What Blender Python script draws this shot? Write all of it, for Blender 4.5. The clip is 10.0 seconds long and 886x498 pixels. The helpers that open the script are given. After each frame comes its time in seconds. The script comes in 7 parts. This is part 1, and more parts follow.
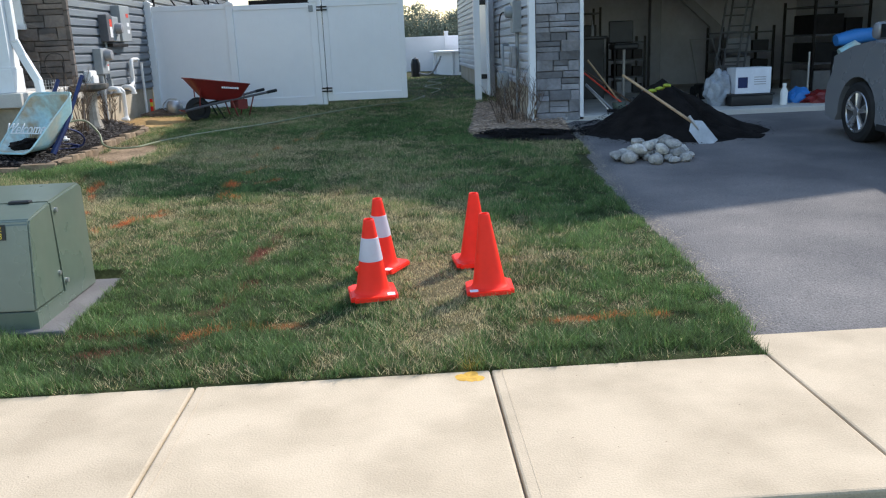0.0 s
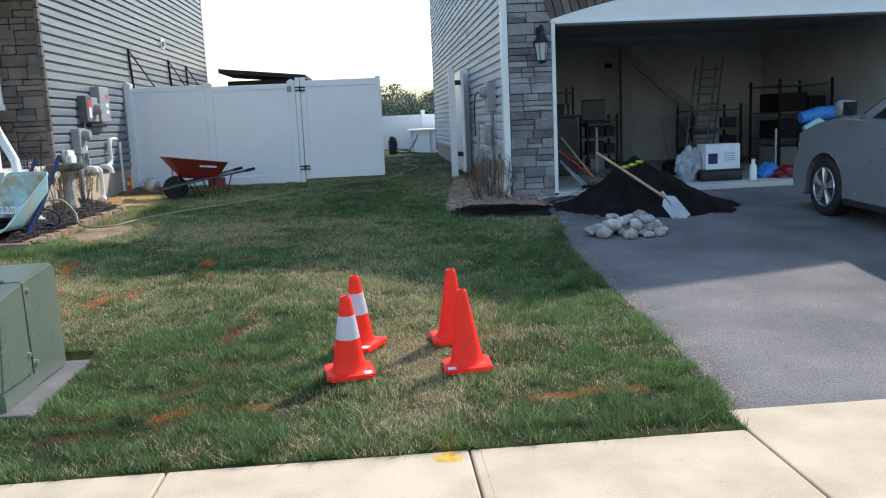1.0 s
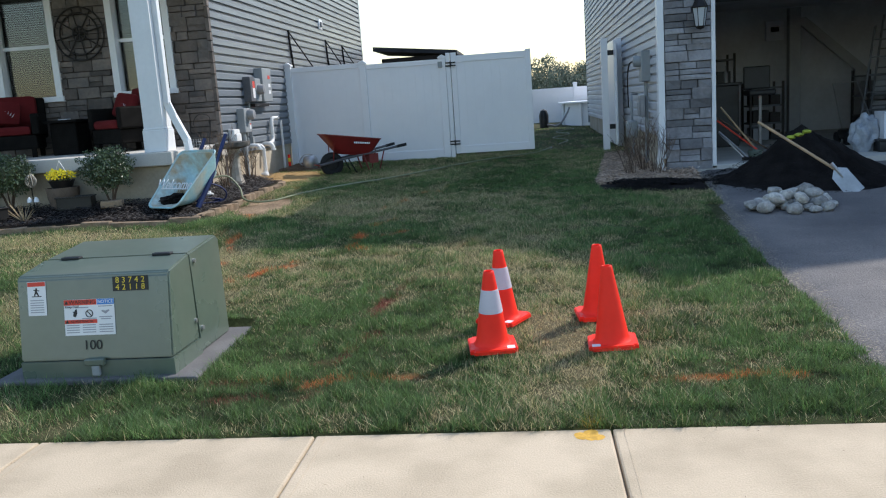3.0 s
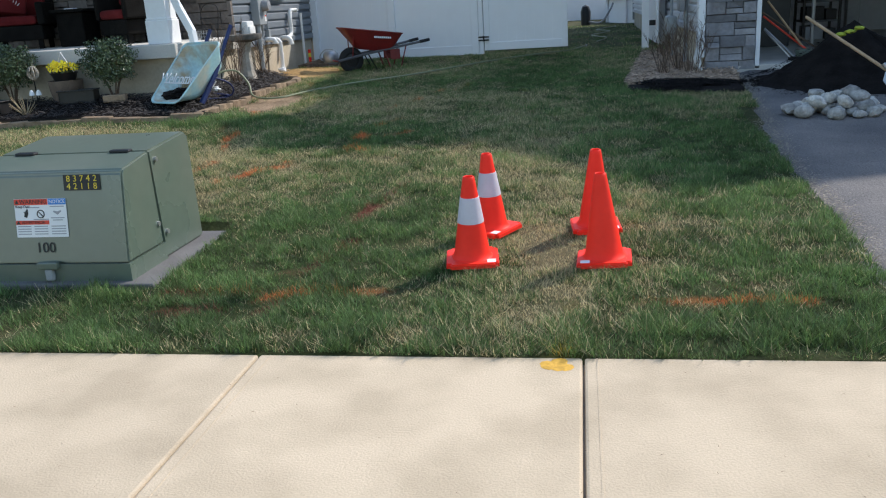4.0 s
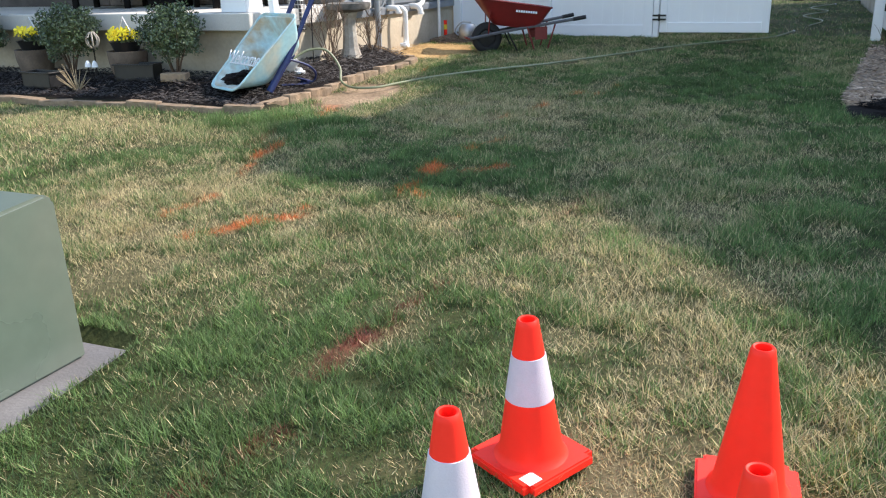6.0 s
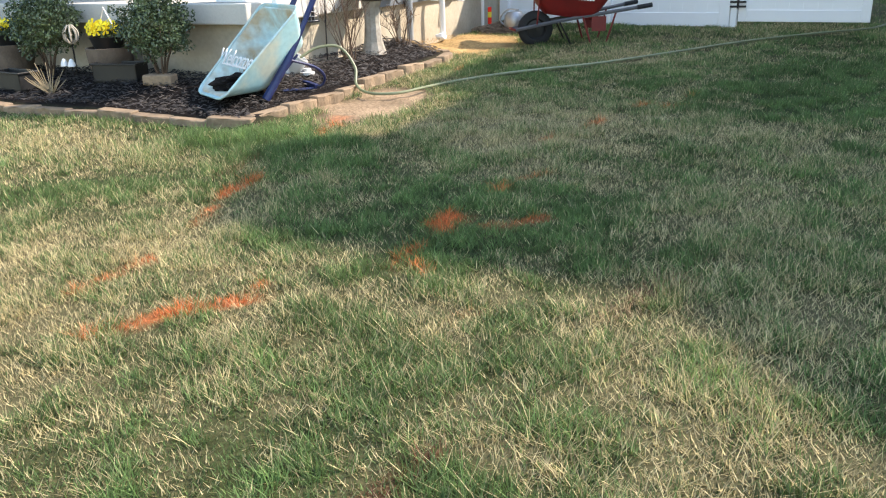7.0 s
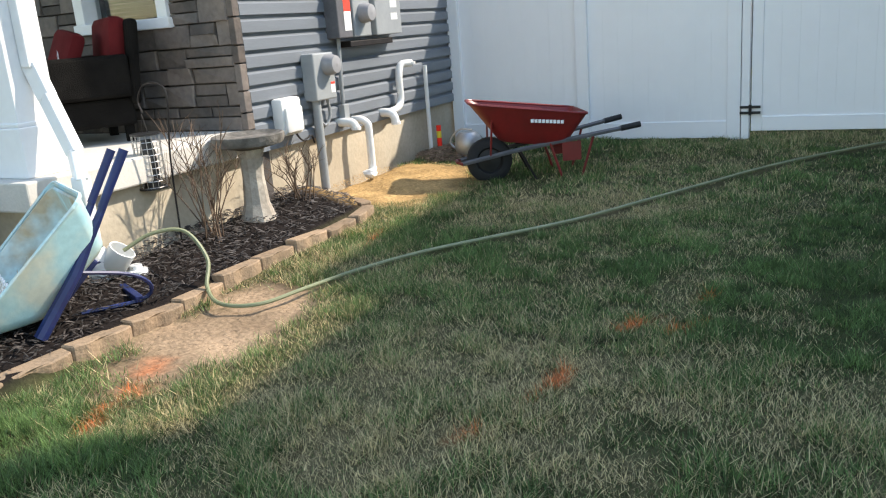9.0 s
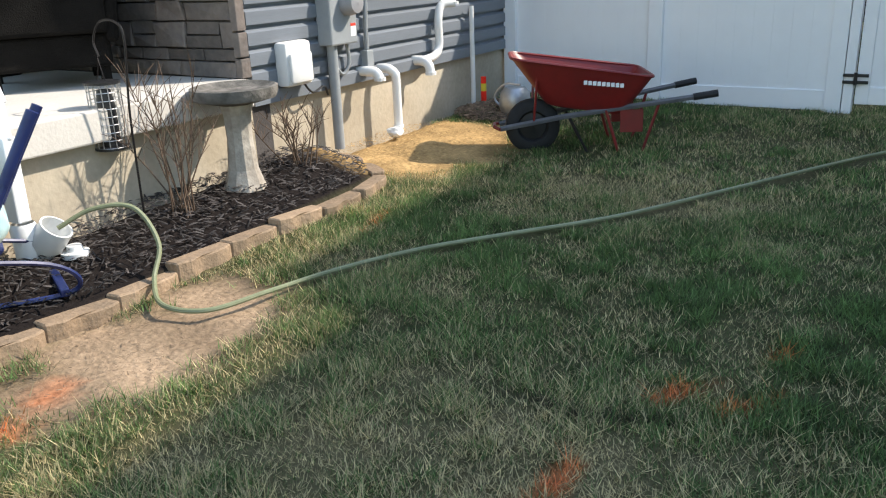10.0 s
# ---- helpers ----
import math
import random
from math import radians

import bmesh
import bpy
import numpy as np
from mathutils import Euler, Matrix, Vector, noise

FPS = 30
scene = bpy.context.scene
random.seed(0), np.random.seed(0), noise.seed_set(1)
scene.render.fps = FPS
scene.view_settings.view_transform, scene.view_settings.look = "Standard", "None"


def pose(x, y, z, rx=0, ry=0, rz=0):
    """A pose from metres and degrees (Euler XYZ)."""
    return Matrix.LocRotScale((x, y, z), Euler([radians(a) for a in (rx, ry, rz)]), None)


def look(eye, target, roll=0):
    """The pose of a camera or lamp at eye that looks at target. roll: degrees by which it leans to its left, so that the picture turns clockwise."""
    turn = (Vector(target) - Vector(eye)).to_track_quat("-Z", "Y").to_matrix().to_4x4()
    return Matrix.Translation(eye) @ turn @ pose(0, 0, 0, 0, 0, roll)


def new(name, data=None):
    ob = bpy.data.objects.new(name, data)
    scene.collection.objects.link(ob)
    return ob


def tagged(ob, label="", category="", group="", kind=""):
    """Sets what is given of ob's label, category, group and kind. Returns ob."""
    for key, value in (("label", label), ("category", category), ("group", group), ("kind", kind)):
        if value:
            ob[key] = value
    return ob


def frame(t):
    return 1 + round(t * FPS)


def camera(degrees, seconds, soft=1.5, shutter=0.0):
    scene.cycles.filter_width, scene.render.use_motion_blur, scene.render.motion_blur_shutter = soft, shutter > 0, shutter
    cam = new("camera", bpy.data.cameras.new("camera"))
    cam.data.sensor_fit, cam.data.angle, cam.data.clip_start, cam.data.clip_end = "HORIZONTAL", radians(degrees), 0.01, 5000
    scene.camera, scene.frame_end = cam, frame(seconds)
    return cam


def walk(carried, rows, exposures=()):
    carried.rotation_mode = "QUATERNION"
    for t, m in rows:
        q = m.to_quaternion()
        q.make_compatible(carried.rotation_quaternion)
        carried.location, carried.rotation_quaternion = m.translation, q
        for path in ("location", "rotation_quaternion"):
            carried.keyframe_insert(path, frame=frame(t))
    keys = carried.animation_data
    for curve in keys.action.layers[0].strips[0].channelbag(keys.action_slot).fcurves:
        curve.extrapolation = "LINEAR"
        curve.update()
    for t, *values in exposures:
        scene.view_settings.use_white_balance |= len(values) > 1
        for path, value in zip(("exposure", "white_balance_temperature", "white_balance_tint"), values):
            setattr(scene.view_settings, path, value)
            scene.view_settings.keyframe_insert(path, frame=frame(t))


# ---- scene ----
cam = camera(56.5, 10.0, soft=1.15)
PATH = [
    (0, (-0.137, -0.009, 1.481), (-0.056, 1.93, 0.998), -2.4),
    (0.5, (-0.136, -0.018, 1.49), (0.001, 1.946, 1.138), -2.3),
    (1, (-0.128, -0.006, 1.491), (0.015, 1.965, 1.184), -2.6),
    (1.5, (-0.135, -0.019, 1.48), (-0.079, 1.955, 1.166), -2.6),
    (2, (-0.157, -0.002, 1.484), (-0.312, 1.966, 1.16), -2.8),
    (2.2, (-0.142, 0.002, 1.486), (-0.353, 1.965, 1.167), -3.1),
    (3.3, (-0.031, 0.052, 1.475), (-0.256, 2.0, 1.081), -4.1),
    (3.5, (0.03, 0.134, 1.434), (-0.199, 2.068, 0.978), -3.8),
    (4, (0.217, 0.509, 1.381), (-0.12, 2.396, 0.812), -3.6),
    (4.5, (0.287, 1.107, 1.384), (-0.197, 2.957, 0.798), -4.9),
    (5, (0.391, 1.739, 1.4), (-0.199, 3.551, 0.794), -5.3),
    (5.5, (0.39, 2.376, 1.414), (-0.287, 4.144, 0.769), -3.4),
    (6, (0.272, 3.1, 1.475), (-0.458, 4.848, 0.832), -1.5),
    (6.2, (0.225, 3.413, 1.472), (-0.53, 5.157, 0.85), -1.5),
    (7.3, (-0.206, 4.897, 1.513), (-1.083, 6.552, 0.812), -2.1),
    (7.5, (-0.237, 5.148, 1.54), (-1.142, 6.79, 0.844), -2.5),
    (8, (-0.39, 5.79, 1.589), (-1.331, 7.417, 0.905), -2.7),
    (8.5, (-0.526, 6.444, 1.686), (-1.409, 8.127, 1.062), -4.2),
    (9, (-0.648, 7.094, 1.756), (-1.517, 8.818, 1.235), -4.6),
    (9.5, (-0.791, 7.636, 1.756), (-1.693, 9.333, 1.202), -3.0),
    (10, (-0.847, 8.169, 1.776), (-1.844, 9.772, 1.115), -2.4),
]
EXPOSURE = [(0, 0.8, 5950, 10), (1.6, 0.84, 5900, 10), (2.2, 0.56, 5850, 10), (3.5, 0.56, 5900, 10), (4.2, 0.62, 6000, 10), (5.0, 1.08, 6050, 13), (5.6, 1.22, 6150, 14), (7.3, 1.6, 6650, 12), (8.5, 1.45, 6650, 11), (9.5, 1.17, 6450, 10), (10, 1.15, 6400, 10)]
walk(cam, [(t, look(eye, target, roll)) for t, eye, target, roll in PATH], EXPOSURE)

# ---- world and light ----
SUN_AZ, SUN_EL = 46.0, 41.5
world = bpy.data.worlds.new("sky")
scene.world = world
world.use_nodes = True
wn = world.node_tree
sky = wn.nodes.new("ShaderNodeTexSky")
sky.sky_type, sky.sun_disc = "NISHITA", False
sky.sun_elevation, sky.sun_rotation = radians(SUN_EL), radians(SUN_AZ)
sky.air_density, sky.dust_density, sky.ozone_density = 1.5, 0.9, 1.0
wn.links.new(sky.outputs[0], wn.nodes["Background"].inputs[0])
wn.nodes["Background"].inputs[1].default_value = 0.15
sun_data = bpy.data.lights.new("sun", "SUN")
sun_data.energy, sun_data.angle, sun_data.color = 3.1, radians(0.9), (1.0, 0.9, 0.77)
sun = new("sun", sun_data)
sd = Vector((math.sin(radians(SUN_AZ)) * math.cos(radians(SUN_EL)), math.cos(radians(SUN_AZ)) * math.cos(radians(SUN_EL)), math.sin(radians(SUN_EL))))
sun.matrix_world = look(sd * 30, (0, 0, 0))


# ---- materials ----
def mat(name, col, rough=0.6, var=0.25, fine=60.0, coarse=3.0, bump=0.15, metal=0.0, col2=None, obrand=0.0, spec=0.5, attr="", island=0.0, stretch=(1, 1, 1)):
    """A surface with colour varied at two scales, by object and by loose piece, and fine relief."""
    m = bpy.data.materials.new(name)
    m.use_nodes = True
    nt = m.node_tree
    N, L = nt.nodes, nt.links
    b = N["Principled BSDF"]
    b.inputs["Roughness"].default_value = rough
    b.inputs["Metallic"].default_value = metal
    b.inputs["Specular IOR Level"].default_value = spec
    geo = N.new("ShaderNodeNewGeometry")
    mp = N.new("ShaderNodeMapping")
    mp.inputs["Scale"].default_value = stretch
    L.new(geo.outputs["Position"], mp.inputs["Vector"])
    n1, n2 = N.new("ShaderNodeTexNoise"), N.new("ShaderNodeTexNoise")
    for n, s, d in ((n1, coarse, 4), (n2, fine, 3)):
        n.inputs["Scale"].default_value, n.inputs["Detail"].default_value = s, d
        L.new(mp.outputs[0], n.inputs["Vector"])

    def math_node(op, a, c):
        q = N.new("ShaderNodeMath")
        q.operation = op
        for i, v in enumerate((a, c)):
            if isinstance(v, (int, float)):
                q.inputs[i].default_value = v
            else:
                L.new(v, q.inputs[i])
        return q.outputs[0]

    mix = N.new("ShaderNodeMix")
    mix.data_type = "RGBA"
    if attr:
        at = N.new("ShaderNodeAttribute")
        at.attribute_name = attr
        L.new(at.outputs["Color"], mix.inputs[6])
        L.new(at.outputs["Color"], mix.inputs[7])
        mix.inputs[0].default_value = 0
    else:
        mix.inputs[6].default_value = (*col, 1)
        mix.inputs[7].default_value = (*(col2 or [c * (1 - var) for c in col]), 1)
        ramp = N.new("ShaderNodeMapRange")
        ramp.inputs[1].default_value, ramp.inputs[2].default_value = 0.38, 0.64
        L.new(n1.outputs[0], ramp.inputs[0])
        L.new(ramp.outputs[0], mix.inputs[0])
    f = math_node("ADD", math_node("MULTIPLY", n2.outputs[0], var * 1.6), 1 - var * 0.8)
    if obrand:
        oi = N.new("ShaderNodeObjectInfo")
        f = math_node("MULTIPLY", f, math_node("ADD", math_node("MULTIPLY", oi.outputs["Random"], 2 * obrand), 1 - obrand))
    if island:
        f = math_node("MULTIPLY", f, math_node("ADD", math_node("MULTIPLY", geo.outputs["Random Per Island"], 2 * island), 1 - island))
    vm = N.new("ShaderNodeVectorMath")
    vm.operation = "SCALE"
    L.new(mix.outputs[2], vm.inputs[0])
    L.new(f, vm.inputs["Scale"])
    L.new(vm.outputs[0], b.inputs["Base Color"])
    r = math_node("ADD", math_node("MULTIPLY", n1.outputs[0], 0.24), rough - 0.12)
    L.new(r, b.inputs["Roughness"])
    if bump:
        bp = N.new("ShaderNodeBump")
        bp.inputs["Strength"].default_value, bp.inputs["Distance"].default_value = bump, 0.01
        L.new(n2.outputs[0], bp.inputs["Height"])
        L.new(bp.outputs[0], b.inputs["Normal"])
    return m


M_GRASS = mat("grass_blades", (0, 0, 0), 0.55, 0.1, 40, 2, 0, attr="tint", island=0.55, spec=0.3)
gn = M_GRASS.node_tree
tl = gn.nodes.new("ShaderNodeBsdfTranslucent")
mx = gn.nodes.new("ShaderNodeMixShader")
mx.inputs[0].default_value = 0.42
pb = gn.nodes["Principled BSDF"]
gn.links.new(pb.inputs["Base Color"].links[0].from_socket, tl.inputs["Color"])
gn.links.new(pb.outputs[0], mx.inputs[1])
gn.links.new(tl.outputs[0], mx.inputs[2])
gn.links.new(mx.outputs[0], gn.nodes["Material Output"].inputs["Surface"])
M_SOIL = mat("lawn_soil", (0, 0, 0), 0.95, 0.8, 38, 2, 0.8, attr="tint", spec=0.1)
M_CONC = mat("pale_concrete", (0.57, 0.458, 0.322), 0.85, 0.2, 120, 2.6, 0.3, col2=(0.46, 0.368, 0.255), obrand=0.06, spec=0.2)
M_FOUND = mat("foundation_concrete", (0.52, 0.46, 0.36), 0.9, 0.2, 30, 1.6, 0.3, col2=(0.42, 0.36, 0.27), spec=0.2)
M_PORCH = mat("porch_concrete", (0.58, 0.55, 0.5), 0.85, 0.15, 50, 1.5, 0.25, spec=0.2)
M_PAD = mat("grey_pad", (0.17, 0.162, 0.158), 0.85, 0.2, 60, 4, 0.3, spec=0.2)
M_JOINT = mat("joint_grit", (0.3, 0.25, 0.19), 0.95, 0.3, 60, 6, 0.4)
M_ASPH = mat("asphalt", (0.13, 0.122, 0.12), 0.9, 0.9, 85, 1.1, 1.0, col2=(0.21, 0.192, 0.18), spec=0.25)
M_VINYL = mat("white_vinyl", (0.9, 0.905, 0.92), 0.35, 0.03, 8, 0.8, 0.02, col2=(0.86, 0.865, 0.885))
M_TRIM = mat("white_trim", (0.78, 0.79, 0.8), 0.45, 0.06, 20, 2, 0.04)
M_SIDE = mat("grey_siding", (0.185, 0.205, 0.23), 0.4, 0.12, 25, 1.2, 0.06, obrand=0.04, stretch=(8, 0.6, 8))
M_SIDE2 = mat("light_grey_siding", (0.6, 0.6, 0.62), 0.5, 0.12, 25, 1.2, 0.06, obrand=0.04, stretch=(8, 0.6, 8))
M_STONE = mat("ledge_stone_brown", (0.165, 0.138, 0.12), 0.9, 0.4, 22, 3.5, 1.0, col2=(0.11, 0.1, 0.094), obrand=0.35, spec=0.2)
M_STONE2 = mat("ledge_stone_grey", (0.27, 0.265, 0.275), 0.9, 0.4, 22, 3.5, 1.0, col2=(0.19, 0.185, 0.19), obrand=0.35, spec=0.2)
M_MORTAR = mat("dark_mortar", (0.09, 0.08, 0.075), 0.95, 0.3, 60, 5, 0.4)
M_ROOF = mat("roof_shingle", (0.05, 0.05, 0.055), 0.9, 0.4, 40, 3, 0.6)
M_DARK = mat("interior_wall", (0.6, 0.61, 0.65), 0.85, 0.15, 12, 1.2, 0.05)
# darker copy of the interior wall: the unlit room's shade is in its colour
M_DIM = mat("shade_toned_room_wall", (0.05, 0.048, 0.045), 0.85, 0.15, 12, 1.2, 0.05)
M_TGREEN = mat("transformer_green", (0.105, 0.138, 0.108), 0.3, 0.16, 14, 2.2, 0.04, col2=(0.13, 0.152, 0.118), spec=1.0)
M_ORANGE = mat("cone_orange", (1.0, 0.034, 0.015), 0.5, 0.06, 30, 6, 0.03, spec=0.25)
M_COLLAR = mat("reflective_white", (0.6, 0.56, 0.62), 0.5, 0.1, 220, 8, 0.1)
M_WHITE = mat("white_label", (0.8, 0.8, 0.8), 0.5, 0.05, 40, 5, 0)
M_BLACK = mat("black_paint", (0.012, 0.012, 0.013), 0.5, 0.2, 40, 5, 0.05)
M_YELLOW = mat("yellow_ink", (0.8, 0.6, 0.04), 0.5, 0.1, 40, 5, 0)
M_REDINK = mat("red_ink", (0.7, 0.06, 0.03), 0.5, 0.1, 40, 5, 0)
M_BLUEINK = mat("blue_ink", (0.05, 0.22, 0.6), 0.5, 0.1, 40, 5, 0)
M_GREYINK = mat("grey_ink", (0.35, 0.35, 0.37), 0.6, 0.1, 40, 5, 0)
M_STEEL = mat("galvanised_steel", (0.5, 0.5, 0.5), 0.4, 0.2, 30, 4, 0.05, metal=0.8)
M_UTIL = mat("grey_meter_paint", (0.3, 0.32, 0.33), 0.45, 0.1, 30, 4, 0.05)
M_PVC = mat("white_pvc", (0.78, 0.78, 0.76), 0.35, 0.06, 20, 3, 0.02)


# ---- building helpers ----
def box(bm, x0, x1, y0, y1, z0, z1, bevel=0.0, m=None):
    r = bmesh.ops.create_cube(bm, size=1.0)
    vs = r["verts"]
    bmesh.ops.transform(bm, matrix=Matrix.Translation(((x0 + x1) / 2, (y0 + y1) / 2, (z0 + z1) / 2)) @ Matrix.Diagonal((abs(x1 - x0), abs(y1 - y0), abs(z1 - z0), 1)), verts=vs)
    if bevel:
        es = list({e for v in vs for e in v.link_edges})
        r = bmesh.ops.bevel(bm, geom=es, offset=bevel, segments=2, affect="EDGES", profile=0.5)
        vs = list({v for f in r["faces"] for v in f.verts} | {v for v in vs if v.is_valid})
    if m is not None:
        bmesh.ops.transform(bm, matrix=m, verts=[v for v in vs if v.is_valid])
    return bm


def tube(bm, pts, r, n=8, cap=True):
    """A round bar along pts; r is one radius or one for each point."""
    pts = [Vector(p) for p in pts]
    rs = r if isinstance(r, (list, tuple)) else [r] * len(pts)
    rings, side = [], None
    for i, p in enumerate(pts):
        d = (pts[min(i + 1, len(pts) - 1)] - pts[max(i - 1, 0)]).normalized()
        if side is None:
            side = d.orthogonal().normalized()
        side = (side - d * side.dot(d)).normalized()
        up = d.cross(side)
        rings.append([bm.verts.new(p + (side * math.cos(2 * math.pi * k / n) + up * math.sin(2 * math.pi * k / n)) * rs[i]) for k in range(n)])
    for a, b in zip(rings, rings[1:]):
        for k in range(n):
            bm.faces.new((a[k], a[(k + 1) % n], b[(k + 1) % n], b[k]))
    if cap:
        bm.faces.new(rings[0][::-1])
        bm.faces.new(rings[-1])
    return bm


def lathe(bm, prof, cx, cy, n=32, m=None):
    """A turned form from (radius, height) pairs."""
    rings = []
    for r, z in prof:
        rings.append([bm.verts.new((cx + max(r, 1e-4) * math.cos(2 * math.pi * k / n), cy + max(r, 1e-4) * math.sin(2 * math.pi * k / n), z)) for k in range(n)])
    for a, b in zip(rings, rings[1:]):
        for k in range(n):
            bm.faces.new((a[k], a[(k + 1) % n], b[(k + 1) % n], b[k]))
    if m is not None:
        bmesh.ops.transform(bm, matrix=m, verts=[v for q in rings for v in q])
    return bm


def prism(bm, outline, axis, a, b):
    """An outline of 2D points pushed from a to b along an axis; the other two axes follow in order."""
    def at(p, c):
        return {"x": (c, p[0], p[1]), "y": (p[0], c, p[1]), "z": (p[0], p[1], c)}[axis]
    A, B = [bm.verts.new(at(p, a)) for p in outline], [bm.verts.new(at(p, b)) for p in outline]
    n = len(outline)
    for i in range(n):
        bm.faces.new((A[i], A[(i + 1) % n], B[(i + 1) % n], B[i]))
    bm.faces.new(A[::-1])
    bm.faces.new(B)
    return bm


def B():
    return bmesh.new()


def mesh_of(name, bm, material, smooth=False):
    bmesh.ops.recalc_face_normals(bm, faces=bm.faces)
    me = bpy.data.meshes.new(name)
    bm.to_mesh(me)
    bm.free()
    me.materials.append(material)
    if smooth:
        for p in me.polygons:
            p.use_smooth = True
        me.set_sharp_from_angle(angle=radians(38))
    return me


def thing(name, at, label, category, group=""):
    e = new(name)
    e.empty_display_size = 0.1
    e.location = at
    return tagged(e, label, category, group)


def part(name, bm, material, parent=None, label="", smooth=False):
    """One mesh object, its geometry in world places (or the parent's own, for a part of a part)."""
    ob = new(name, bm if isinstance(bm, bpy.types.Mesh) else mesh_of(name, bm, material, smooth))
    if parent is not None:
        ob.parent = parent
        if parent.type == "EMPTY":
            ob.matrix_parent_inverse = parent.matrix_basis.inverted()
    return tagged(ob, label)


def structure(name, bm, material, label, category, smooth=False):
    return tagged(part(name, bm, material, None, "", smooth), label, category, "", "structure")


def lettering(name, body, size, material, parent, m, label=""):
    c = bpy.data.curves.new(name, "FONT")
    c.body, c.size, c.align_x, c.align_y, c.extrude = body, size, "CENTER", "CENTER", 0.0006
    t = bpy.data.objects.new(name, c)
    me = bpy.data.meshes.new_from_object(t)
    bpy.data.objects.remove(t)
    me.transform(m)
    me.materials.clear()
    me.materials.append(material)
    return part(name, me, material, parent, label)


# ---- the lie of the land ----
def vnoise(x, y, s, seed):
    """Smooth value noise in 0..1 over arrays."""
    x, y = np.asarray(x, float) / s + seed * 17.3, np.asarray(y, float) / s + seed * 7.7
    xi, yi = np.floor(x), np.floor(y)
    u, v = x - xi, y - yi
    u, v = u * u * (3 - 2 * u), v * v * (3 - 2 * v)

    def h(a, b):
        q = np.sin(a * 127.1 + b * 311.7 + seed * 3.1) * 43758.5453
        return q - np.floor(q)
    return (h(xi, yi) * (1 - u) + h(xi + 1, yi) * u) * (1 - v) + (h(xi, yi + 1) * (1 - u) + h(xi + 1, yi + 1) * u) * v


def lie(x, y):
    """Height of the land."""
    x, y = np.asarray(x, float), np.asarray(y, float)
    g = np.interp(y, [-10, 3.7, 6, 8, 10, 12.5, 16, 30, 60], [0, 0, 0.118, 0.235, 0.32, 0.40, 0.46, 0.56, 0.6])
    return g + np.clip((y - 5) / 3, 0, 1) * 0.015 * np.clip(-1.8 - x, -5, 3)


WALK_Y0, WALK_Y1 = 2.36, 3.57
DRIVE = [(1.58, 3.84), (1.6, 4.6), (1.64, 5.6), (1.66, 6.9), (1.84, 8.5), (1.99, 10.2), (2.2, 12.0)]
DX, DY = [p[0] for p in DRIVE], [p[1] for p in DRIVE]


def drive_x(y):
    return np.interp(y, DY, DX)


def in_drive(x, y):
    return (y > 3.8) & (y < 12.2) & (x > drive_x(y)) & (x < 8.2)


def in_walk(x, y):
    return ((y > WALK_Y0) & (y < WALK_Y1)) | ((y > 0.3) & (y < 3.86) & (x > 1.53) & (x < 8.2))


def left_bed(x, y):
    edge = np.interp(y, [9.15, 11.9, 12.3, 12.5, 12.7], [-3.98, -3.92, -3.95, -4.12, -4.55])
    return (x < edge) & (y > 9.12 + 0.02 * np.sin(x * 2)) & (y < 12.72)


def mound(x, y):
    """How far the mulch of the porch bed is heaped above the lawn."""
    x, y = np.asarray(x, float), np.asarray(y, float)
    edge = np.interp(y, [9.15, 11.9, 12.3, 12.5, 12.7], [-3.98, -3.92, -3.95, -4.12, -4.55])
    d = np.clip(np.minimum((edge - 0.06 - x) / 0.35, np.minimum((y - 9.28) / 0.4, (12.7 - y) / 0.3)), 0, 1)
    return np.where(left_bed(x, y), 0.09 * d * d * (3 - 2 * d), 0.0)


def right_bed(x, y):
    return (x > np.interp(y, [9.9, 10.3, 10.9, 14.8], [1.5, 0.75, 0.72, 1.2])) & (x < np.minimum(2.2, drive_x(y))) & (y > 9.9) & (y < 15)


def under_house(x, y):
    return ((x < -4.6) & (y > 10.05) & (y < 23.6)) | ((x > 1.7) & (y > 12.0) & (y < 26.4))


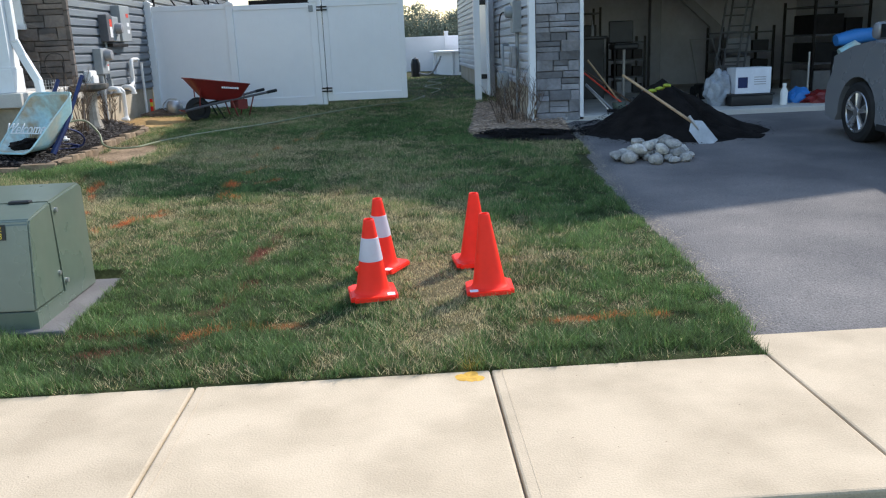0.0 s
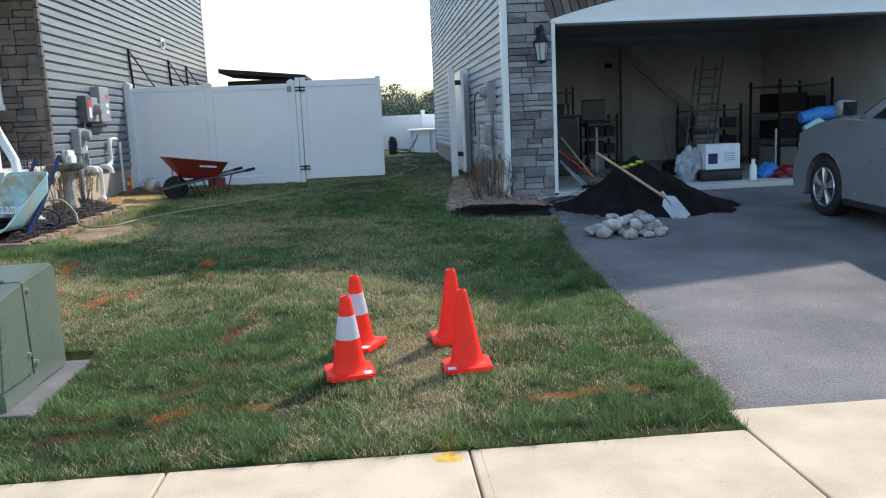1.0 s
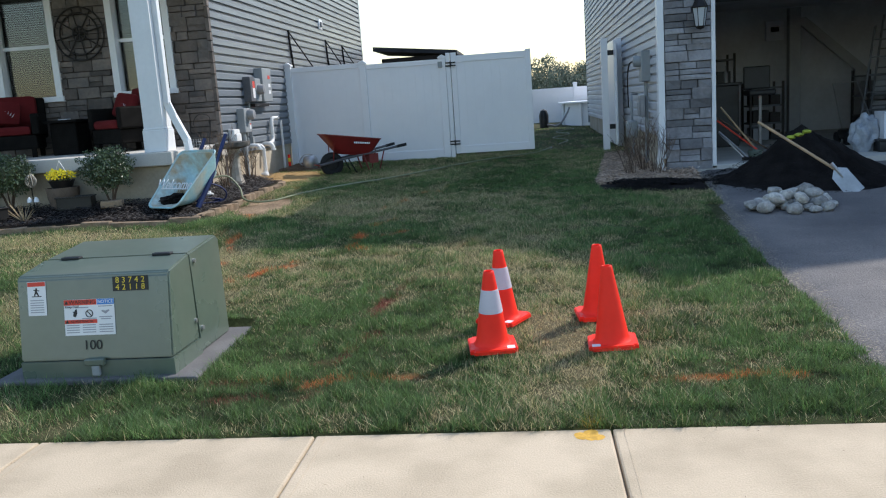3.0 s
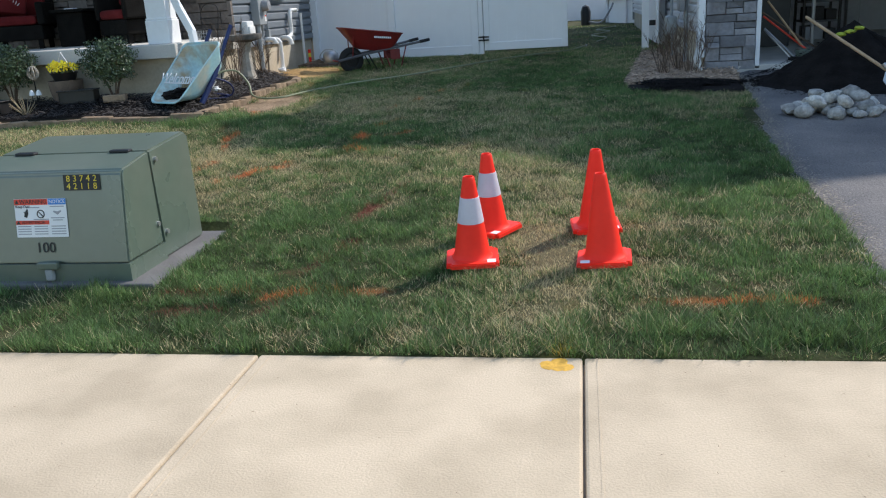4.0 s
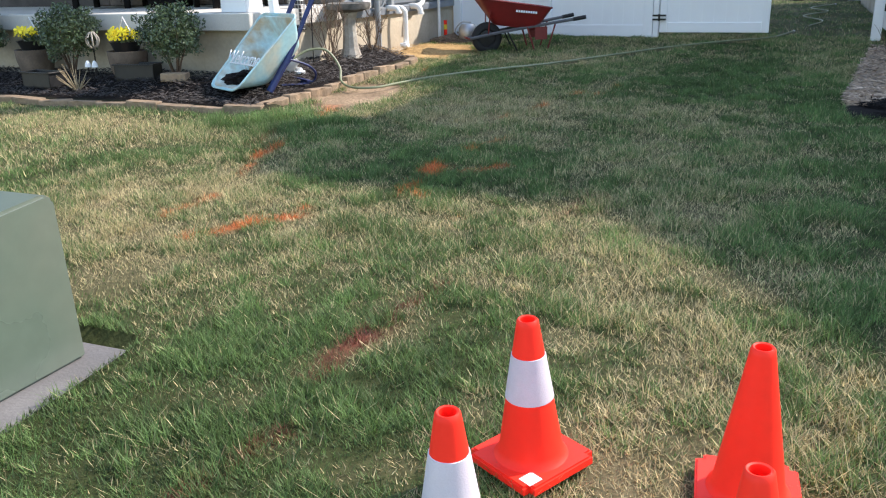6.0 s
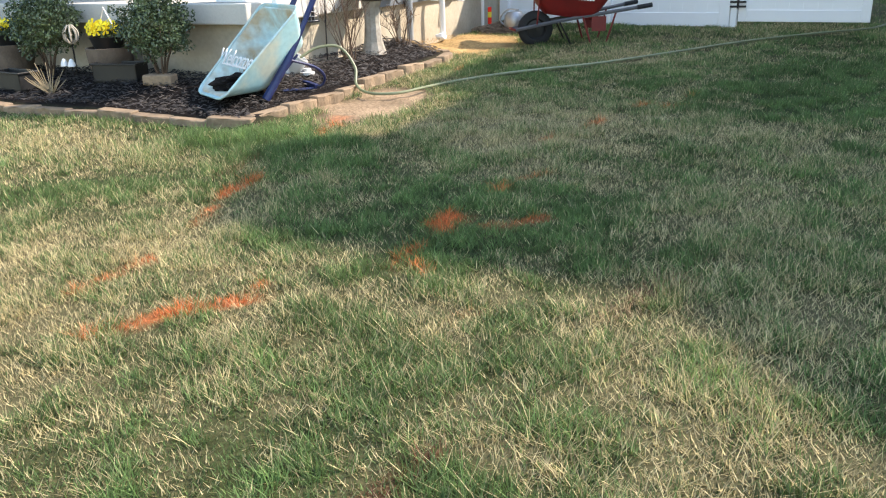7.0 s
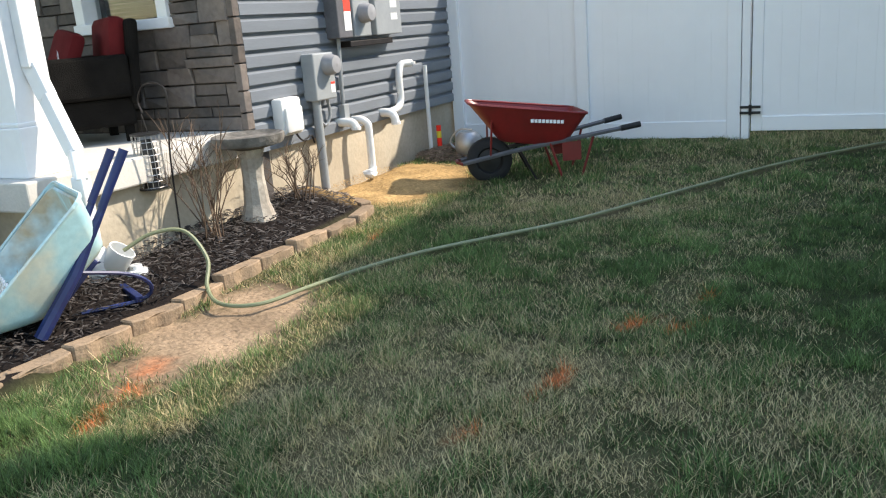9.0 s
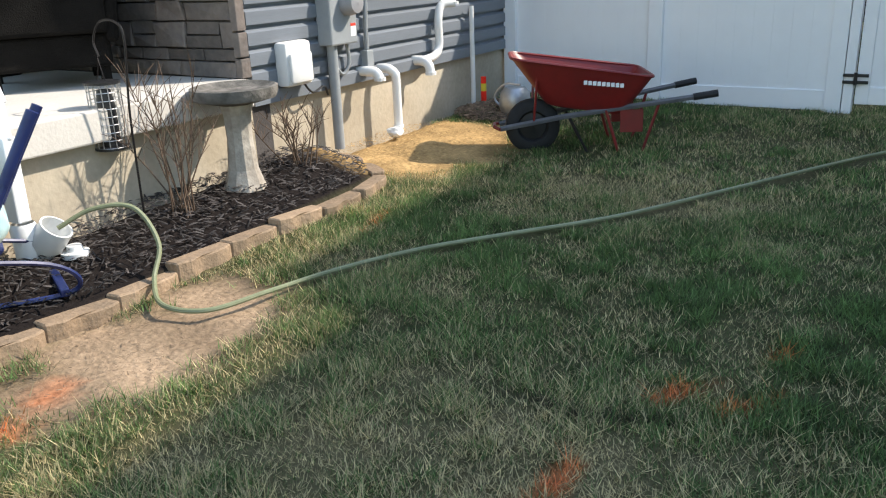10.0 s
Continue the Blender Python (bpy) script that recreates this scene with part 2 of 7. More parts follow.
# spray paint on the grass: x, y, x, y, half width, strength, kind (0 orange, 1 rust, 2 yellow, 3 a dark slit)
PAINT = [(-2.91, 10.46, -2.3, 10.45, 0.012, 0.8, 3), (-2.3, 10.45, -1.9, 10.44, 0.015, 1.0, 3), (-1.9, 10.44, -1.74, 10.42, 0.018, 1.2, 3), (-1.74, 10.42, -1.6, 10.46, 0.022, 1.4, 3), (-1.6, 10.46, -1.46, 10.5, 0.018, 1.2, 3),
         (-2.6, 6.46, -2.39, 6.73, 0.045, 1, 0), (-2.39, 6.73, -2.2, 6.93, 0.05, 1, 0), (-2.22, 6.95, -2.23, 7.04, 0.05, 0.9, 0),
         (-2.94, 6.7, -2.91, 6.92, 0.04, 0.8, 0), (-2.91, 6.92, -2.89, 7.08, 0.045, 0.9, 0), (-3.17, 6.87, -3.13, 7.14, 0.035, 0.7, 1),
         (-2.99, 7.47, -3.06, 7.73, 0.03, 0.7, 0), (-3.13, 7.88, -3.14, 8.22, 0.05, 0.95, 0), (-3.36, 8.1, -3.38, 8.5, 0.04, 0.6, 1),
         (-3.3, 9.11, -3.57, 9.77, 0.05, 0.8, 0), (-1.84, 7.9, -1.77, 8.01, 0.06, 1, 0), (-1.75, 7.82, -1.84, 8.05, 0.04, 1, 0),
         (-1.83, 7.45, -1.79, 7.62, 0.035, 0.85, 0), (-1.8, 7.66, -1.78, 7.8, 0.04, 0.35, 1), (-1.72, 7.45, -1.63, 7.39, 0.03, 0.9, 0),
         (-1.77, 8.47, -1.74, 8.56, 0.04, 0.9, 0), (-1.72, 8.73, -1.6, 8.91, 0.03, 0.6, 0), (-1.5, 8.0, -1.36, 8.19, 0.04, 0.75, 0),
         (-1.61, 7.95, -1.58, 8.01, 0.03, 0.6, 0), (-1.55, 7.87, -1.33, 8.18, 0.05, 0.4, 1), (-0.83, 7.29, -0.73, 7.44, 0.05, 0.4, 1),
         (-0.75, 7.53, -0.62, 7.69, 0.06, 0.55, 1), (-0.62, 7.86, -0.45, 8.16, 0.06, 0.35, 1), (-1.88, 9.53, -1.84, 9.59, 0.03, 0.8, 0),
         (-1.75, 9.82, -1.67, 10.06, 0.03, 0.6, 0), (-1.34, 7.1, -1.29, 7.15, 0.04, 0.35, 0), (-1.54, 10.63, -1.46, 10.77, 0.035, 0.9, 0),
         (-1.46, 10.77, -1.38, 10.84, 0.03, 0.5, 0), (-1.32, 10.64, -1.28, 10.69, 0.04, 0.8, 0), (-1.26, 10.72, -1.19, 10.82, 0.035, 0.4, 0),
         (-1.25, 11.07, -1.22, 11.14, 0.03, 0.7, 0), (-1.67, 10.03, -1.66, 10.14, 0.04, 0.8, 0), (-3.49, 11.59, -3.55, 11.92, 0.03, 0.6, 0),
         (-3.7, 11.22, -3.67, 11.41, 0.04, 0.4, 1), (-3.69, 11.65, -3.69, 11.86, 0.03, 0.4, 0), (-3.37, 9.4, -3.41, 9.46, 0.05, 0.6, 0),
         (-3.6, 9.68, -3.61, 9.81, 0.04, 0.4, 0), (-1.34, 4.21, -1.15, 4.28, 0.045, 1, 0), (-1.15, 4.29, -1.03, 4.3, 0.04, 0.6, 0),
         (-1.01, 4.28, -0.78, 4.26, 0.045, 0.5, 0), (-1.5, 4.5, -1.27, 4.58, 0.035, 0.45, 1), (-1.27, 4.58, -1.13, 5.06, 0.045, 0.7, 1),
         (-1.2, 5.37, -1.17, 5.8, 0.05, 0.75, 1), (-1.2, 5.54, -1.15, 5.9, 0.055, 0.95, 1), (-1.16, 5.99, -1.04, 6.31, 0.04, 0.8, 1),
         (-1.77, 4.31, -1.61, 4.3, 0.035, 0.6, 0), (-1.58, 4.29, -1.45, 4.3, 0.04, 0.35, 0), (-1.33, 4.01, -1.27, 4.12, 0.035, 0.7, 1),
         (-2.0, 4.21, -1.84, 4.27, 0.05, 0.8, 1), (-1.82, 4.04, -1.58, 4.05, 0.06, 0.75, 1), (0.8, 4.12, 0.98, 4.14, 0.035, 0.85, 0),
         (1.01, 4.13, 1.24, 4.13, 0.03, 0.6, 0), (0.45, 4.15, 0.55, 4.15, 0.03, 0.45, 0), (0.6, 4.12, 0.74, 4.14, 0.03, 0.5, 0),
         (0.86, 4.31, 1.0, 4.32, 0.035, 0.6, 1), (0.49, 5.09, 0.63, 6.01, 0.03, 0.22, 2), (0.17, 4.11, 0.14, 3.59, 0.03, 0.14, 2),
         (0.13, 3.61, 0.13, 3.57, 0.04, 0.6, 2)]
PAINT_COL = np.array([(0.74, 0.2, 0.06), (0.22, 0.06, 0.045), (0.6, 0.38, 0.03), (0.03, 0.025, 0.018)])


def bare(x, y):
    """How bare the lawn is, 0..1: the sandy patch beside the bed and the worn strip between the cones."""
    d1 = np.clip(1.25 - np.hypot((x + 3.55) / 0.42, (y - 10.15) / 0.75), 0, 1)
    d1 = np.clip(d1 * 2.4 * (0.9 * vnoise(x, y, 0.3, 5) + 0.75 * vnoise(x, y, 0.09, 6)) - 0.12, 0, 1)
    strip = np.clip(1.2 - np.abs(x + 0.02 - 0.03 * np.sin(y * 3)) / 0.3, 0, 1) * np.clip((y - 3.5) / 0.3, 0, 1) * np.clip((6.3 - y) / 1.6, 0, 1)
    return d1, np.clip(strip * (0.3 + 0.9 * vnoise(x, y, 0.14, 9)), 0, 1)


def clump(x, y):
    """How dense and tall the turf stands, 0..1, in tufts of a hand's width."""
    a = 0.5 * vnoise(x, y, 0.19, 61) + 0.32 * vnoise(x, y, 0.085, 62) + 0.18 * vnoise(x, y, 0.04, 63)
    a = np.clip((a - 0.34) / 0.32, 0, 1)
    return a * a * (3 - 2 * a)


def straw(x, y):
    """Share of dry blades, 0..1."""
    a = vnoise(x, y, 0.9, 1) * 0.3 + vnoise(x, y, 0.24, 2) * 0.3 + vnoise(x, y, 0.075, 14) * 0.2 + 0.16 * (1 - clump(x, y))
    s = np.clip((a - 0.4) * 4.4, 0, 1) * 0.47 + 0.05
    spots = ((-2.1, 6.4, 1.7, 1.1, 0.3), (-6, 8.3, 2.5, 0.8, 0.3), (-0.2, 7.0, 1.5, 2.5, 0.1), (-2.4, 12.8, 1.5, 0.8, 0.3), (-2.2, 9.8, 1.9, 1.5, 0.36), (-2.1, 10.15, 1.0, 0.5, 0.25),
             (0.2, 4.9, 1.4, 1.4, 0.25), (-3.4, 6.3, 1.1, 1.5, 0.45), (-4.8, 8.4, 1.6, 0.6, 0.45), (-1.9, 5.2, 2.0, 1.8, -0.38), (-3.5, 8.75, 1.1, 0.42, -0.5), (-1.5, 7.9, 0.9, 0.7, -0.3), (-0.6, 11.3, 1.2, 1.2, -0.2))
    for cx, cy, rx, ry, k in spots:
        s = s + k * np.clip(1.15 - np.hypot((x - cx) / rx, (y - cy) / ry), 0, 1)
    s = s - 0.25 * np.clip((x - 0.6) / 0.8, 0, 1) * np.clip((9 - y) / 2, 0, 1) - 0.15 * np.clip((x + 0.3) / 2, 0, 1) * (y < 6.5)
    return np.clip(s + bare(x, y)[1] * 0.5, 0.03, 0.95)


def lawn_colours(x, y, blades, rng):
    n = len(x)
    s = straw(x, y)
    green = np.array((0.104, 0.164, 0.052)) * (0.2 + 0.45 * vnoise(x, y, 0.5, 3) + 0.75 * vnoise(x, y, 0.06, 15) + 0.4 * clump(x, y))[:, None]
    dry = np.array((0.66, 0.55, 0.3)) * (0.55 + 0.55 * rng.random(n))[:, None]
    if blades:
        c = np.where((rng.random(n) < s)[:, None], dry, green * (0.7 + 0.7 * rng.random(n))[:, None])
    else:
        c = np.array((0.038, 0.046, 0.016)) * (1 - s)[:, None] + np.array((0.125, 0.104, 0.056)) * s[:, None]
    sand = np.array((0.33, 0.235, 0.15)) * (0.55 + 0.7 * vnoise(x, y, 0.3, 41) * (0.6 + 0.6 * vnoise(x, y, 0.07, 42)))[:, None]
    d1, strip = bare(x, y)
    if not blades:
        c = c * (1 - d1)[:, None] + sand * d1[:, None]
        bed = (left_bed(x, y) | right_bed(x, y))[:, None]
        c = np.where(bed, np.array((0.014, 0.011, 0.01)), c)
        strawbed = (right_bed(x, y) & (y > 10.7))[:, None]
        c = np.where(strawbed, np.array((0.36, 0.25, 0.16)), c)
        heap = np.clip(1.25 - np.hypot((x + 4.3) / 0.75, (y - 13.3) / 0.85), 0, 1)
        heap = np.clip(heap * 3 * (0.4 + vnoise(x, y, 0.2, 8)), 0, 1)[:, None]
        c = c * (1 - heap) + np.array((0.46, 0.3, 0.13)) * (0.6 + 0.55 * vnoise(x, y, 0.14, 43))[:, None] * heap
    for x0, y0, x1, y1, w, k, kind in PAINT:
        near = (np.abs(x - (x0 + x1) / 2) < 1.2) & (np.abs(y - (y0 + y1) / 2) < 1.2)
        px, py = x[near], y[near]
        dx, dy = x1 - x0, y1 - y0
        t = np.clip(((px - x0) * dx + (py - y0) * dy) / (dx * dx + dy * dy), 0, 1)
        d = np.hypot(px - x0 - t * dx, py - y0 - t * dy)
        q = np.clip(1.5 - d / w, 0, 1) * k * np.clip(2.2 * (0.6 * vnoise(px, py, 0.11, 4) + 0.5 * vnoise(px, py, 0.04, 44)) - 0.45, 0, 1)
        if not blades:
            q = q * 0.45
        else:
            q = np.where(rng.random(len(px)) < q * 0.85, np.clip(q + 0.1, 0, 0.8), 0)
        c[near] = c[near] * (1 - q[:, None]) + PAINT_COL[kind] * q[:, None]
    return c


def set_colours(me, cols):
    a = me.attributes.new("tint", "FLOAT_COLOR", "POINT")
    a.data.foreach_set("color", np.concatenate([cols, np.ones((len(cols), 1))], 1).astype(np.float32).ravel())


def quick_mesh(name, verts, faces, material):
    """A mesh from arrays; faces all of one corner count."""
    me = bpy.data.meshes.new(name)
    k = faces.shape[1]
    me.vertices.add(len(verts))
    me.vertices.foreach_set("co", np.asarray(verts, np.float32).ravel())
    me.loops.add(faces.size)
    me.loops.foreach_set("vertex_index", faces.astype(np.int32).ravel())
    me.polygons.add(len(faces))
    me.polygons.foreach_set("loop_start", np.arange(0, faces.size, k, dtype=np.int32))
    me.update(calc_edges=True)
    me.materials.append(material)
    return me


def build_ground():
    xs = np.unique(np.concatenate([-np.geomspace(10.2, 900, 14), np.arange(-10, 4.01, 0.07), np.arange(4.2, 10, 0.4), np.geomspace(10.2, 900, 14)]))
    ys = np.unique(np.concatenate([-np.geomspace(2, 900, 12), np.arange(-1.6, 3.4, 0.4), np.arange(3.5, 16.5, 0.07), np.arange(16.6, 30, 0.4), np.geomspace(31, 900, 14)]))
    X, Y = np.meshgrid(xs, ys)
    x, y = X.ravel(), Y.ravel()
    z = lie(x, y) + (vnoise(x, y, 0.9, 6) - 0.5) * 0.03 * ((y > 3.7) & (y < 25)) + (vnoise(x, y, 0.15, 7) - 0.5) * 0.012
    z = np.where(in_drive(x, y) | in_walk(x, y), lie(x, y) - 0.08, z)
    z = np.where(under_house(x, y), lie(x, y) - 0.15, z)
    z = np.where((x > -3.3) & (x < -2.08) & (y > 4.4) & (y < 5.42), -0.02, z)
    z = z + np.where(left_bed(x, y), 0.05 + 0.02 * vnoise(x, y, 0.25, 12) + mound(x, y), 0) + np.where(right_bed(x, y), 0.03, 0)
    z = z + 0.05 * np.clip(1 - np.hypot((x + 4.2) / 0.9, (y - 13.4) / 1.1), 0, 1)
    z = z + 0.05 * (vnoise(x, y, 0.17, 51) - 0.5) * np.clip(1.3 - np.hypot((x + 4.2) / 0.7, (y - 13.3) / 0.9), 0, 1)
    z = z - 0.02 * bare(x, y)[0] + 0.022 * (vnoise(x, y, 0.14, 52) - 0.5) * bare(x, y)[0]
    nx, ny = len(xs), len(ys)
    i = np.arange((nx - 1) * (ny - 1))
    a = (i // (nx - 1)) * nx + i % (nx - 1)
    me = quick_mesh("ground", np.stack([x, y, z], 1), np.stack([a, a + 1, a + nx + 1, a + nx], 1), M_SOIL)
    set_colours(me, lawn_colours(x, y, False, np.random.default_rng(3)))
    for p in me.polygons:
        p.use_smooth = True
    tagged(new("ground", me), "front lawn soil with sandy patches and mulch beds", "ground", "", "structure")


# where the garden hose lies over the lawn
HOSE_LINE = [(-3.68, 10.37), (-3.45, 10.42), (-3.34, 10.7), (-3.22, 11.05), (-3.0, 11.44), (-2.7, 11.79), (-2.28, 12.32), (-1.85, 13.08), (-1.17, 14.25), (-0.5, 15.1), (0.0, 15.8), (0.3, 16.8)]


def near_line(x, y, line, w):
    d = np.full(len(x), 9.0)
    for (x0, y0), (x1, y1) in zip(line, line[1:]):
        t = np.clip(((x - x0) * (x1 - x0) + (y - y0) * (y1 - y0)) / ((x1 - x0) ** 2 + (y1 - y0) ** 2), 0, 1)
        d = np.minimum(d, np.hypot(x - x0 - t * (x1 - x0), y - y0 - t * (y1 - y0)))
    return d < w


def build_grass():
    rng = np.random.default_rng(11)
    zones = [((-2.4, 1.7), (3.5, 9.0), 23000), ((-4.0, 2.0), (9.0, 13.0), 21000), ((-4.2, -2.4), (6.0, 9.3), 19000), ((-9.5, -2.4), (3.5, 6.0), 8000), ((-9.5, -4.2), (6.0, 9.3), 8000), ((-4.7, 1.8), (13.0, 16.5), 8000), ((-1, 1.8), (16.5, 26), 900)]
    roots = np.concatenate([np.stack([rng.uniform(*a, int(d * (a[1] - a[0]) * (b[1] - b[0]))), rng.uniform(*b, int(d * (a[1] - a[0]) * (b[1] - b[0])))], 1) for a, b, d in zones])
    x, y = roots.T
    d1, strip = bare(x, y)
    heap = np.hypot((x + 4.3) / 0.75, (y - 13.3) / 0.9) < 0.95
    pad = (x > -3.32) & (x < -2.04) & (y > 4.36) & (y < 5.46)
    edge = 0.04 * vnoise(x, y, 0.1, 21)
    hosed = near_line(x, y, HOSE_LINE, 0.05)
    hard = hosed | in_drive(x - edge, y) | in_walk(x, y + edge - 0.02) | left_bed(x - 0.1, y + 0.0) | right_bed(x, y) | under_house(x, y) | pad | heap | left_bed(x, y + 0.1)
    keep = ~hard & (rng.random(len(x)) > d1 * 1.05) & (rng.random(len(x)) > strip * 0.15) & (rng.random(len(x)) < 0.62 + 0.5 * clump(x, y))
    x, y = x[keep], y[keep]
    n = len(x)
    tuft = 0.4 * vnoise(x, y, 0.35, 13) + 1.15 * clump(x, y)
    lush = np.clip(1.3 - np.hypot((x + 3.5) / 0.9, (y - 8.8) / 0.4), 0, 1) + 0.7 * np.clip(1.3 - np.hypot((x + 2.6) / 1.2, (y - 4.25) / 0.25), 0, 1)
    h = (0.012 + 0.036 * tuft * rng.random(n) + 0.01 * rng.random(n)) * (1 + 0.7 * lush) * (1 - 0.35 * bare(x, y)[1])
    cols = lawn_colours(x, y, True, rng)
    dry = (cols[:, 0] > cols[:, 1]) & (cols[:, 1] > 0.2)
    h = np.where(dry, h * 0.95 + 0.004, h)
    front = (y < 3.85)
    h = np.where(front, h * 1.25, h)
    ang, lean = rng.uniform(0, 2 * np.pi, n), rng.uniform(0.1, 1.5, n) * np.where(dry, 1.3, 1.0)
    w = rng.uniform(0.0012, 0.0029, n) * np.where(y > 13, 1.5, 1.0) * np.where(x < -4.2, 1.5, 1.0)
    z = lie(x, y) + (vnoise(x, y, 0.9, 6) - 0.5) * 0.03 - 0.004
    dx, dy = np.cos(ang), np.sin(ang)
    base = np.stack([x, y, z], 1)
    side = np.stack([-dy * w, dx * w, 0 * w], 1)
    tip = base + np.stack([dx * h * lean, dy * h * lean, h], 1)
    verts = np.stack([base - side, base + side, tip], 1).reshape(-1, 3)
    me = quick_mesh("grass", verts, np.arange(3 * n).reshape(-1, 3), M_GRASS)
    set_colours(me, np.repeat(cols, 3, 0))
    tagged(new("grass", me), "patchy green and dry lawn grass marked with orange spray paint", "grass", "", "stuff")


build_ground()
build_grass()


# ---- pavement and driveway ----
def build_walk():
    base = structure("pavement", box(B(), -40, 40, WALK_Y0, WALK_Y1 - 0.01, -0.14, -0.022), M_JOINT, "pale concrete sidewalk of square slabs along the lawn", "sidewalk")
    joints = [-2.52 - 1.36 * k for k in range(8, 0, -1)] + [-2.52, -1.15, 0.21, 1.52, 2.9, 4.26, 5.62, 6.98, 8.34, 9.7]
    for a, b in zip(joints, joints[1:]):
        y1 = WALK_Y1 if b < 1.6 or a > 8 else 3.83
        part("slab", box(B(), a + 0.004, b - 0.004, WALK_Y0, y1, -0.12, 0.0, 0.011), M_CONC, base)
        if a < 1.4 and a > -4:
            part("slab", box(B(), a + 0.05, a + 0.056, WALK_Y0 + 0.01, y1 - 0.01, -0.01, 0.0012), M_CONC, base)
    for a, b in ((1.52, 2.9), (2.9, 4.26), (4.26, 5.62), (5.62, 6.98), (6.98, 8.2)):
        part("slab", box(B(), a + 0.006, b - 0.006, 0.6, WALK_Y0 - 0.012, -0.14, -0.012, 0.008), M_CONC, base, "driveway apron slab")
    dab = B()
    for k in range(14):
        a, r = random.uniform(0, 6.28), random.uniform(0, 0.05)
        lathe(dab, [(0.001, 0.0022), (random.uniform(0.008, 0.024), 0.002), (0.03, 0.0005)], 0.12 + r * 1.2 * math.cos(a), 3.5 + r * 0.7 * math.sin(a), 8)
    part("paint_dab", dab, mat("yellow_spray", (0.75, 0.42, 0.05), 0.8, 0.3, 60, 20, 0.1), base, "yellow spray paint spot")


def build_drive():
    ys = np.arange(3.84, 12.13, 0.1)
    us = np.concatenate([np.linspace(0, 0.12, 5)[:-1], np.linspace(0.12, 1, 24)])
    V = []
    for y in ys:
        x0 = float(drive_x(y)) + 0.03 * (float(vnoise(0.0, y, 0.2, 31)) - 0.5)
        for u in us:
            V.append((x0 + u * (8.2 - x0), y, float(lie(x0 + u * (8.2 - x0), y)) - (0.015 if u > 0 else 0.06)))
    n, k = len(us), len(ys)
    i = np.arange((n - 1) * (k - 1))
    a = (i // (n - 1)) * n + i % (n - 1)
    me = quick_mesh("driveway", np.array(V), np.stack([a, a + 1, a + n + 1, a + n], 1), M_ASPH)
    tagged(new("driveway", me), "dark grey worn asphalt driveway beside the lawn", "driveway", "", "structure")


build_walk()
build_drive()


# ---- walls ----
def lap_boards(parent, x, out, y0, y1, z0, z1, step, material):
    """Lap siding on a wall that faces along x; every board a piece of its own."""
    bm = B()
    prism(bm, [(0.0, 0.0), (out * 0.036, 0.0), (out * 0.036, step * 0.62), (out * 0.002, step * 0.82), (out * 0.002, step + 0.01), (0.0, step + 0.01)], "y", y0, y1)
    me = mesh_of("siding_board", bm, material)
    z = z0
    while z < z1:
        ob = part("siding_board", me, material, parent)
        ob.location = (x, 0, z)
        z += step


STONES = []
for k in range(5):
    bm = box(B(), 0, 1, 0, 1, 0, 1)
    for v in bm.verts:
        if v.co.y < 0.5:
            v.co += Vector((random.uniform(-0.01, 0.012), random.uniform(-0.3, 0.3), random.uniform(-0.03, 0.03)))
    front = [f for f in bm.faces if f.calc_center_median().y < 0.4]
    bmesh.ops.inset_region(bm, faces=front, thickness=0.05, depth=0.15)
    STONES.append(bm)
STONE_MESH = {}


def ledge_stones(parent, x0, x1, z0, z1, y, material, holes=(), seed=1):
    """Ledge stones in broken courses on a wall that faces the street."""
    rng = random.Random(seed)
    if material.name not in STONE_MESH:
        STONE_MESH[material.name] = []
        for bm in STONES:
            STONE_MESH[material.name].append(mesh_of("stone", bm.copy(), material))
    z = z0
    while z < z1 - 0.03:
        h = min(rng.choice((0.08, 0.1, 0.12, 0.15, 0.17)), z1 - z)
        if z1 - z - h < 0.07:
            h = z1 - z
        x = x0
        while x < x1 - 0.02:
            w = min(rng.uniform(0.17, 0.44), x1 - x)
            if x1 - x - w < 0.12:
                w = x1 - x
            split = h > 0.14 and rng.random() < 0.45
            for a, b in (((0, 0.5), (0.5, 1)) if split else ((0, 1),)):
                q0, q1 = z + h * a, z + h * b
                runs = [(x, x + w)]
                for hx0, hx1, hz0, hz1 in holes:
                    if q1 > hz0 + 0.01 and q0 < hz1 - 0.01:
                        runs = [r for p, q in runs for r in ((p, min(q, hx0)), (max(p, hx1), q)) if r[1] - r[0] > 0.03]
                for p, q in runs:
                    ob = part("stone", rng.choice(STONE_MESH[material.name]), material, parent)
                    d = rng.uniform(0.035, 0.06)
                    ob.location, ob.scale = (p + 0.004, y - d, q0 + 0.004), (q - p - 0.008, d, q1 - q0 - 0.008)
            x += w
        z += h


WIN = [(-8.0, -7.09, 1.95, 3.7), (-6.16, -5.3, 1.95, 3.7), (-10.2, -9.3, 1.95, 3.7)]
LX, RX = -4.7, 1.75


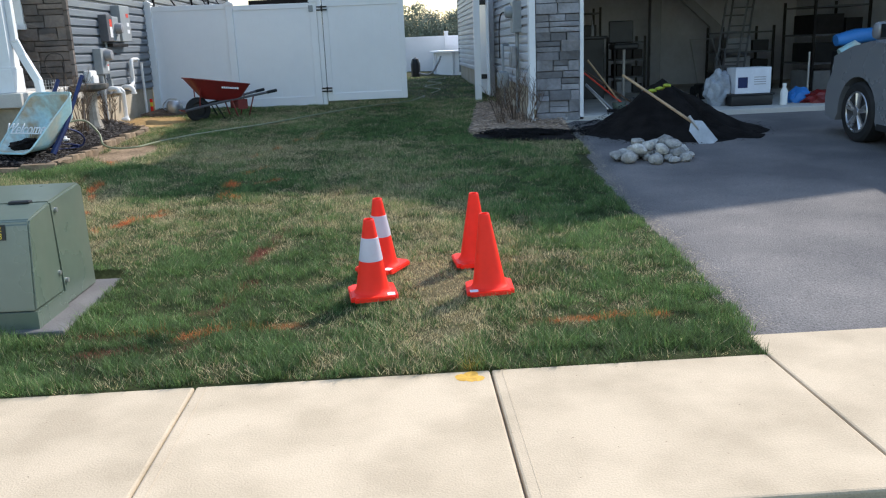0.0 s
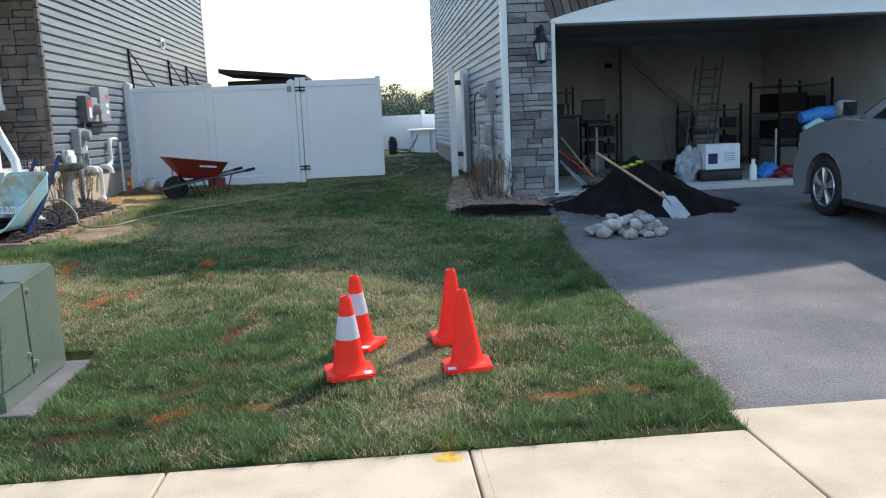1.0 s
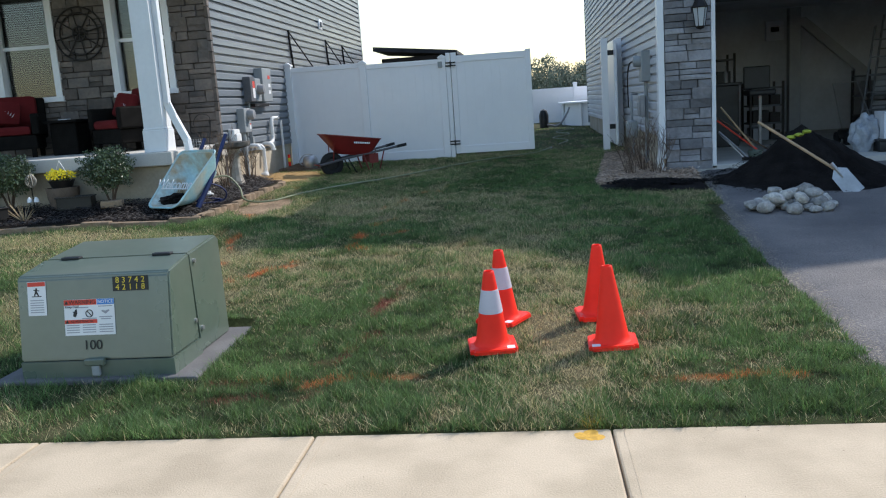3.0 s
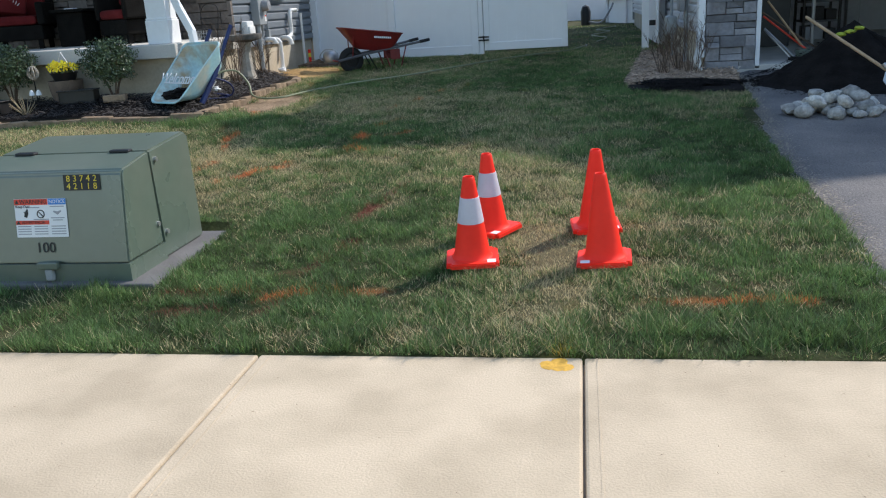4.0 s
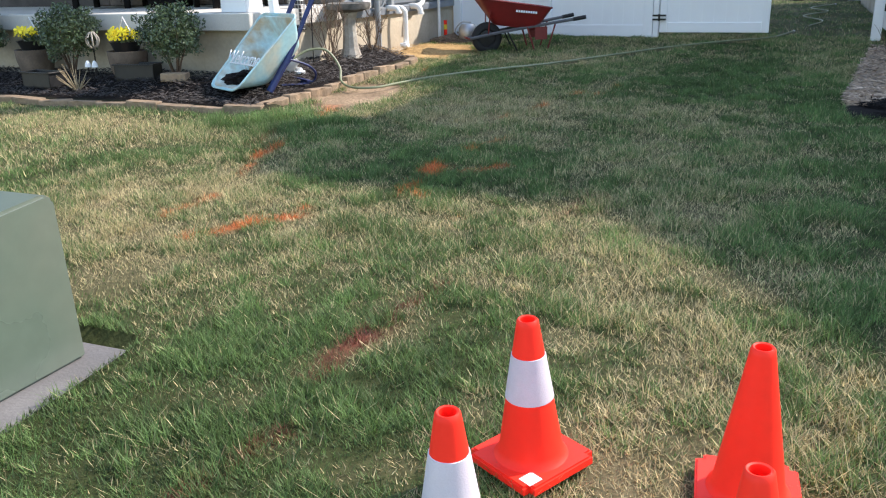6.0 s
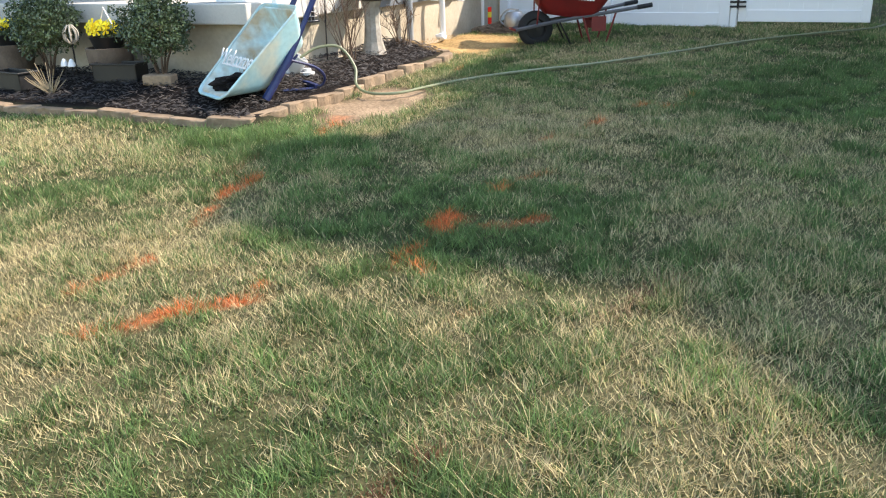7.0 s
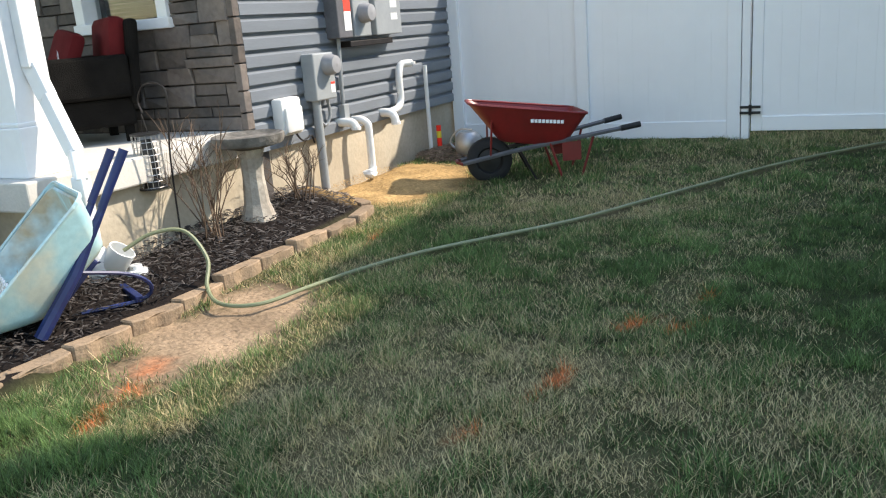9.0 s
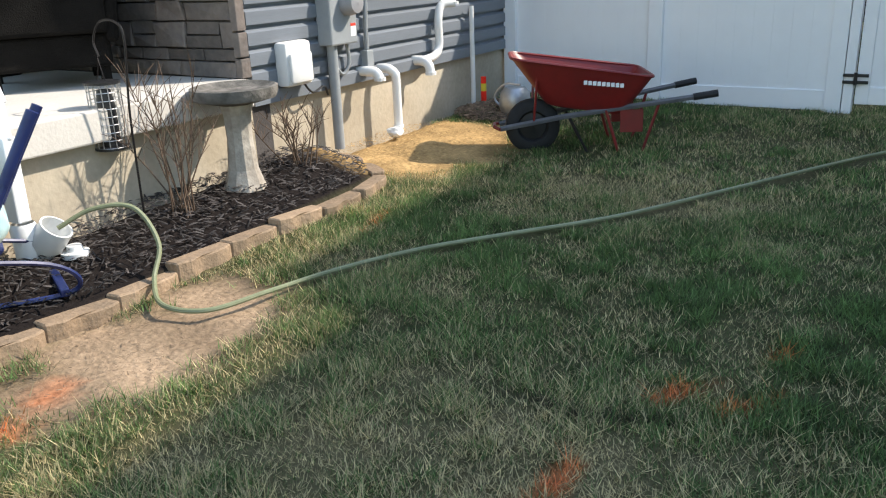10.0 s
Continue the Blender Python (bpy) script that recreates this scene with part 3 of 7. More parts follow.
def left_house():
    wf = B()
    xs = sorted([-13.0] + [v for w in WIN for v in w[:2]] + [LX])
    for a, b in zip(xs, xs[1:]):
        hole = [w for w in WIN if abs(w[0] - a) < 0.01 and abs(w[1] - b) < 0.01]
        if hole:
            box(wf, a, b, 12.06, 12.26, 0.2, hole[0][2])
            box(wf, a, b, 12.06, 12.26, hole[0][3], 6.0)
        else:
            box(wf, a, b, 12.06, 12.26, 0.2, 6.0)
    front = structure("wall_front", wf, M_MORTAR, "brown ledge stone front wall of the porch house", "wall")
    ledge_stones(front, -8.4, LX - 0.005, 1.12, 3.75, 12.06, M_STONE, WIN, 4)
    side = structure("wall_side", box(B(), LX - 0.2, LX, 12.27, 23.4, 0.942, 6.0), M_MORTAR, "grey lap siding wall of the porch house", "wall")
    ret = random.Random(8)
    z = 1.12
    while z < 3.7:
        h = ret.choice((0.13, 0.16, 0.2))
        part("stone", box(B(), LX - 0.01, LX + 0.045, 12.0, 12.085 + ret.uniform(-0.01, 0.01), z, z + h - 0.01, 0.006), M_STONE, side, "corner stone")
        z += h
    lap_boards(side, LX, 1, 12.09, 23.4, 0.93, 6.0, 0.127, M_SIDE)
    part("corner_trim", box(B(), LX - 0.05, LX + 0.04, 23.3, 23.43, 0.9, 6.0), M_UTIL, side)
    structure("wall_foundation", box(B(), LX - 0.2, LX - 0.015, 12.0, 23.4, 0.1, 0.94), M_FOUND, "pale concrete foundation under the siding", "foundation")
    bm = B()
    box(bm, -13.2, -13.0, 12.06, 23.4, 0.2, 6.0)
    box(bm, -13.0, LX - 0.2, 23.2, 23.4, 0.2, 6.0)
    box(bm, -13.0, LX - 0.2, 15.8, 15.9, 0.2, 6.0)
    box(bm, -13.0, LX - 0.2, 12.26, 15.8, 0.9, 1.0)
    # near-black colour stands in for the shade behind the window panes
    structure("wall_back", bm, M_DIM, "plain walls that close the porch house, coloured near-black as shade", "wall")
    structure("ceiling", box(B(), -13.0, LX - 0.2, 12.27, 15.8, 3.9, 4.0), M_DIM, "plain room ceiling coloured near-black as shade", "ceiling")
    structure("roof_1", prism(B(), [(-13.5, 6.0), (LX + 0.3, 6.0), (LX + 0.3, 6.12), (-9, 8.2), (-13.5, 6.12)], "y", 11.8, 23.7), M_ROOF, "dark shingle roof of the porch house", "roof")
    for k, (a, b, z0, z1) in enumerate(WIN):
        w = structure("window_%d" % (k + 1), box(B(), a, b, 12.1, 12.14, (z0 + z1) / 2 - 0.12, (z0 + z1) / 2 - 0.07), M_TRIM, "white framed sash window with lowered blinds", "window")
        fr = B()
        for q in ((a - 0.05, a + 0.05, z0 - 0.03, z1 + 0.05), (b - 0.05, b + 0.05, z0 - 0.03, z1 + 0.05)):
            box(fr, q[0], q[1], 11.975, 12.16, q[2], q[3], 0.006)
        box(fr, a + 0.05, b - 0.05, 11.98, 12.16, z1 - 0.03, z1 + 0.05)
        part("window_frame", fr, M_TRIM, w)
        part("window_sill", box(B(), a - 0.07, b + 0.07, 11.96, 12.16, z0 - 0.05, z0 + 0.03, 0.008), M_TRIM, w)
        g = part("pane", box(B(), a + 0.05, b - 0.05, 12.115, 12.12, z0 + 0.03, z1 - 0.03), M_GLASS, w)
        g.visible_shadow = False
        sl = B()
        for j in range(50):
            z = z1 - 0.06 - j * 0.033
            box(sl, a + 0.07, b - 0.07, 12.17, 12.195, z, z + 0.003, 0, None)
        part("blind", sl, M_BLIND, w, "slatted blind coloured dark as in shade")


M_GLASS = bpy.data.materials.new("window_glass")
M_GLASS.use_nodes = True
gb = M_GLASS.node_tree.nodes["Principled BSDF"]
gb.inputs["Base Color"].default_value, gb.inputs["Roughness"].default_value = (0.85, 0.9, 0.9, 1), 0.03
gb.inputs["Specular IOR Level"].default_value = 0.3
gb.inputs["Transmission Weight"].default_value, gb.inputs["IOR"].default_value = 1.0, 1.45
# slats toned well down: the shade behind the glass is in this colour
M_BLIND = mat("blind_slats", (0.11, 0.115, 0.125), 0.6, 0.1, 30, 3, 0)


def porch():
    structure("porch_slab", box(B(), -13, -4.58, 10.02, 12.0, 0.95, 1.12, 0.012), M_PORCH, "pale concrete porch slab with a thick edge", "porch")
    structure("porch_base", box(B(), -13, -4.66, 10.12, 12.05, 0.1, 0.949), M_FOUND, "pale concrete wall under the porch slab", "foundation")
    structure("porch_roof", box(B(), -13, -4.4, 9.8, 12.0, 3.75, 3.95), M_TRIM, "white porch roof on a square column", "roof")
    c = thing("porch_column", (-4.82, 10.28, 1.12), "white boxed porch column with a wide base, standing on the porch slab", "column")
    part("shaft", box(B(), -4.955, -4.695, 10.14, 10.4, 1.12, 3.75, 0.006), M_TRIM, c)
    part("base", box(B(), -4.972, -4.678, 10.122, 10.418, 1.121, 1.4, 0.008), M_TRIM, c)
    part("base_moulding", box(B(), -4.964, -4.686, 10.13, 10.41, 1.4, 1.425, 0.006), M_TRIM, c)


def right_house():
    side = structure("wall_garage_side", box(B(), RX, RX + 0.2, 12.06, 26.3, 0.832, 5.54), M_MORTAR, "light grey lap siding wall of the garage house", "wall")
    lap_boards(side, RX, -1, 12.17, 26.3, 0.82, 5.5, 0.127, M_SIDE2)
    part("corner_trim", box(B(), RX - 0.035, RX + 0.055, 12.0, 12.16, 0.5, 5.54, 0.004), M_TRIM, side)
    part("corner_trim", box(B(), RX - 0.04, RX + 0.05, 26.25, 26.38, 0.6, 5.54), M_UTIL, side)
    structure("wall_garage_foundation", box(B(), RX + 0.012, RX + 0.2, 12.1, 26.3, 0.0, 0.83), M_FOUND, "pale concrete foundation under the garage siding", "foundation")
    bm = B()
    box(bm, RX + 0.06, 2.47, 12.06, 12.3, 0.2, 3.4)
    box(bm, 2.47, 7.95, 12.06, 12.3, 2.84, 3.4)
    box(bm, 7.95, 13.0, 12.06, 12.3, 0.2, 3.4)
    box(bm, RX + 0.2, 13.0, 12.14, 12.3, 3.4, 5.54)
    front = structure("wall_garage_front", bm, M_MORTAR, "grey ledge stone garage front with an open doorway", "wall")
    ledge_stones(front, RX + 0.06, 2.44, 0.32, 3.4, 12.06, M_STONE2, (), 7)
    # flat arch of upright stones over a white infill panel
    R, rise, half = 0.0, 0.4, 2.74
    R = (half * half + rise * rise) / (2 * rise)
    cz, cx = 2.87 + rise - R, 5.21
    a0 = math.asin((half + 0.06) / R)
    n = 48
    arc = []
    for k in range(n):
        a = -a0 + 2 * a0 * (k + 0.5) / n
        me = box(B(), -0.053, 0.053, -0.06, 0.0, 0, 0.3, 0.008, pose(cx + R * math.sin(a), 12.056, cz + R * math.cos(a), 0, math.degrees(a), 0))
        part("stone", me, M_STONE, front, "upright brown header stone")
    for k in range(25):
        a = -a0 + 2 * a0 * k / 24
        arc.append((cx + (R - 0.004) * math.sin(a), cz + (R - 0.004) * math.cos(a)))
    structure("trim_arch", prism(B(), [(cx + half + 0.05, 2.81), (cx - half - 0.05, 2.81)] + arc, "y", 12.01, 12.05), M_TRIM, "white infill panel under the stone arch", "trim")
    jamb = B()
    box(jamb, 2.445, 2.5, 12.02, 12.32, 0.33, 2.9)
    box(jamb, 7.9, 7.955, 12.02, 12.32, 0.33, 2.9)
    structure("trim", jamb, M_TRIM, "white garage door jambs", "trim")
    structure("trim_head", box(B(), 2.5, 7.9, 11.995, 12.33, 2.79, 2.83, 0.006), M_TRIM, "white garage door head trim", "trim")
    structure("door_1", box(B(), 2.52, 7.88, 12.36, 14.7, 2.83, 2.87), mat("door_inside", (0.14, 0.145, 0.155), 0.5, 0.15, 20, 3, 0.05), "raised sectional garage door with a grey inner side", "garage door")
    bm = B()
    box(bm, RX + 0.2, 9.0, 18.8, 19.0, 0.2, 3.2)
    box(bm, 8.8, 9.0, 12.3, 18.8, 0.2, 3.2)
    structure("wall_garage_inside", bm, M_DARK, "plain dim garage inner walls", "wall")
    structure("ceiling_garage", box(B(), RX + 0.2, 9.0, 12.3, 19.0, 3.0, 3.1), M_DARK, "plain garage ceiling", "ceiling")
    structure("floor", box(B(), RX + 0.2, 9.0, 12.02, 19.0, 0.15, 0.37, 0.01), M_PORCH, "bare concrete garage floor", "floor")
    bm = B()
    box(bm, 12.8, 13.0, 12.3, 26.3, 0.2, 5.54)
    box(bm, RX + 0.2, 12.8, 26.1, 26.3, 0.2, 5.54)
    structure("wall_garage_back", bm, M_DARK, "plain walls that close the garage house", "wall")
    part("upper_siding", box(B(), RX - 0.02, RX + 0.2, 13.7, 15.55, 5.545, 5.695), M_SIDE2, side)
    part("upper_siding", box(B(), RX - 0.02, RX + 0.2, 15.62, 26.3, 5.545, 6.25), M_SIDE2, side)
    structure("roof_2", prism(B(), [(11.85, 5.56), (11.85, 5.75), (13.6, 6.6), (13.6, 5.56)], "x", RX - 0.2, 13.3), M_ROOF, "dark shingle roof over the garage front", "roof")
    structure("roof_4", prism(B(), [(3.9, 5.76), (10.3, 5.76), (6.9, 7.55)], "y", 11.8, 13.6), M_ROOF, "dark shingle gable above the garage door", "roof")
    structure("roof_3", prism(B(), [(RX - 0.2, 5.7), (13.3, 5.7), (13.3, 5.86), (7.5, 7.8), (RX - 0.2, 5.8)], "y", 13.603, 15.6), M_ROOF, "dark shingle roof of the garage house", "roof")
    structure("roof_5", prism(B(), [(RX - 0.37, 6.26), (13.3, 6.26), (13.3, 6.42), (7.5, 8.3), (RX - 0.37, 6.38)], "y", 15.603, 26.6), M_ROOF, "dark shingle gable roof of the garage house", "roof")


left_house()
porch()
right_house()


# ---- fence ----
def fence():
    fy = 15.7
    f = thing("privacy_fence", (-3.2, fy, 0.5), "white vinyl privacy fence between the two houses", "fence")
    for x, top in ((-4.62, 2.42), (-3.17, 2.36), (-1.66, 2.36)):
        z0 = float(lie(x, fy)) - 0.05
        p = part("post", box(B(), x - 0.064, x + 0.064, fy - 0.064, fy + 0.064, z0, top - 0.05, 0.006), M_VINYL, f)
        part("cap", prism(B(), [(x - 0.08, top - 0.05), (x + 0.08, top - 0.05), (x + 0.08, top - 0.025), (x, top + 0.02), (x - 0.08, top - 0.025)], "y", fy - 0.08, fy + 0.08), M_VINYL, p)
    for x0, x1, za, zb in ((-4.556, -3.234, 2.36, 2.31), (-3.106, -1.724, 2.31, 2.29)):
        g = float(lie((x0 + x1) / 2, fy))
        part("top_rail", box(B(), x0, x1, fy - 0.025, fy + 0.025, (za + zb) / 2 - 0.09, (za + zb) / 2, 0.006), M_VINYL, f)
        part("bottom_rail", box(B(), x0, x1, fy - 0.025, fy + 0.025, g + 0.0, g + 0.17, 0.006), M_VINYL, f)
        n = 9
        for k in range(n):
            a, b = x0 + (x1 - x0) * k / n, x0 + (x1 - x0) * (k + 1) / n
            part("board", box(B(), a, b - 0.0004, fy - 0.011, fy + 0.011, g + 0.15, (za + zb) / 2 - 0.08, 0.0008), M_VINYL, f)
    g = thing("fence_gate", (-1.4, fy, 0.5), "closed white vinyl gate leaf with black hinges", "gate")
    z0, z1 = 0.53, 2.34
    for x0, x1 in ((-1.5, -1.4), (-0.12, -0.02)):
        part("stile", box(B(), x0, x1, fy - 0.03, fy + 0.03, z0, z1 + (0.06 if x0 < -1 else 0.03), 0.006), M_VINYL, g)
    part("post", box(B(), -1.59, -1.515, fy - 0.06, fy + 0.06, 0.4, 2.4, 0.006), M_VINYL, g)
    for q in ((z0, z0 + 0.14), (z1 - 0.12, z1)):
        part("rail", box(B(), -1.4, -0.12, fy - 0.026, fy + 0.026, q[0], q[1], 0.006), M_VINYL, g)
    for k in range(8):
        a = -1.4 + 1.28 * k / 8
        part("board", box(B(), a, a + 0.1596, fy - 0.011, fy + 0.011, z0 + 0.13, z1 - 0.11, 0.0008), M_VINYL, g)
    for z in (0.75, 2.2):
        h = part("hinge", box(B(), -1.6, -1.41, fy - 0.078, fy - 0.062, z - 0.05, z - 0.025, 0.003), M_BLACK, g, "black metal strap hinge")
        part("strap", box(B(), -1.6, -1.41, fy - 0.078, fy - 0.062, z + 0.005, z + 0.03, 0.003), M_BLACK, h)
        part("pin", tube(B(), [(-1.505, fy - 0.075, z - 0.06), (-1.505, fy - 0.075, z + 0.04)], 0.014, 8), M_BLACK, h)
    part("latch", box(B(), -1.74, -1.66, fy - 0.09, fy - 0.064, 2.14, 2.25, 0.006), M_UTIL, g, "grey gate latch")
    o = thing("fence_gate", (1.33, 15.95, 0.42), "white vinyl gate leaf swung open along the garage wall", "gate")
    part("post", box(B(), 1.27, 1.39, 15.85, 15.97, 0.38, 2.46, 0.006), M_VINYL, o)
    part("leaf", box(B(), 1.5, 1.56, 15.9, 17.3, 0.5, 2.42, 0.006), M_VINYL, o)
    part("wall_post", box(B(), 1.6, 1.72, 16.5, 16.62, 0.38, 2.48, 0.006), M_VINYL, o)
    for z in (0.8, 2.15):
        part("hinge", box(B(), 1.38, 1.5, 15.86, 15.9, z, z + 0.09, 0.004), M_BLACK, o, "black metal hinge")


fence()


# ---- transformer ----
def transformer():
    structure("transformer_pad", box(B(), -3.3, -2.04, 4.345, 5.41, -0.06, 0.05, 0.012), M_PAD, "grey concrete pad under the transformer cabinet", "pad")
    t = thing("transformer_cabinet", (-2.67, 4.9, 0.075), "green steel electrical transformer cabinet on a grey concrete pad", "electrical cabinet")
    x0, x1 = -3.13, -2.2
    bm = prism(B(), [(4.82, 0.05), (4.79, 0.69), (5.25, 0.73), (5.29, 0.7), (5.31, 0.05)], "x", x0, x1)
    bmesh.ops.bevel(bm, geom=[e for e in bm.edges], offset=0.012, segments=2, affect="EDGES")
    part("tank", bm, M_TGREEN, t)
    bm = prism(B(), [(4.41, 0.15), (4.485, 0.625), (4.5, 0.645), (4.785, 0.69), (4.8, 0.15)], "x", x0 - 0.004, x1 + 0.004)
    bmesh.ops.bevel(bm, geom=[e for e in bm.edges], offset=0.009, segments=2, affect="EDGES")
    hood = part("hood", bm, M_TGREEN, t)
    bm = prism(B(), [(4.4, 0.05), (4.4, 0.146), (4.81, 0.146), (4.81, 0.05)], "x", x0, x1 + 0.012)
    part("sill", bm, M_TGREEN, t)
    part("lock_hasp", box(B(), -2.72, -2.6, 4.365, 4.399, 0.125, 0.165, 0.006), M_TGREEN, t)
    part("padlock", box(B(), -2.685, -2.635, 4.37, 4.399, 0.06, 0.125, 0.01), M_UTIL, t)
    for x in (-2.95, -2.36):
        part("hinge", box(B(), x - 0.06, x + 0.06, 4.76, 4.81, 0.685, 0.703, 0.006), M_BLACK, t, "dark lid hinge")
    for y, z in ((4.85, 0.63), (4.77, 0.27), (4.86, 0.2)):
        part("bolt", tube(B(), [(x1, y, z), (x1 + 0.014, y, z)], 0.014, 10), M_STEEL, t)
    # front face of the hood: its own plane for the labels
    tilt = math.degrees(math.atan2(0.075, 0.475))
    F = pose(0, 4.41, 0.15, 90 - tilt, 0, 0)

    def on(x, up, d=0.003):
        return F @ Matrix.Translation((x, up, d))

    def plate(name, x, up, w, h, material, parent, d, label=""):
        return part(name, box(B(), -w / 2, w / 2, -h / 2, h / 2, -0.001, 0.001, 0, on(x, up, d)), material, parent, label)
    a = plate("number_plate", -2.43, 0.437, 0.215, 0.085, M_BLACK, hood, 0.004, "black plate with yellow numerals")
    for row, digits in enumerate(("83742", "42118")):
        for k, ch in enumerate(digits):
            lettering("numeral", ch, 0.047, M_YELLOW, a, on(-2.508 + k * 0.039, 0.457 - row * 0.041, 0.006))
    b = plate("warning_label", -2.69, 0.25, 0.31, 0.21, M_WHITE, hood, 0.004, "white warning and notice label")
    plate("red_band", -2.744, 0.338, 0.2, 0.032, M_REDINK, b, 0.0055)
    plate("blue_band", -2.588, 0.338, 0.104, 0.032, M_BLUEINK, b, 0.0055)
    lettering("wording", "WARNING", 0.034, M_BLACK, b, on(-2.73, 0.338, 0.007))
    lettering("wording", "NOTICE", 0.026, M_WHITE, b, on(-2.588, 0.338, 0.007))
    plate("red_band", -2.744, 0.226, 0.2, 0.022, M_REDINK, b, 0.0055)
    lettering("wording", "ADVERTENCIA", 0.021, M_BLACK, b, on(-2.738, 0.226, 0.007))
    for u in (0.338, 0.226):
        part("warning_triangle", prism(B(), [(-0.012, -0.009), (0.012, -0.009), (0, 0.012)], "z", 0, 0.001), M_BLACK, b).data.transform(on(-2.828, u, 0.006))
    ring = tube(B(), [(0.021 * math.cos(2 * math.pi * k / 20), 0.021 * math.sin(2 * math.pi * k / 20), 0) for k in range(21)], 0.003, 4, False)
    tube(ring, [(-0.014, 0.014, 0), (0.014, -0.014, 0)], 0.003, 4)
    part("pictogram", ring, M_BLACK, b).data.transform(on(-2.69, 0.272, 0.006))
    part("pictogram", tube(tube(B(), [(-0.008, -0.022, 0), (0, 0.0, 0), (0.006, 0.022, 0)], [0.01, 0.012, 0.004], 6), [(0, -0.01, 0), (-0.016, 0.008, 0)], [0.006, 0.003], 5), M_BLACK, b).data.transform(on(-2.775, 0.277, 0.005) @ Matrix.Diagonal((1, 1, 0.15, 1)))
    part("pictogram", tube(B(), [(-0.024, 0.006, 0), (0, -0.004, 0), (0.022, 0.008, 0)], [0.004, 0.01, 0.004], 6), M_GREYINK, b).data.transform(on(-2.59, 0.28, 0.005) @ Matrix.Diagonal((1, 1, 0.15, 1)))
    for x, u, w in ((-2.735, 0.308, 0.08), (-2.69, 0.243, 0.09), (-2.59, 0.312, 0.085), (-2.59, 0.25, 0.08), (-2.59, 0.238, 0.06)):
        plate("text_bar", x, u, w, 0.005, M_GREYINK, b, 0.0055)
    for k in range(4):
        for x, w in ((-2.795, 0.08), (-2.695, 0.08), (-2.59, 0.085)):
            plate("text_bar", x, 0.205 - k * 0.014, w, 0.005, M_GREYINK, b, 0.0055)
    lettering("wording", "Keep Out!", 0.02, M_BLACK, b, on(-2.795, 0.313, 0.007))
    c = plate("warning_label", -3.01, 0.37, 0.115, 0.2, M_WHITE, hood, 0.004, "small white warning label")
    plate("red_band", -3.01, 0.455, 0.11, 0.025, M_REDINK, c, 0.0055)
    fig = tube(B(), [(0.0, 0.022, 0), (-0.004, 0.002, 0), (0.012, -0.024, 0)], [0.006, 0.008, 0.004], 6)
    tube(fig, [(-0.004, 0.002, 0), (-0.014, -0.024, 0)], [0.006, 0.004], 6)
    tube(fig, [(-0.02, 0.012, 0), (0.018, 0.006, 0)], [0.003, 0.003], 5)
    tube(fig, [(-0.03, -0.027, 0), (0.03, -0.027, 0)], [0.003, 0.003], 5)
    part("pictogram", fig, M_BLACK, c).data.transform(on(-3.01, 0.41, 0.005) @ Matrix.Diagonal((1, 1, 0.15, 1)))
    for k in range(6):
        plate("text_bar", -3.01, 0.36 - k * 0.014, 0.085, 0.005, M_GREYINK, c, 0.0055)
    lettering("numeral", "100", 0.08, M_BLACK, hood, on(-2.68, 0.085, 0.005), "black stencilled numerals")


transformer()


# ---- cones ----
def cone(x, y, turn, collar):
    c = thing("traffic_cone", (0, 0, 0), "orange traffic cone with a white reflective collar on the grass" if collar else "plain orange traffic cone on the grass", "traffic cone", "cones on the lawn")
    bm = box(B(), -0.137, 0.137, -0.137, 0.137, 0.0, 0.026)
    bmesh.ops.bevel(bm, geom=[e for e in bm.edges if abs(e.verts[0].co.z - e.verts[1].co.z) > 0.01], offset=0.022, segments=4, affect="EDGES")
    bmesh.ops.bevel(bm, geom=[e for e in bm.edges if e.verts[0].co.z > 0.02 and e.verts[1].co.z > 0.02], offset=0.006, segments=2, affect="EDGES")
    part("base", bm, M_ORANGE, c, "", True)
    prof = [(0.112, 0.024), (0.1, 0.034), (0.093, 0.055)]
    prof += [(0.093 + (0.03 - 0.093) * (z - 0.055) / 0.4, z) for z in (0.15, 0.25, 0.35, 0.44, 0.452)]
    prof += [(0.026, 0.457), (0.021, 0.455), (0.02, 0.43), (0.05, 0.3)]
    body = part("body", lathe(B(), prof, 0, 0, 36), M_ORANGE, c, "", True)
    if collar:
        r = lambda z: 0.093 + (0.03 - 0.093) * (z - 0.055) / 0.4 + 0.0025
        part("collar", lathe(B(), [(r(0.215) - 0.003, 0.215), (r(0.216), 0.216), (r(0.349), 0.349), (r(0.35) - 0.003, 0.35)], 0, 0, 36), M_COLLAR, body, "white reflective collar", True)
    part("sticker", box(B(), 0.075, 0.12, -0.118, -0.07, 0.0262, 0.0275), M_WHITE, c, "small white label")
    c.matrix_basis = pose(x, y, float(lie(x, y)) + 0.024, 2.5, 0, turn)
    return c


cone(-0.365, 4.64, 8, True)
cone(-0.315, 5.14, -30, True)
cone(0.285, 5.165, 5, False)
cone(0.32, 4.62, -92, False)


# ---- shared shapes for the loose things ----
def glide(pts, n=6):
    """A smooth line through points."""
    P = [Vector(p) for p in pts]
    P = [P[0] * 2 - P[1]] + P + [P[-1] * 2 - P[-2]]
    out = []
    for i in range(1, len(P) - 2):
        for k in range(n):
            t = k / n
            a, b, c, d = P[i - 1:i + 3]
            out.append(0.5 * (2 * b + (c - a) * t + (2 * a - 5 * b + 4 * c - d) * t * t + (3 * b - a - 3 * c + d) * t ** 3))
    return out + [P[-2]]


def gz(x, y, up=0.0):
    return float(lie(x, y) + mound(x, y)) + up


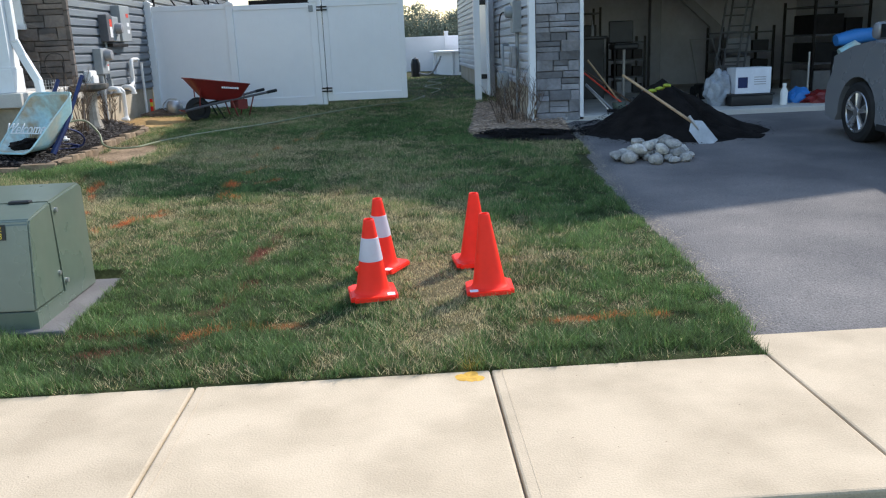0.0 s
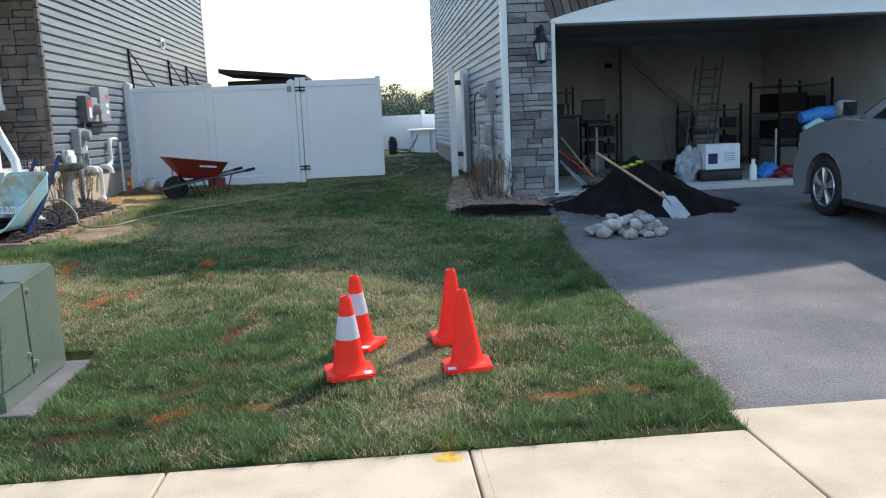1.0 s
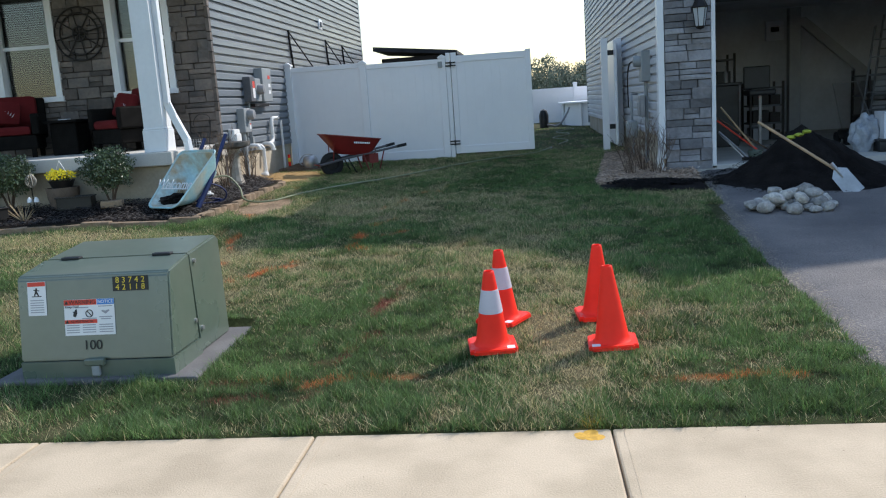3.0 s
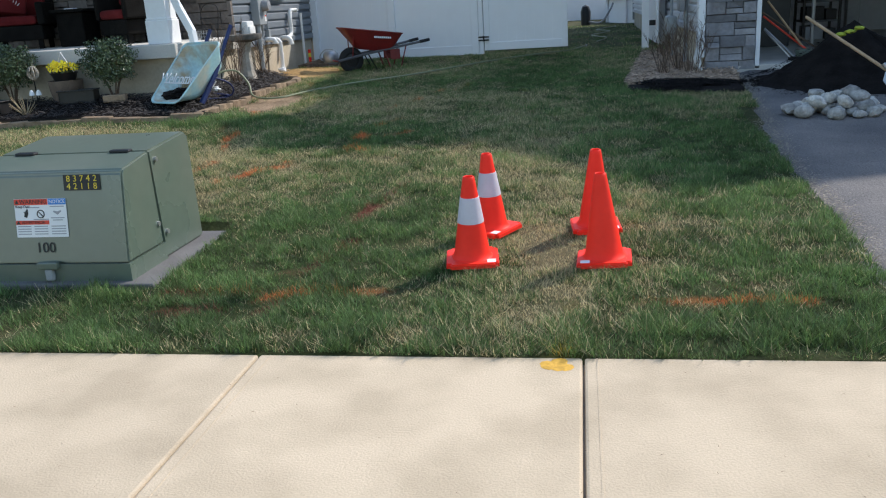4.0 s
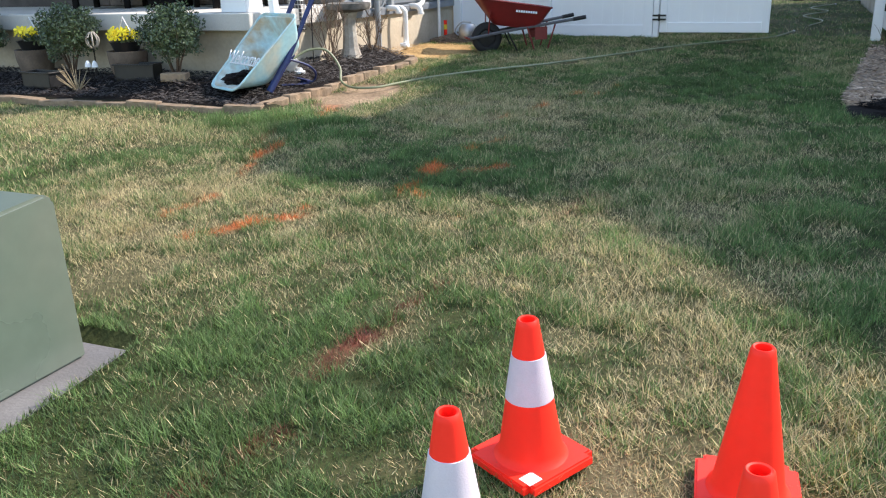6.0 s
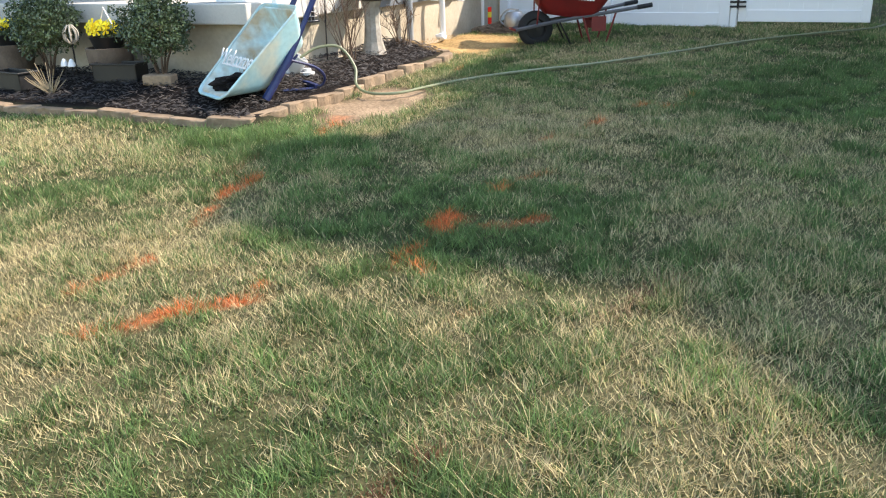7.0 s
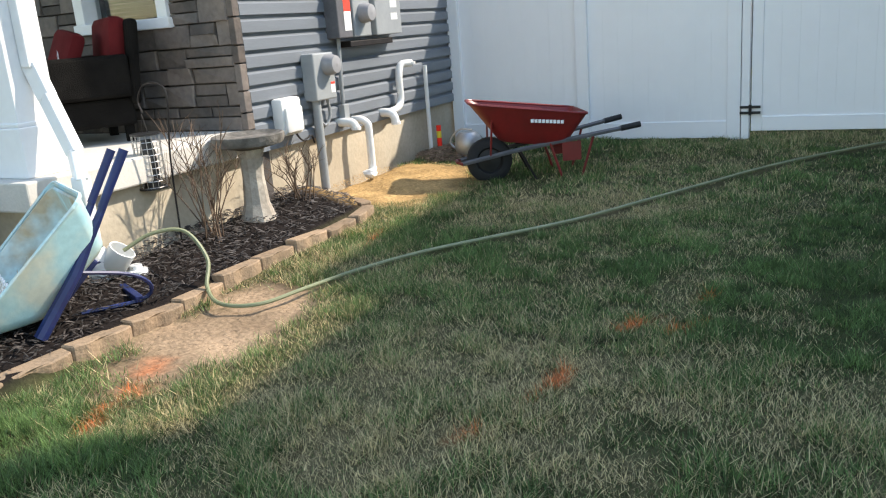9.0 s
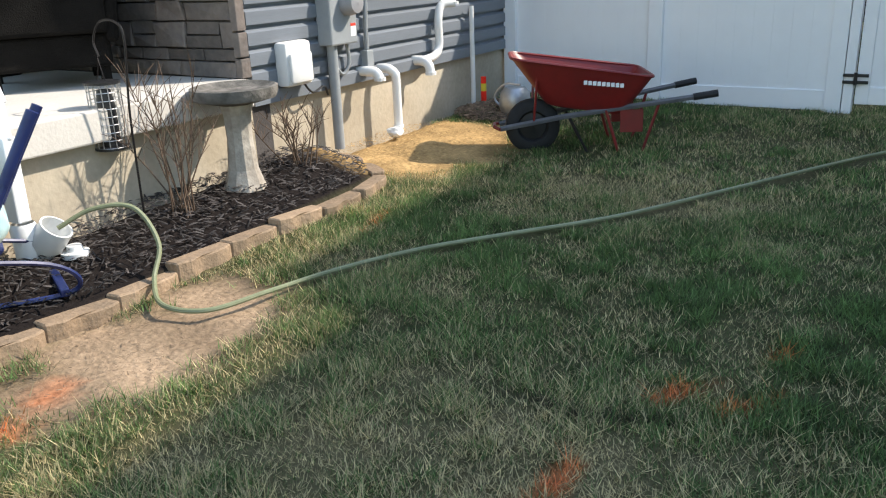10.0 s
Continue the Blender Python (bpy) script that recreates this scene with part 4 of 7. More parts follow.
def lumpy(bm, amount, scale, seed=0.0):
    for v in bm.verts:
        v.co += v.normal * amount * noise.noise(v.co * scale + Vector((seed, seed * 1.7, 0)))


def scatter(name, n, place, size, material, label, category, seed, flat=0.4):
    """Many little loose chips as one piece of stuff."""
    rng = np.random.default_rng(seed)
    c = place(rng, n)
    n = len(c)
    L, w = rng.uniform(*size, n), rng.uniform(size[0] * 0.25, size[0] * 0.6, n)
    a, tilt = rng.uniform(0, 2 * np.pi, n), rng.uniform(-flat, flat, n)
    d = np.stack([np.cos(a), np.sin(a), tilt], 1)
    s = np.stack([-np.sin(a), np.cos(a), rng.uniform(-0.5, 0.5, n)], 1)
    v = np.stack([c - d * L[:, None] / 2 - s * w[:, None] / 2, c + d * L[:, None] / 2 - s * w[:, None] / 3, c + d * L[:, None] / 2 + s * w[:, None] / 2, c - d * L[:, None] / 2 + s * w[:, None] / 3], 1)
    v = np.concatenate([v, (c + np.array((0, 0, 1)) * L[:, None] * 0.12)[:, None]], 1)
    f = np.arange(n)[:, None] * 5
    tri = np.concatenate([f + np.array(q) for q in ((0, 1, 4), (1, 2, 4), (2, 3, 4), (3, 0, 4))])
    return tagged(new(name, quick_mesh(name, v.reshape(-1, 3), tri, material)), label, category, "", "stuff")


M_MULCH = mat("bark_mulch", (0.05, 0.042, 0.038), 0.6, 0.5, 80, 8, 0.2, island=0.9, spec=0.6)
M_STRAWM = mat("straw_chips", (0.5, 0.36, 0.25), 0.9, 0.4, 80, 8, 0.2, island=0.5)
M_BLOCK = mat("tan_edging_block", (0.3, 0.215, 0.14), 0.9, 0.35, 45, 7, 0.7, col2=(0.23, 0.17, 0.115), obrand=0.15, spec=0.2)
M_LEAF = mat("boxwood_leaf", (0.075, 0.105, 0.045), 0.35, 0.2, 40, 6, 0, island=0.55)
M_TWIG = mat("bare_twig", (0.12, 0.078, 0.05), 0.85, 0.3, 90, 12, 0.2)
M_BARREL = mat("weathered_barrel", (0.16, 0.12, 0.09), 0.9, 0.3, 60, 8, 0.3)
M_DRY = mat("dry_stalk", (0.42, 0.33, 0.2), 0.85, 0.3, 90, 12, 0.1)
M_PETAL = mat("yellow_petal", (0.95, 0.74, 0.01), 0.6, 0.15, 80, 20, 0, island=0.25)
M_BLACKP = mat("black_plastic", (0.016, 0.016, 0.017), 0.45, 0.3, 40, 6, 0.1)
M_HOSE = mat("green_hose", (0.215, 0.235, 0.13), 0.5, 0.15, 60, 5, 0.05)
M_TUB = mat("pale_blue_tub", (0.36, 0.6, 0.66), 0.55, 0.25, 22, 5.5, 0.15, col2=(0.5, 0.56, 0.5))
M_TUBIN = mat("stained_tub_lining", (0.5, 0.66, 0.66), 0.6, 0.35, 26, 4.5, 0.2, col2=(0.42, 0.33, 0.2))
M_BLUE = mat("dark_blue_paint", (0.012, 0.024, 0.11), 0.45, 0.25, 30, 6, 0.08)
M_RED = mat("red_tray_paint", (0.2, 0.016, 0.015), 0.42, 0.18, 25, 4, 0.06, col2=(0.15, 0.018, 0.016))
M_WOODGREY = mat("grey_handle", (0.12, 0.12, 0.13), 0.55, 0.25, 50, 6, 0.1)
M_RUBBER = mat("black_rubber", (0.014, 0.014, 0.015), 0.75, 0.3, 60, 8, 0.2)
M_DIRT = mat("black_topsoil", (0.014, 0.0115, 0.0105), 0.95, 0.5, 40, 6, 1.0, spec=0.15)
M_ROCK = mat("river_rock", (0.5, 0.475, 0.43), 0.8, 0.45, 55, 16, 0.5, col2=(0.3, 0.285, 0.26), obrand=0.35, spec=0.3)
M_WOOD = mat("ash_handle", (0.5, 0.34, 0.19), 0.5, 0.25, 30, 9, 0.1, stretch=(1, 1, 0.2))
M_CASTC = mat("cast_concrete", (0.45, 0.41, 0.35), 0.9, 0.35, 40, 7, 0.5, col2=(0.33, 0.29, 0.24), spec=0.2)
M_BASIN = mat("dark_concrete", (0.2, 0.185, 0.165), 0.95, 0.45, 30, 9, 0.9, col2=(0.1, 0.095, 0.085), spec=0.15)
M_WICKER = mat("dark_wicker", (0.008, 0.007, 0.006), 0.75, 0.4, 140, 8, 0.8, spec=0.12)
M_CUSH = mat("red_cushion", (0.12, 0.012, 0.013), 0.9, 0.2, 120, 5, 0.2, spec=0.2)
M_IRON = mat("dark_iron", (0.02, 0.016, 0.015), 0.55, 0.3, 40, 8, 0.1, metal=0.4)
M_VAN = mat("grey_car_paint", (0.27, 0.28, 0.3), 0.28, 0.04, 300, 2, 0, metal=0.35)
M_CARGLASS = mat("dark_car_glass", (0.012, 0.014, 0.016), 0.12, 0.1, 5, 2, 0)
M_ALLOY = mat("alloy_wheel", (0.62, 0.62, 0.63), 0.3, 0.08, 40, 5, 0, metal=0.85)
M_BIN = mat("grey_lid", (0.3, 0.3, 0.31), 0.5, 0.15, 30, 5, 0.05)
M_CARD = mat("white_carton", (0.72, 0.74, 0.8), 0.8, 0.08, 30, 5, 0.05)
M_GRIT = mat("pale_grit", (0.36, 0.31, 0.24), 0.95, 0.3, 60, 8, 0.2, island=0.4)
M_CLOD = mat("dirt_clod", (0.24, 0.165, 0.105), 0.95, 0.3, 60, 8, 0.2, island=0.5)
M_SAND = mat("sandy_crumb", (0.52, 0.34, 0.14), 0.95, 0.4, 60, 8, 0.3, island=0.35)


# ---- planting bed by the porch ----
def edging():
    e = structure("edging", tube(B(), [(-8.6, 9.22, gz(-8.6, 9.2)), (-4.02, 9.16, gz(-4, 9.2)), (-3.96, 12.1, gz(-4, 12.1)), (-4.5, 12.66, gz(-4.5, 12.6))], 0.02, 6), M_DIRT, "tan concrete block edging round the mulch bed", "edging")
    path = glide([(-8.7, 9.14, 0), (-7.2, 9.08, 0), (-5.6, 9.08, 0), (-4.25, 9.13, 0)], 12) + glide([(-4.03, 9.18, 0), (-3.93, 10.0, 0), (-3.92, 11.2, 0), (-3.87, 11.8, 0), (-3.88, 12.22, 0), (-4.02, 12.46, 0), (-4.24, 12.6, 0), (-4.55, 12.7, 0)], 12)
    bm = prism(B(), [(-0.179, -0.06), (0.179, -0.06), (0.177, 0.03), (0.1, 0.055), (0.03, 0.04), (-0.05, 0.058), (-0.13, 0.05), (-0.177, 0.028)], "z", -0.06, 0.062)
    bmesh.ops.bevel(bm, geom=[x for x in bm.edges], offset=0.008, segments=1, affect="EDGES")
    me = mesh_of("block", bm, M_BLOCK)
    need, rng = 0.0, random.Random(5)
    for a, b in zip(path, path[1:]):
        step = (b - a).length
        if step > 0.4:
            need = 0.0
            continue
        while need < step:
            p = a.lerp(b, need / step)
            ang = math.degrees(math.atan2(b.y - a.y, b.x - a.x))
            ob = part("block", me, M_BLOCK, e)
            ob.matrix_basis = pose(p.x, p.y, gz(p.x, p.y, rng.uniform(-0.02, 0.012)), rng.uniform(-3, 3), rng.uniform(-3, 3), ang + 180 + rng.uniform(-4, 4))
            need += 0.352
        need -= step


def bed_points(rng, n):
    x, y = rng.uniform(-8.8, -3.85, n), rng.uniform(9.15, 12.75, n)
    k = left_bed(x + 0.04, y - 0.03) & ~((x < -4.66) & (y > 10.12) & (y < 12)) & ~((x < LX) & (y > 12))
    x, y = x[k], y[k]
    return np.stack([x, y, lie(x, y) + mound(x, y) + 0.055 + 0.03 * rng.random(len(x)) + 0.02 * vnoise(x, y, 0.25, 12)], 1)


def right_points(rng, n):
    x, y = rng.uniform(0.6, 2.2, n), rng.uniform(9.85, 15.1, n)
    k = right_bed(x, y) & (y > 10.75) & ~((x > RX - 0.03) & (y > 11.95))
    x, y = x[k], y[k]
    return np.stack([x, y, lie(x, y) + 0.035 + 0.02 * rng.random(len(x))], 1)


def right_dark(rng, n):
    a = rng.uniform(0, 6.28, n)
    r = np.sqrt(rng.random(n)) * (0.7 + 0.25 * np.sin(a * 3 + 1) + 0.15 * np.sin(a * 7)) * (1 + 0.12 * rng.normal(0, 1, n))
    x, y = 1.42 + 0.72 * r * np.cos(a), 10.5 + 0.55 * r * np.sin(a)
    return np.stack([x, y, lie(x, y) + 0.03 + 0.035 * (1 - r) + 0.02 * rng.random(n)], 1)


def heap_points(rng, n):
    a, r = rng.uniform(0, 6.28, n), np.sqrt(rng.random(n))
    x, y = -4.2 + 0.6 * r * np.cos(a), 13.35 + 0.8 * r * np.sin(a)
    return np.stack([x, y, lie(x, y) + 0.05 * np.clip(1 - np.hypot((x + 4.2) / 0.9, (y - 13.4) / 1.1), 0, 1) + 0.012 * rng.random(n)], 1)


def leafy(bm, c, r, n, size, rng, stems=True):
    """Many small leaves in an uneven ball."""
    for k in range(n):
        d = Vector((rng.gauss(0, 1), rng.gauss(0, 1), rng.gauss(0, 1))).normalized()
        q = 0.78 + 0.45 * noise.noise(d * 2.3 + Vector(c)) + rng.uniform(-0.35, 0.06)
        p = Vector(c) + Vector((d.x * r[0], d.y * r[1], d.z * r[2])) * q
        u = Vector((rng.gauss(0, 1), rng.gauss(0, 1), rng.gauss(0, 1))).normalized()
        w = u.orthogonal().normalized()
        s = size * rng.uniform(0.6, 1.2)
        vs = [bm.verts.new(p + o) for o in (-u * s, w * s * 0.45, u * s, -w * s * 0.45)]
        bm.faces.new(vs)
    return bm


def boxwood(x, y, r, h, seed):
    rng = random.Random(seed)
    z = gz(x, y, 0.05)
    t = thing("boxwood_shrub", (x, y, z), "round dark green boxwood shrub in the mulch bed", "shrub", "shrubs in the bed")
    part("foliage", leafy(B(), (x, y, z + h * 0.64), (r * 1.05, r * 0.95, h * 0.42), 6500, 0.0175, rng), M_LEAF, t)
    st = B()
    for k in range(7):
        a = rng.uniform(0, 6.28)
        tube(st, [(x, y, z - 0.03), (x + 0.06 * math.cos(a), y + 0.06 * math.sin(a), z + h * 0.25), (x + r * 0.6 * math.cos(a), y + r * 0.6 * math.sin(a), z + h * 0.7)], [0.013, 0.009, 0.003], 5)
    part("stem", st, M_TWIG, t)


def twig_bush(x, y, h, n, spread, label, seed, material=None):
    rng = random.Random(seed)
    z = gz(x, y, 0.03)
    t = thing("bare_shrub", (x, y, z), label, "shrub")
    bm = B()
    for k in range(n):
        a, q = rng.uniform(0, 6.28), rng.uniform(0.3, 1.0) * spread
        p0 = Vector((x + rng.uniform(-0.07, 0.07), y + rng.uniform(-0.07, 0.07), z - 0.02))
        hh = h * rng.uniform(0.55, 1.05)
        p2 = p0 + Vector((q * math.cos(a), q * math.sin(a), hh))
        p1 = p0.lerp(p2, 0.5) + Vector((rng.uniform(-0.05, 0.05), rng.uniform(-0.05, 0.05), 0.05))
        tube(bm, [p0, p1, p2], [0.0052, 0.0036, 0.0014], 4)
        for j in range(8):
            s = p1.lerp(p2, rng.uniform(-0.2, 0.8))
            e = s + Vector((rng.uniform(-0.12, 0.12), rng.uniform(-0.12, 0.12), rng.uniform(0.06, 0.2))) * (h / 0.8)
            tube(bm, [s, s.lerp(e, 0.5) + Vector((0, 0, 0.012)), e], [0.003, 0.002, 0.001], 3)
    part("twig", bm, material or M_TWIG, t)


def flower_pot(x, y, z, seed):
    rng = random.Random(seed)
    t = thing("flower_planter", (x, y, gz(x, y, 0.05)), "black pot of yellow pansies on a weathered wooden half barrel", "planter", "flower planters")
    g = gz(x, y, 0.04)
    part("barrel", lathe(B(), [(0.15, g), (0.19, g + 0.16), (0.2, g + 0.28), (0.18, g + 0.28), (0.17, g + 0.25), (0.01, g + 0.25)], x, y, 20), M_BARREL, t, "weathered wooden half barrel", True)
    part("pot", lathe(B(), [(0.11, g + 0.25), (0.15, z - 0.02), (0.165, z), (0.15, z), (0.14, z - 0.02), (0.01, z - 0.03)], x, y, 20), M_BLACKP, t, "", True)
    part("leaves", leafy(B(), (x, y, z + 0.04), (0.16, 0.15, 0.07), 260, 0.028, rng), M_LEAF, t)
    bm = B()
    for k in range(30):
        a, r = rng.uniform(0, 6.28), 0.15 * math.sqrt(rng.random())
        c = Vector((x + r * math.cos(a), y + r * math.sin(a) - 0.02, z + 0.07 + rng.uniform(0, 0.07) - r * 0.2))
        nrm = Vector((rng.uniform(-0.6, 0.6), -1, rng.uniform(0.1, 0.9))).normalized()
        u = nrm.orthogonal().normalized()
        w = nrm.cross(u)
        for j in range(5):
            b = 2 * math.pi * j / 5
            o, o2 = u * math.cos(b) + w * math.sin(b), u * math.cos(b + 0.7) + w * math.sin(b + 0.7)
            bm.faces.new([bm.verts.new(q) for q in (c + nrm * 0.004, c + o * 0.042, c + (o + o2) * 0.027, c + o2 * 0.042)])
    part("blossoms", bm, M_PETAL, t, "yellow pansy blossoms")
    part("hanger", tube(B(), [(x - 0.12, y, z), (x, y, z + 0.24), (x + 0.13, y, z)], 0.006, 5), M_WHITE, t)


def trough(x, y, w, turn):
    t = thing("planter_box", (0, 0, 0), "empty black plastic planter box lying in the mulch bed", "planter")
    bm = B()
    for a in ((-w / 2, -w / 2 + 0.012, -0.09, 0.09), (w / 2 - 0.012, w / 2, -0.09, 0.09), (-w / 2, w / 2, -0.09, -0.078), (-w / 2, w / 2, 0.078, 0.09)):
        box(bm, *a, 0, 0.15)
    box(bm, -w / 2, w / 2, -0.09, 0.09, 0, 0.015)
    part("body", bm, M_BLACKP, t)
    rim = B()
    for a in ((-w / 2 - 0.015, -w / 2 + 0.01, -0.105, 0.105), (w / 2 - 0.01, w / 2 + 0.015, -0.105, 0.105), (-w / 2, w / 2, -0.105, -0.08), (-w / 2, w / 2, 0.08, 0.105)):
        box(rim, *a, 0.146, 0.162, 0.004)
    part("rim", rim, M_BLACKP, t)
    part("soil", box(B(), -w / 2 + 0.013, w / 2 - 0.013, -0.077, 0.077, 0.016, 0.1), M_DIRT, t)
    t.matrix_basis = pose(x, y, gz(x, y, 0.055), 0, 0, turn)


def tub_shell(bm, L, W0, W1, depth, thick):
    """A wheelbarrow tray: open towards +z, nose at x=0, wide end at x=L."""
    def ring(d, off):
        k = 1 - d / depth
        x0, x1 = 0.02 + (1 - k) * L * 0.30 + off, L - (1 - k) * L * 0.14 - off
        w0, w1 = W0 * (0.55 + 0.45 * k) - off, W1 * (0.62 + 0.38 * k) - off
        pts = []
        for cx, cy, a0, r in ((x0 + 0.1, -w0 / 2 + 0.1, 180, 0.1), (x1 - 0.07, -w1 / 2 + 0.07, 270, 0.07), (x1 - 0.07, w1 / 2 - 0.07, 0, 0.07), (x0 + 0.1, w0 / 2 - 0.1, 90, 0.1)):
            for j in range(5):
                a = radians(a0 + 22.5 * j)
                pts.append((cx + r * math.cos(a), cy + r * math.sin(a), -d))
        return pts
    levels = [ring(d, 0) for d in (0.0, depth * 0.35, depth * 0.7, depth * 0.93)] + [[(x * 0.96 + L * 0.025, y * 0.9, -depth) for x, y, z in ring(depth * 0.97, 0)]]
    inner = [[(x, y, z + thick) for x, y, z in ring(d, thick)] for d in (0.0, depth * 0.35, depth * 0.7, depth * 0.93)] + [[(x * 0.96 + L * 0.025, y * 0.88, -depth + thick) for x, y, z in ring(depth * 0.97, thick)]]
    n = 20
    A = [[bm.verts.new(p) for p in q] for q in levels]
    C = [[bm.verts.new((p[0], p[1], min(p[2], 0.0))) for p in q] for q in inner]
    for S in (A, C):
        for a, b in zip(S, S[1:]):
            for k in range(n):
                bm.faces.new((a[k], a[(k + 1) % n], b[(k + 1) % n], b[k]))
        bm.faces.new(S[-1])
    for k in range(n):
        bm.faces.new((A[0][k], A[0][(k + 1) % n], C[0][(k + 1) % n], C[0][k]))
    rim = [Vector(p) for p in levels[0]]
    return rim + [rim[0]]


def blue_barrow():
    nose, A, W = Vector((-4.51, 9.375, 0.475)), Vector((0.347, 0.632, 0.693)).normalized(), Vector((0.877, -0.481, 0.0)).normalized()
    Nn = A.cross(W)
    if Nn.z < 0:
        Nn, W = -Nn, -W
    m = Matrix((A, W, Nn)).transposed().to_4x4()
    m.translation = nose
    t = thing("wheelbarrow_planter", (0, 0, 0), "pale blue wheelbarrow with dark blue handles propped up as planter", "wheelbarrow")
    bm = B()
    rim = tub_shell(bm, 0.92, 0.56, 0.68, 0.27, 0.012)
    tub = part("tub", bm, M_TUB, t, "chipped pale blue tub", True)
    part("rim", tube(B(), rim, 0.011, 6), M_TUB, tub)
    lin = B()
    tub_shell(lin, 0.92, 0.56, 0.68, 0.27, 0.016)
    for v in lin.verts:
        v.co = Vector((0.45 + (v.co.x - 0.45) * 0.955, v.co.y * 0.945, v.co.z * 0.95 - 0.004))
    part("lining", lin, M_TUBIN, tub, "stained and chipped inside of the tub", True)
    soil = B()
    bmesh.ops.create_uvsphere(soil, u_segments=28, v_segments=16, radius=1.0)
    Q = pose(0.24, 0.02, -0.125, 0, 42, 0)
    for v in soil.verts:
        v.co = Q @ (Vector((v.co.x * 0.19, v.co.y * 0.17, v.co.z * 0.07)) * (1 + 0.35 * noise.noise(v.co * 3)))
    part("soil", soil, M_DIRT, t, "dark potting soil with dry stalks")
    dry = B()
    rng = random.Random(3)
    for k in range(70):
        p = Vector((0.34 + rng.uniform(-0.05, 0.05), 0.06 + rng.uniform(-0.06, 0.06), -0.17))
        tube(dry, [p, p + Vector((rng.uniform(0.02, 0.14), rng.uniform(-0.04, 0.04), rng.uniform(0.02, 0.1)))], [0.003, 0.001], 3)
    part("dry_plant", dry, M_DRY, t)
    inv = m.inverted()
    side = Vector((-0.42, 0.21, 0.03))
    for k in (0, 1):
        def at(x, y, z):
            return inv @ (Vector((x, y, z)) + side * k - Nn * 0.1 * k)
        h = part("handle", tube(B(), [at(-4.14, 9.6, 0.44), at(-4.03, 9.78, 0.72), at(-3.93, 9.95, 1.05)], [0.034, 0.03, 0.018], 8), M_BLUE, t, "dark blue handle", True)
        part("grip", tube(B(), [at(-3.94, 9.93, 1.02), at(-3.86, 10.06, 1.29)], [0.021, 0.024], 10), M_BLUE, h, "", True)
        part("leg", tube(B(), glide([at(-4.05, 9.8, 0.72), at(-4.0, 10.08, 0.63), at(-3.99, 10.2, 0.53), at(-4.06, 10.18, 0.45), at(-4.2, 9.9, 0.46)], 4), 0.011, 6), M_BLUE, t, "", True)
    part("cross_bar", box(B(), -0.02, 0.02, -0.02, 0.02, 0, 0.46, 0.006, inv @ look((-4.05, 10.16, 0.46), (-4.5, 10.37, 0.49)) @ pose(0, 0, -0.46)), M_BLUE, t)
    part("undertray", box(B(), 0.34, 0.7, -0.15, 0.15, -0.31, -0.272, 0.012), M_BLUE, t)
    t.matrix_basis = m
    s = thing("welcome_sign", (0, 0, 0), "white cut-out script sign standing in the blue tub", "sign")
    lettering("lettering", "Welcome", 0.165, M_WHITE, s, Matrix(((1, 0.3, 0, 0), (0, 1.15, 0, 0), (0, 0, 6, 0), (0, 0, 0, 1))))
    part("bar", box(B(), -0.24, 0.24, -0.055, -0.043, -0.004, 0.004), M_WHITE, s)
    wd = W if W.x > 0 else -W
    up = (A * 0.75 + Nn * 0.3)
    up = (up - wd * up.dot(wd)).normalized()
    mm = Matrix((wd, up, wd.cross(up))).transposed().to_4x4()
    mm.translation = nose + A * 0.37 - wd * 0.03 + Nn * 0.0
    s.matrix_basis = mm


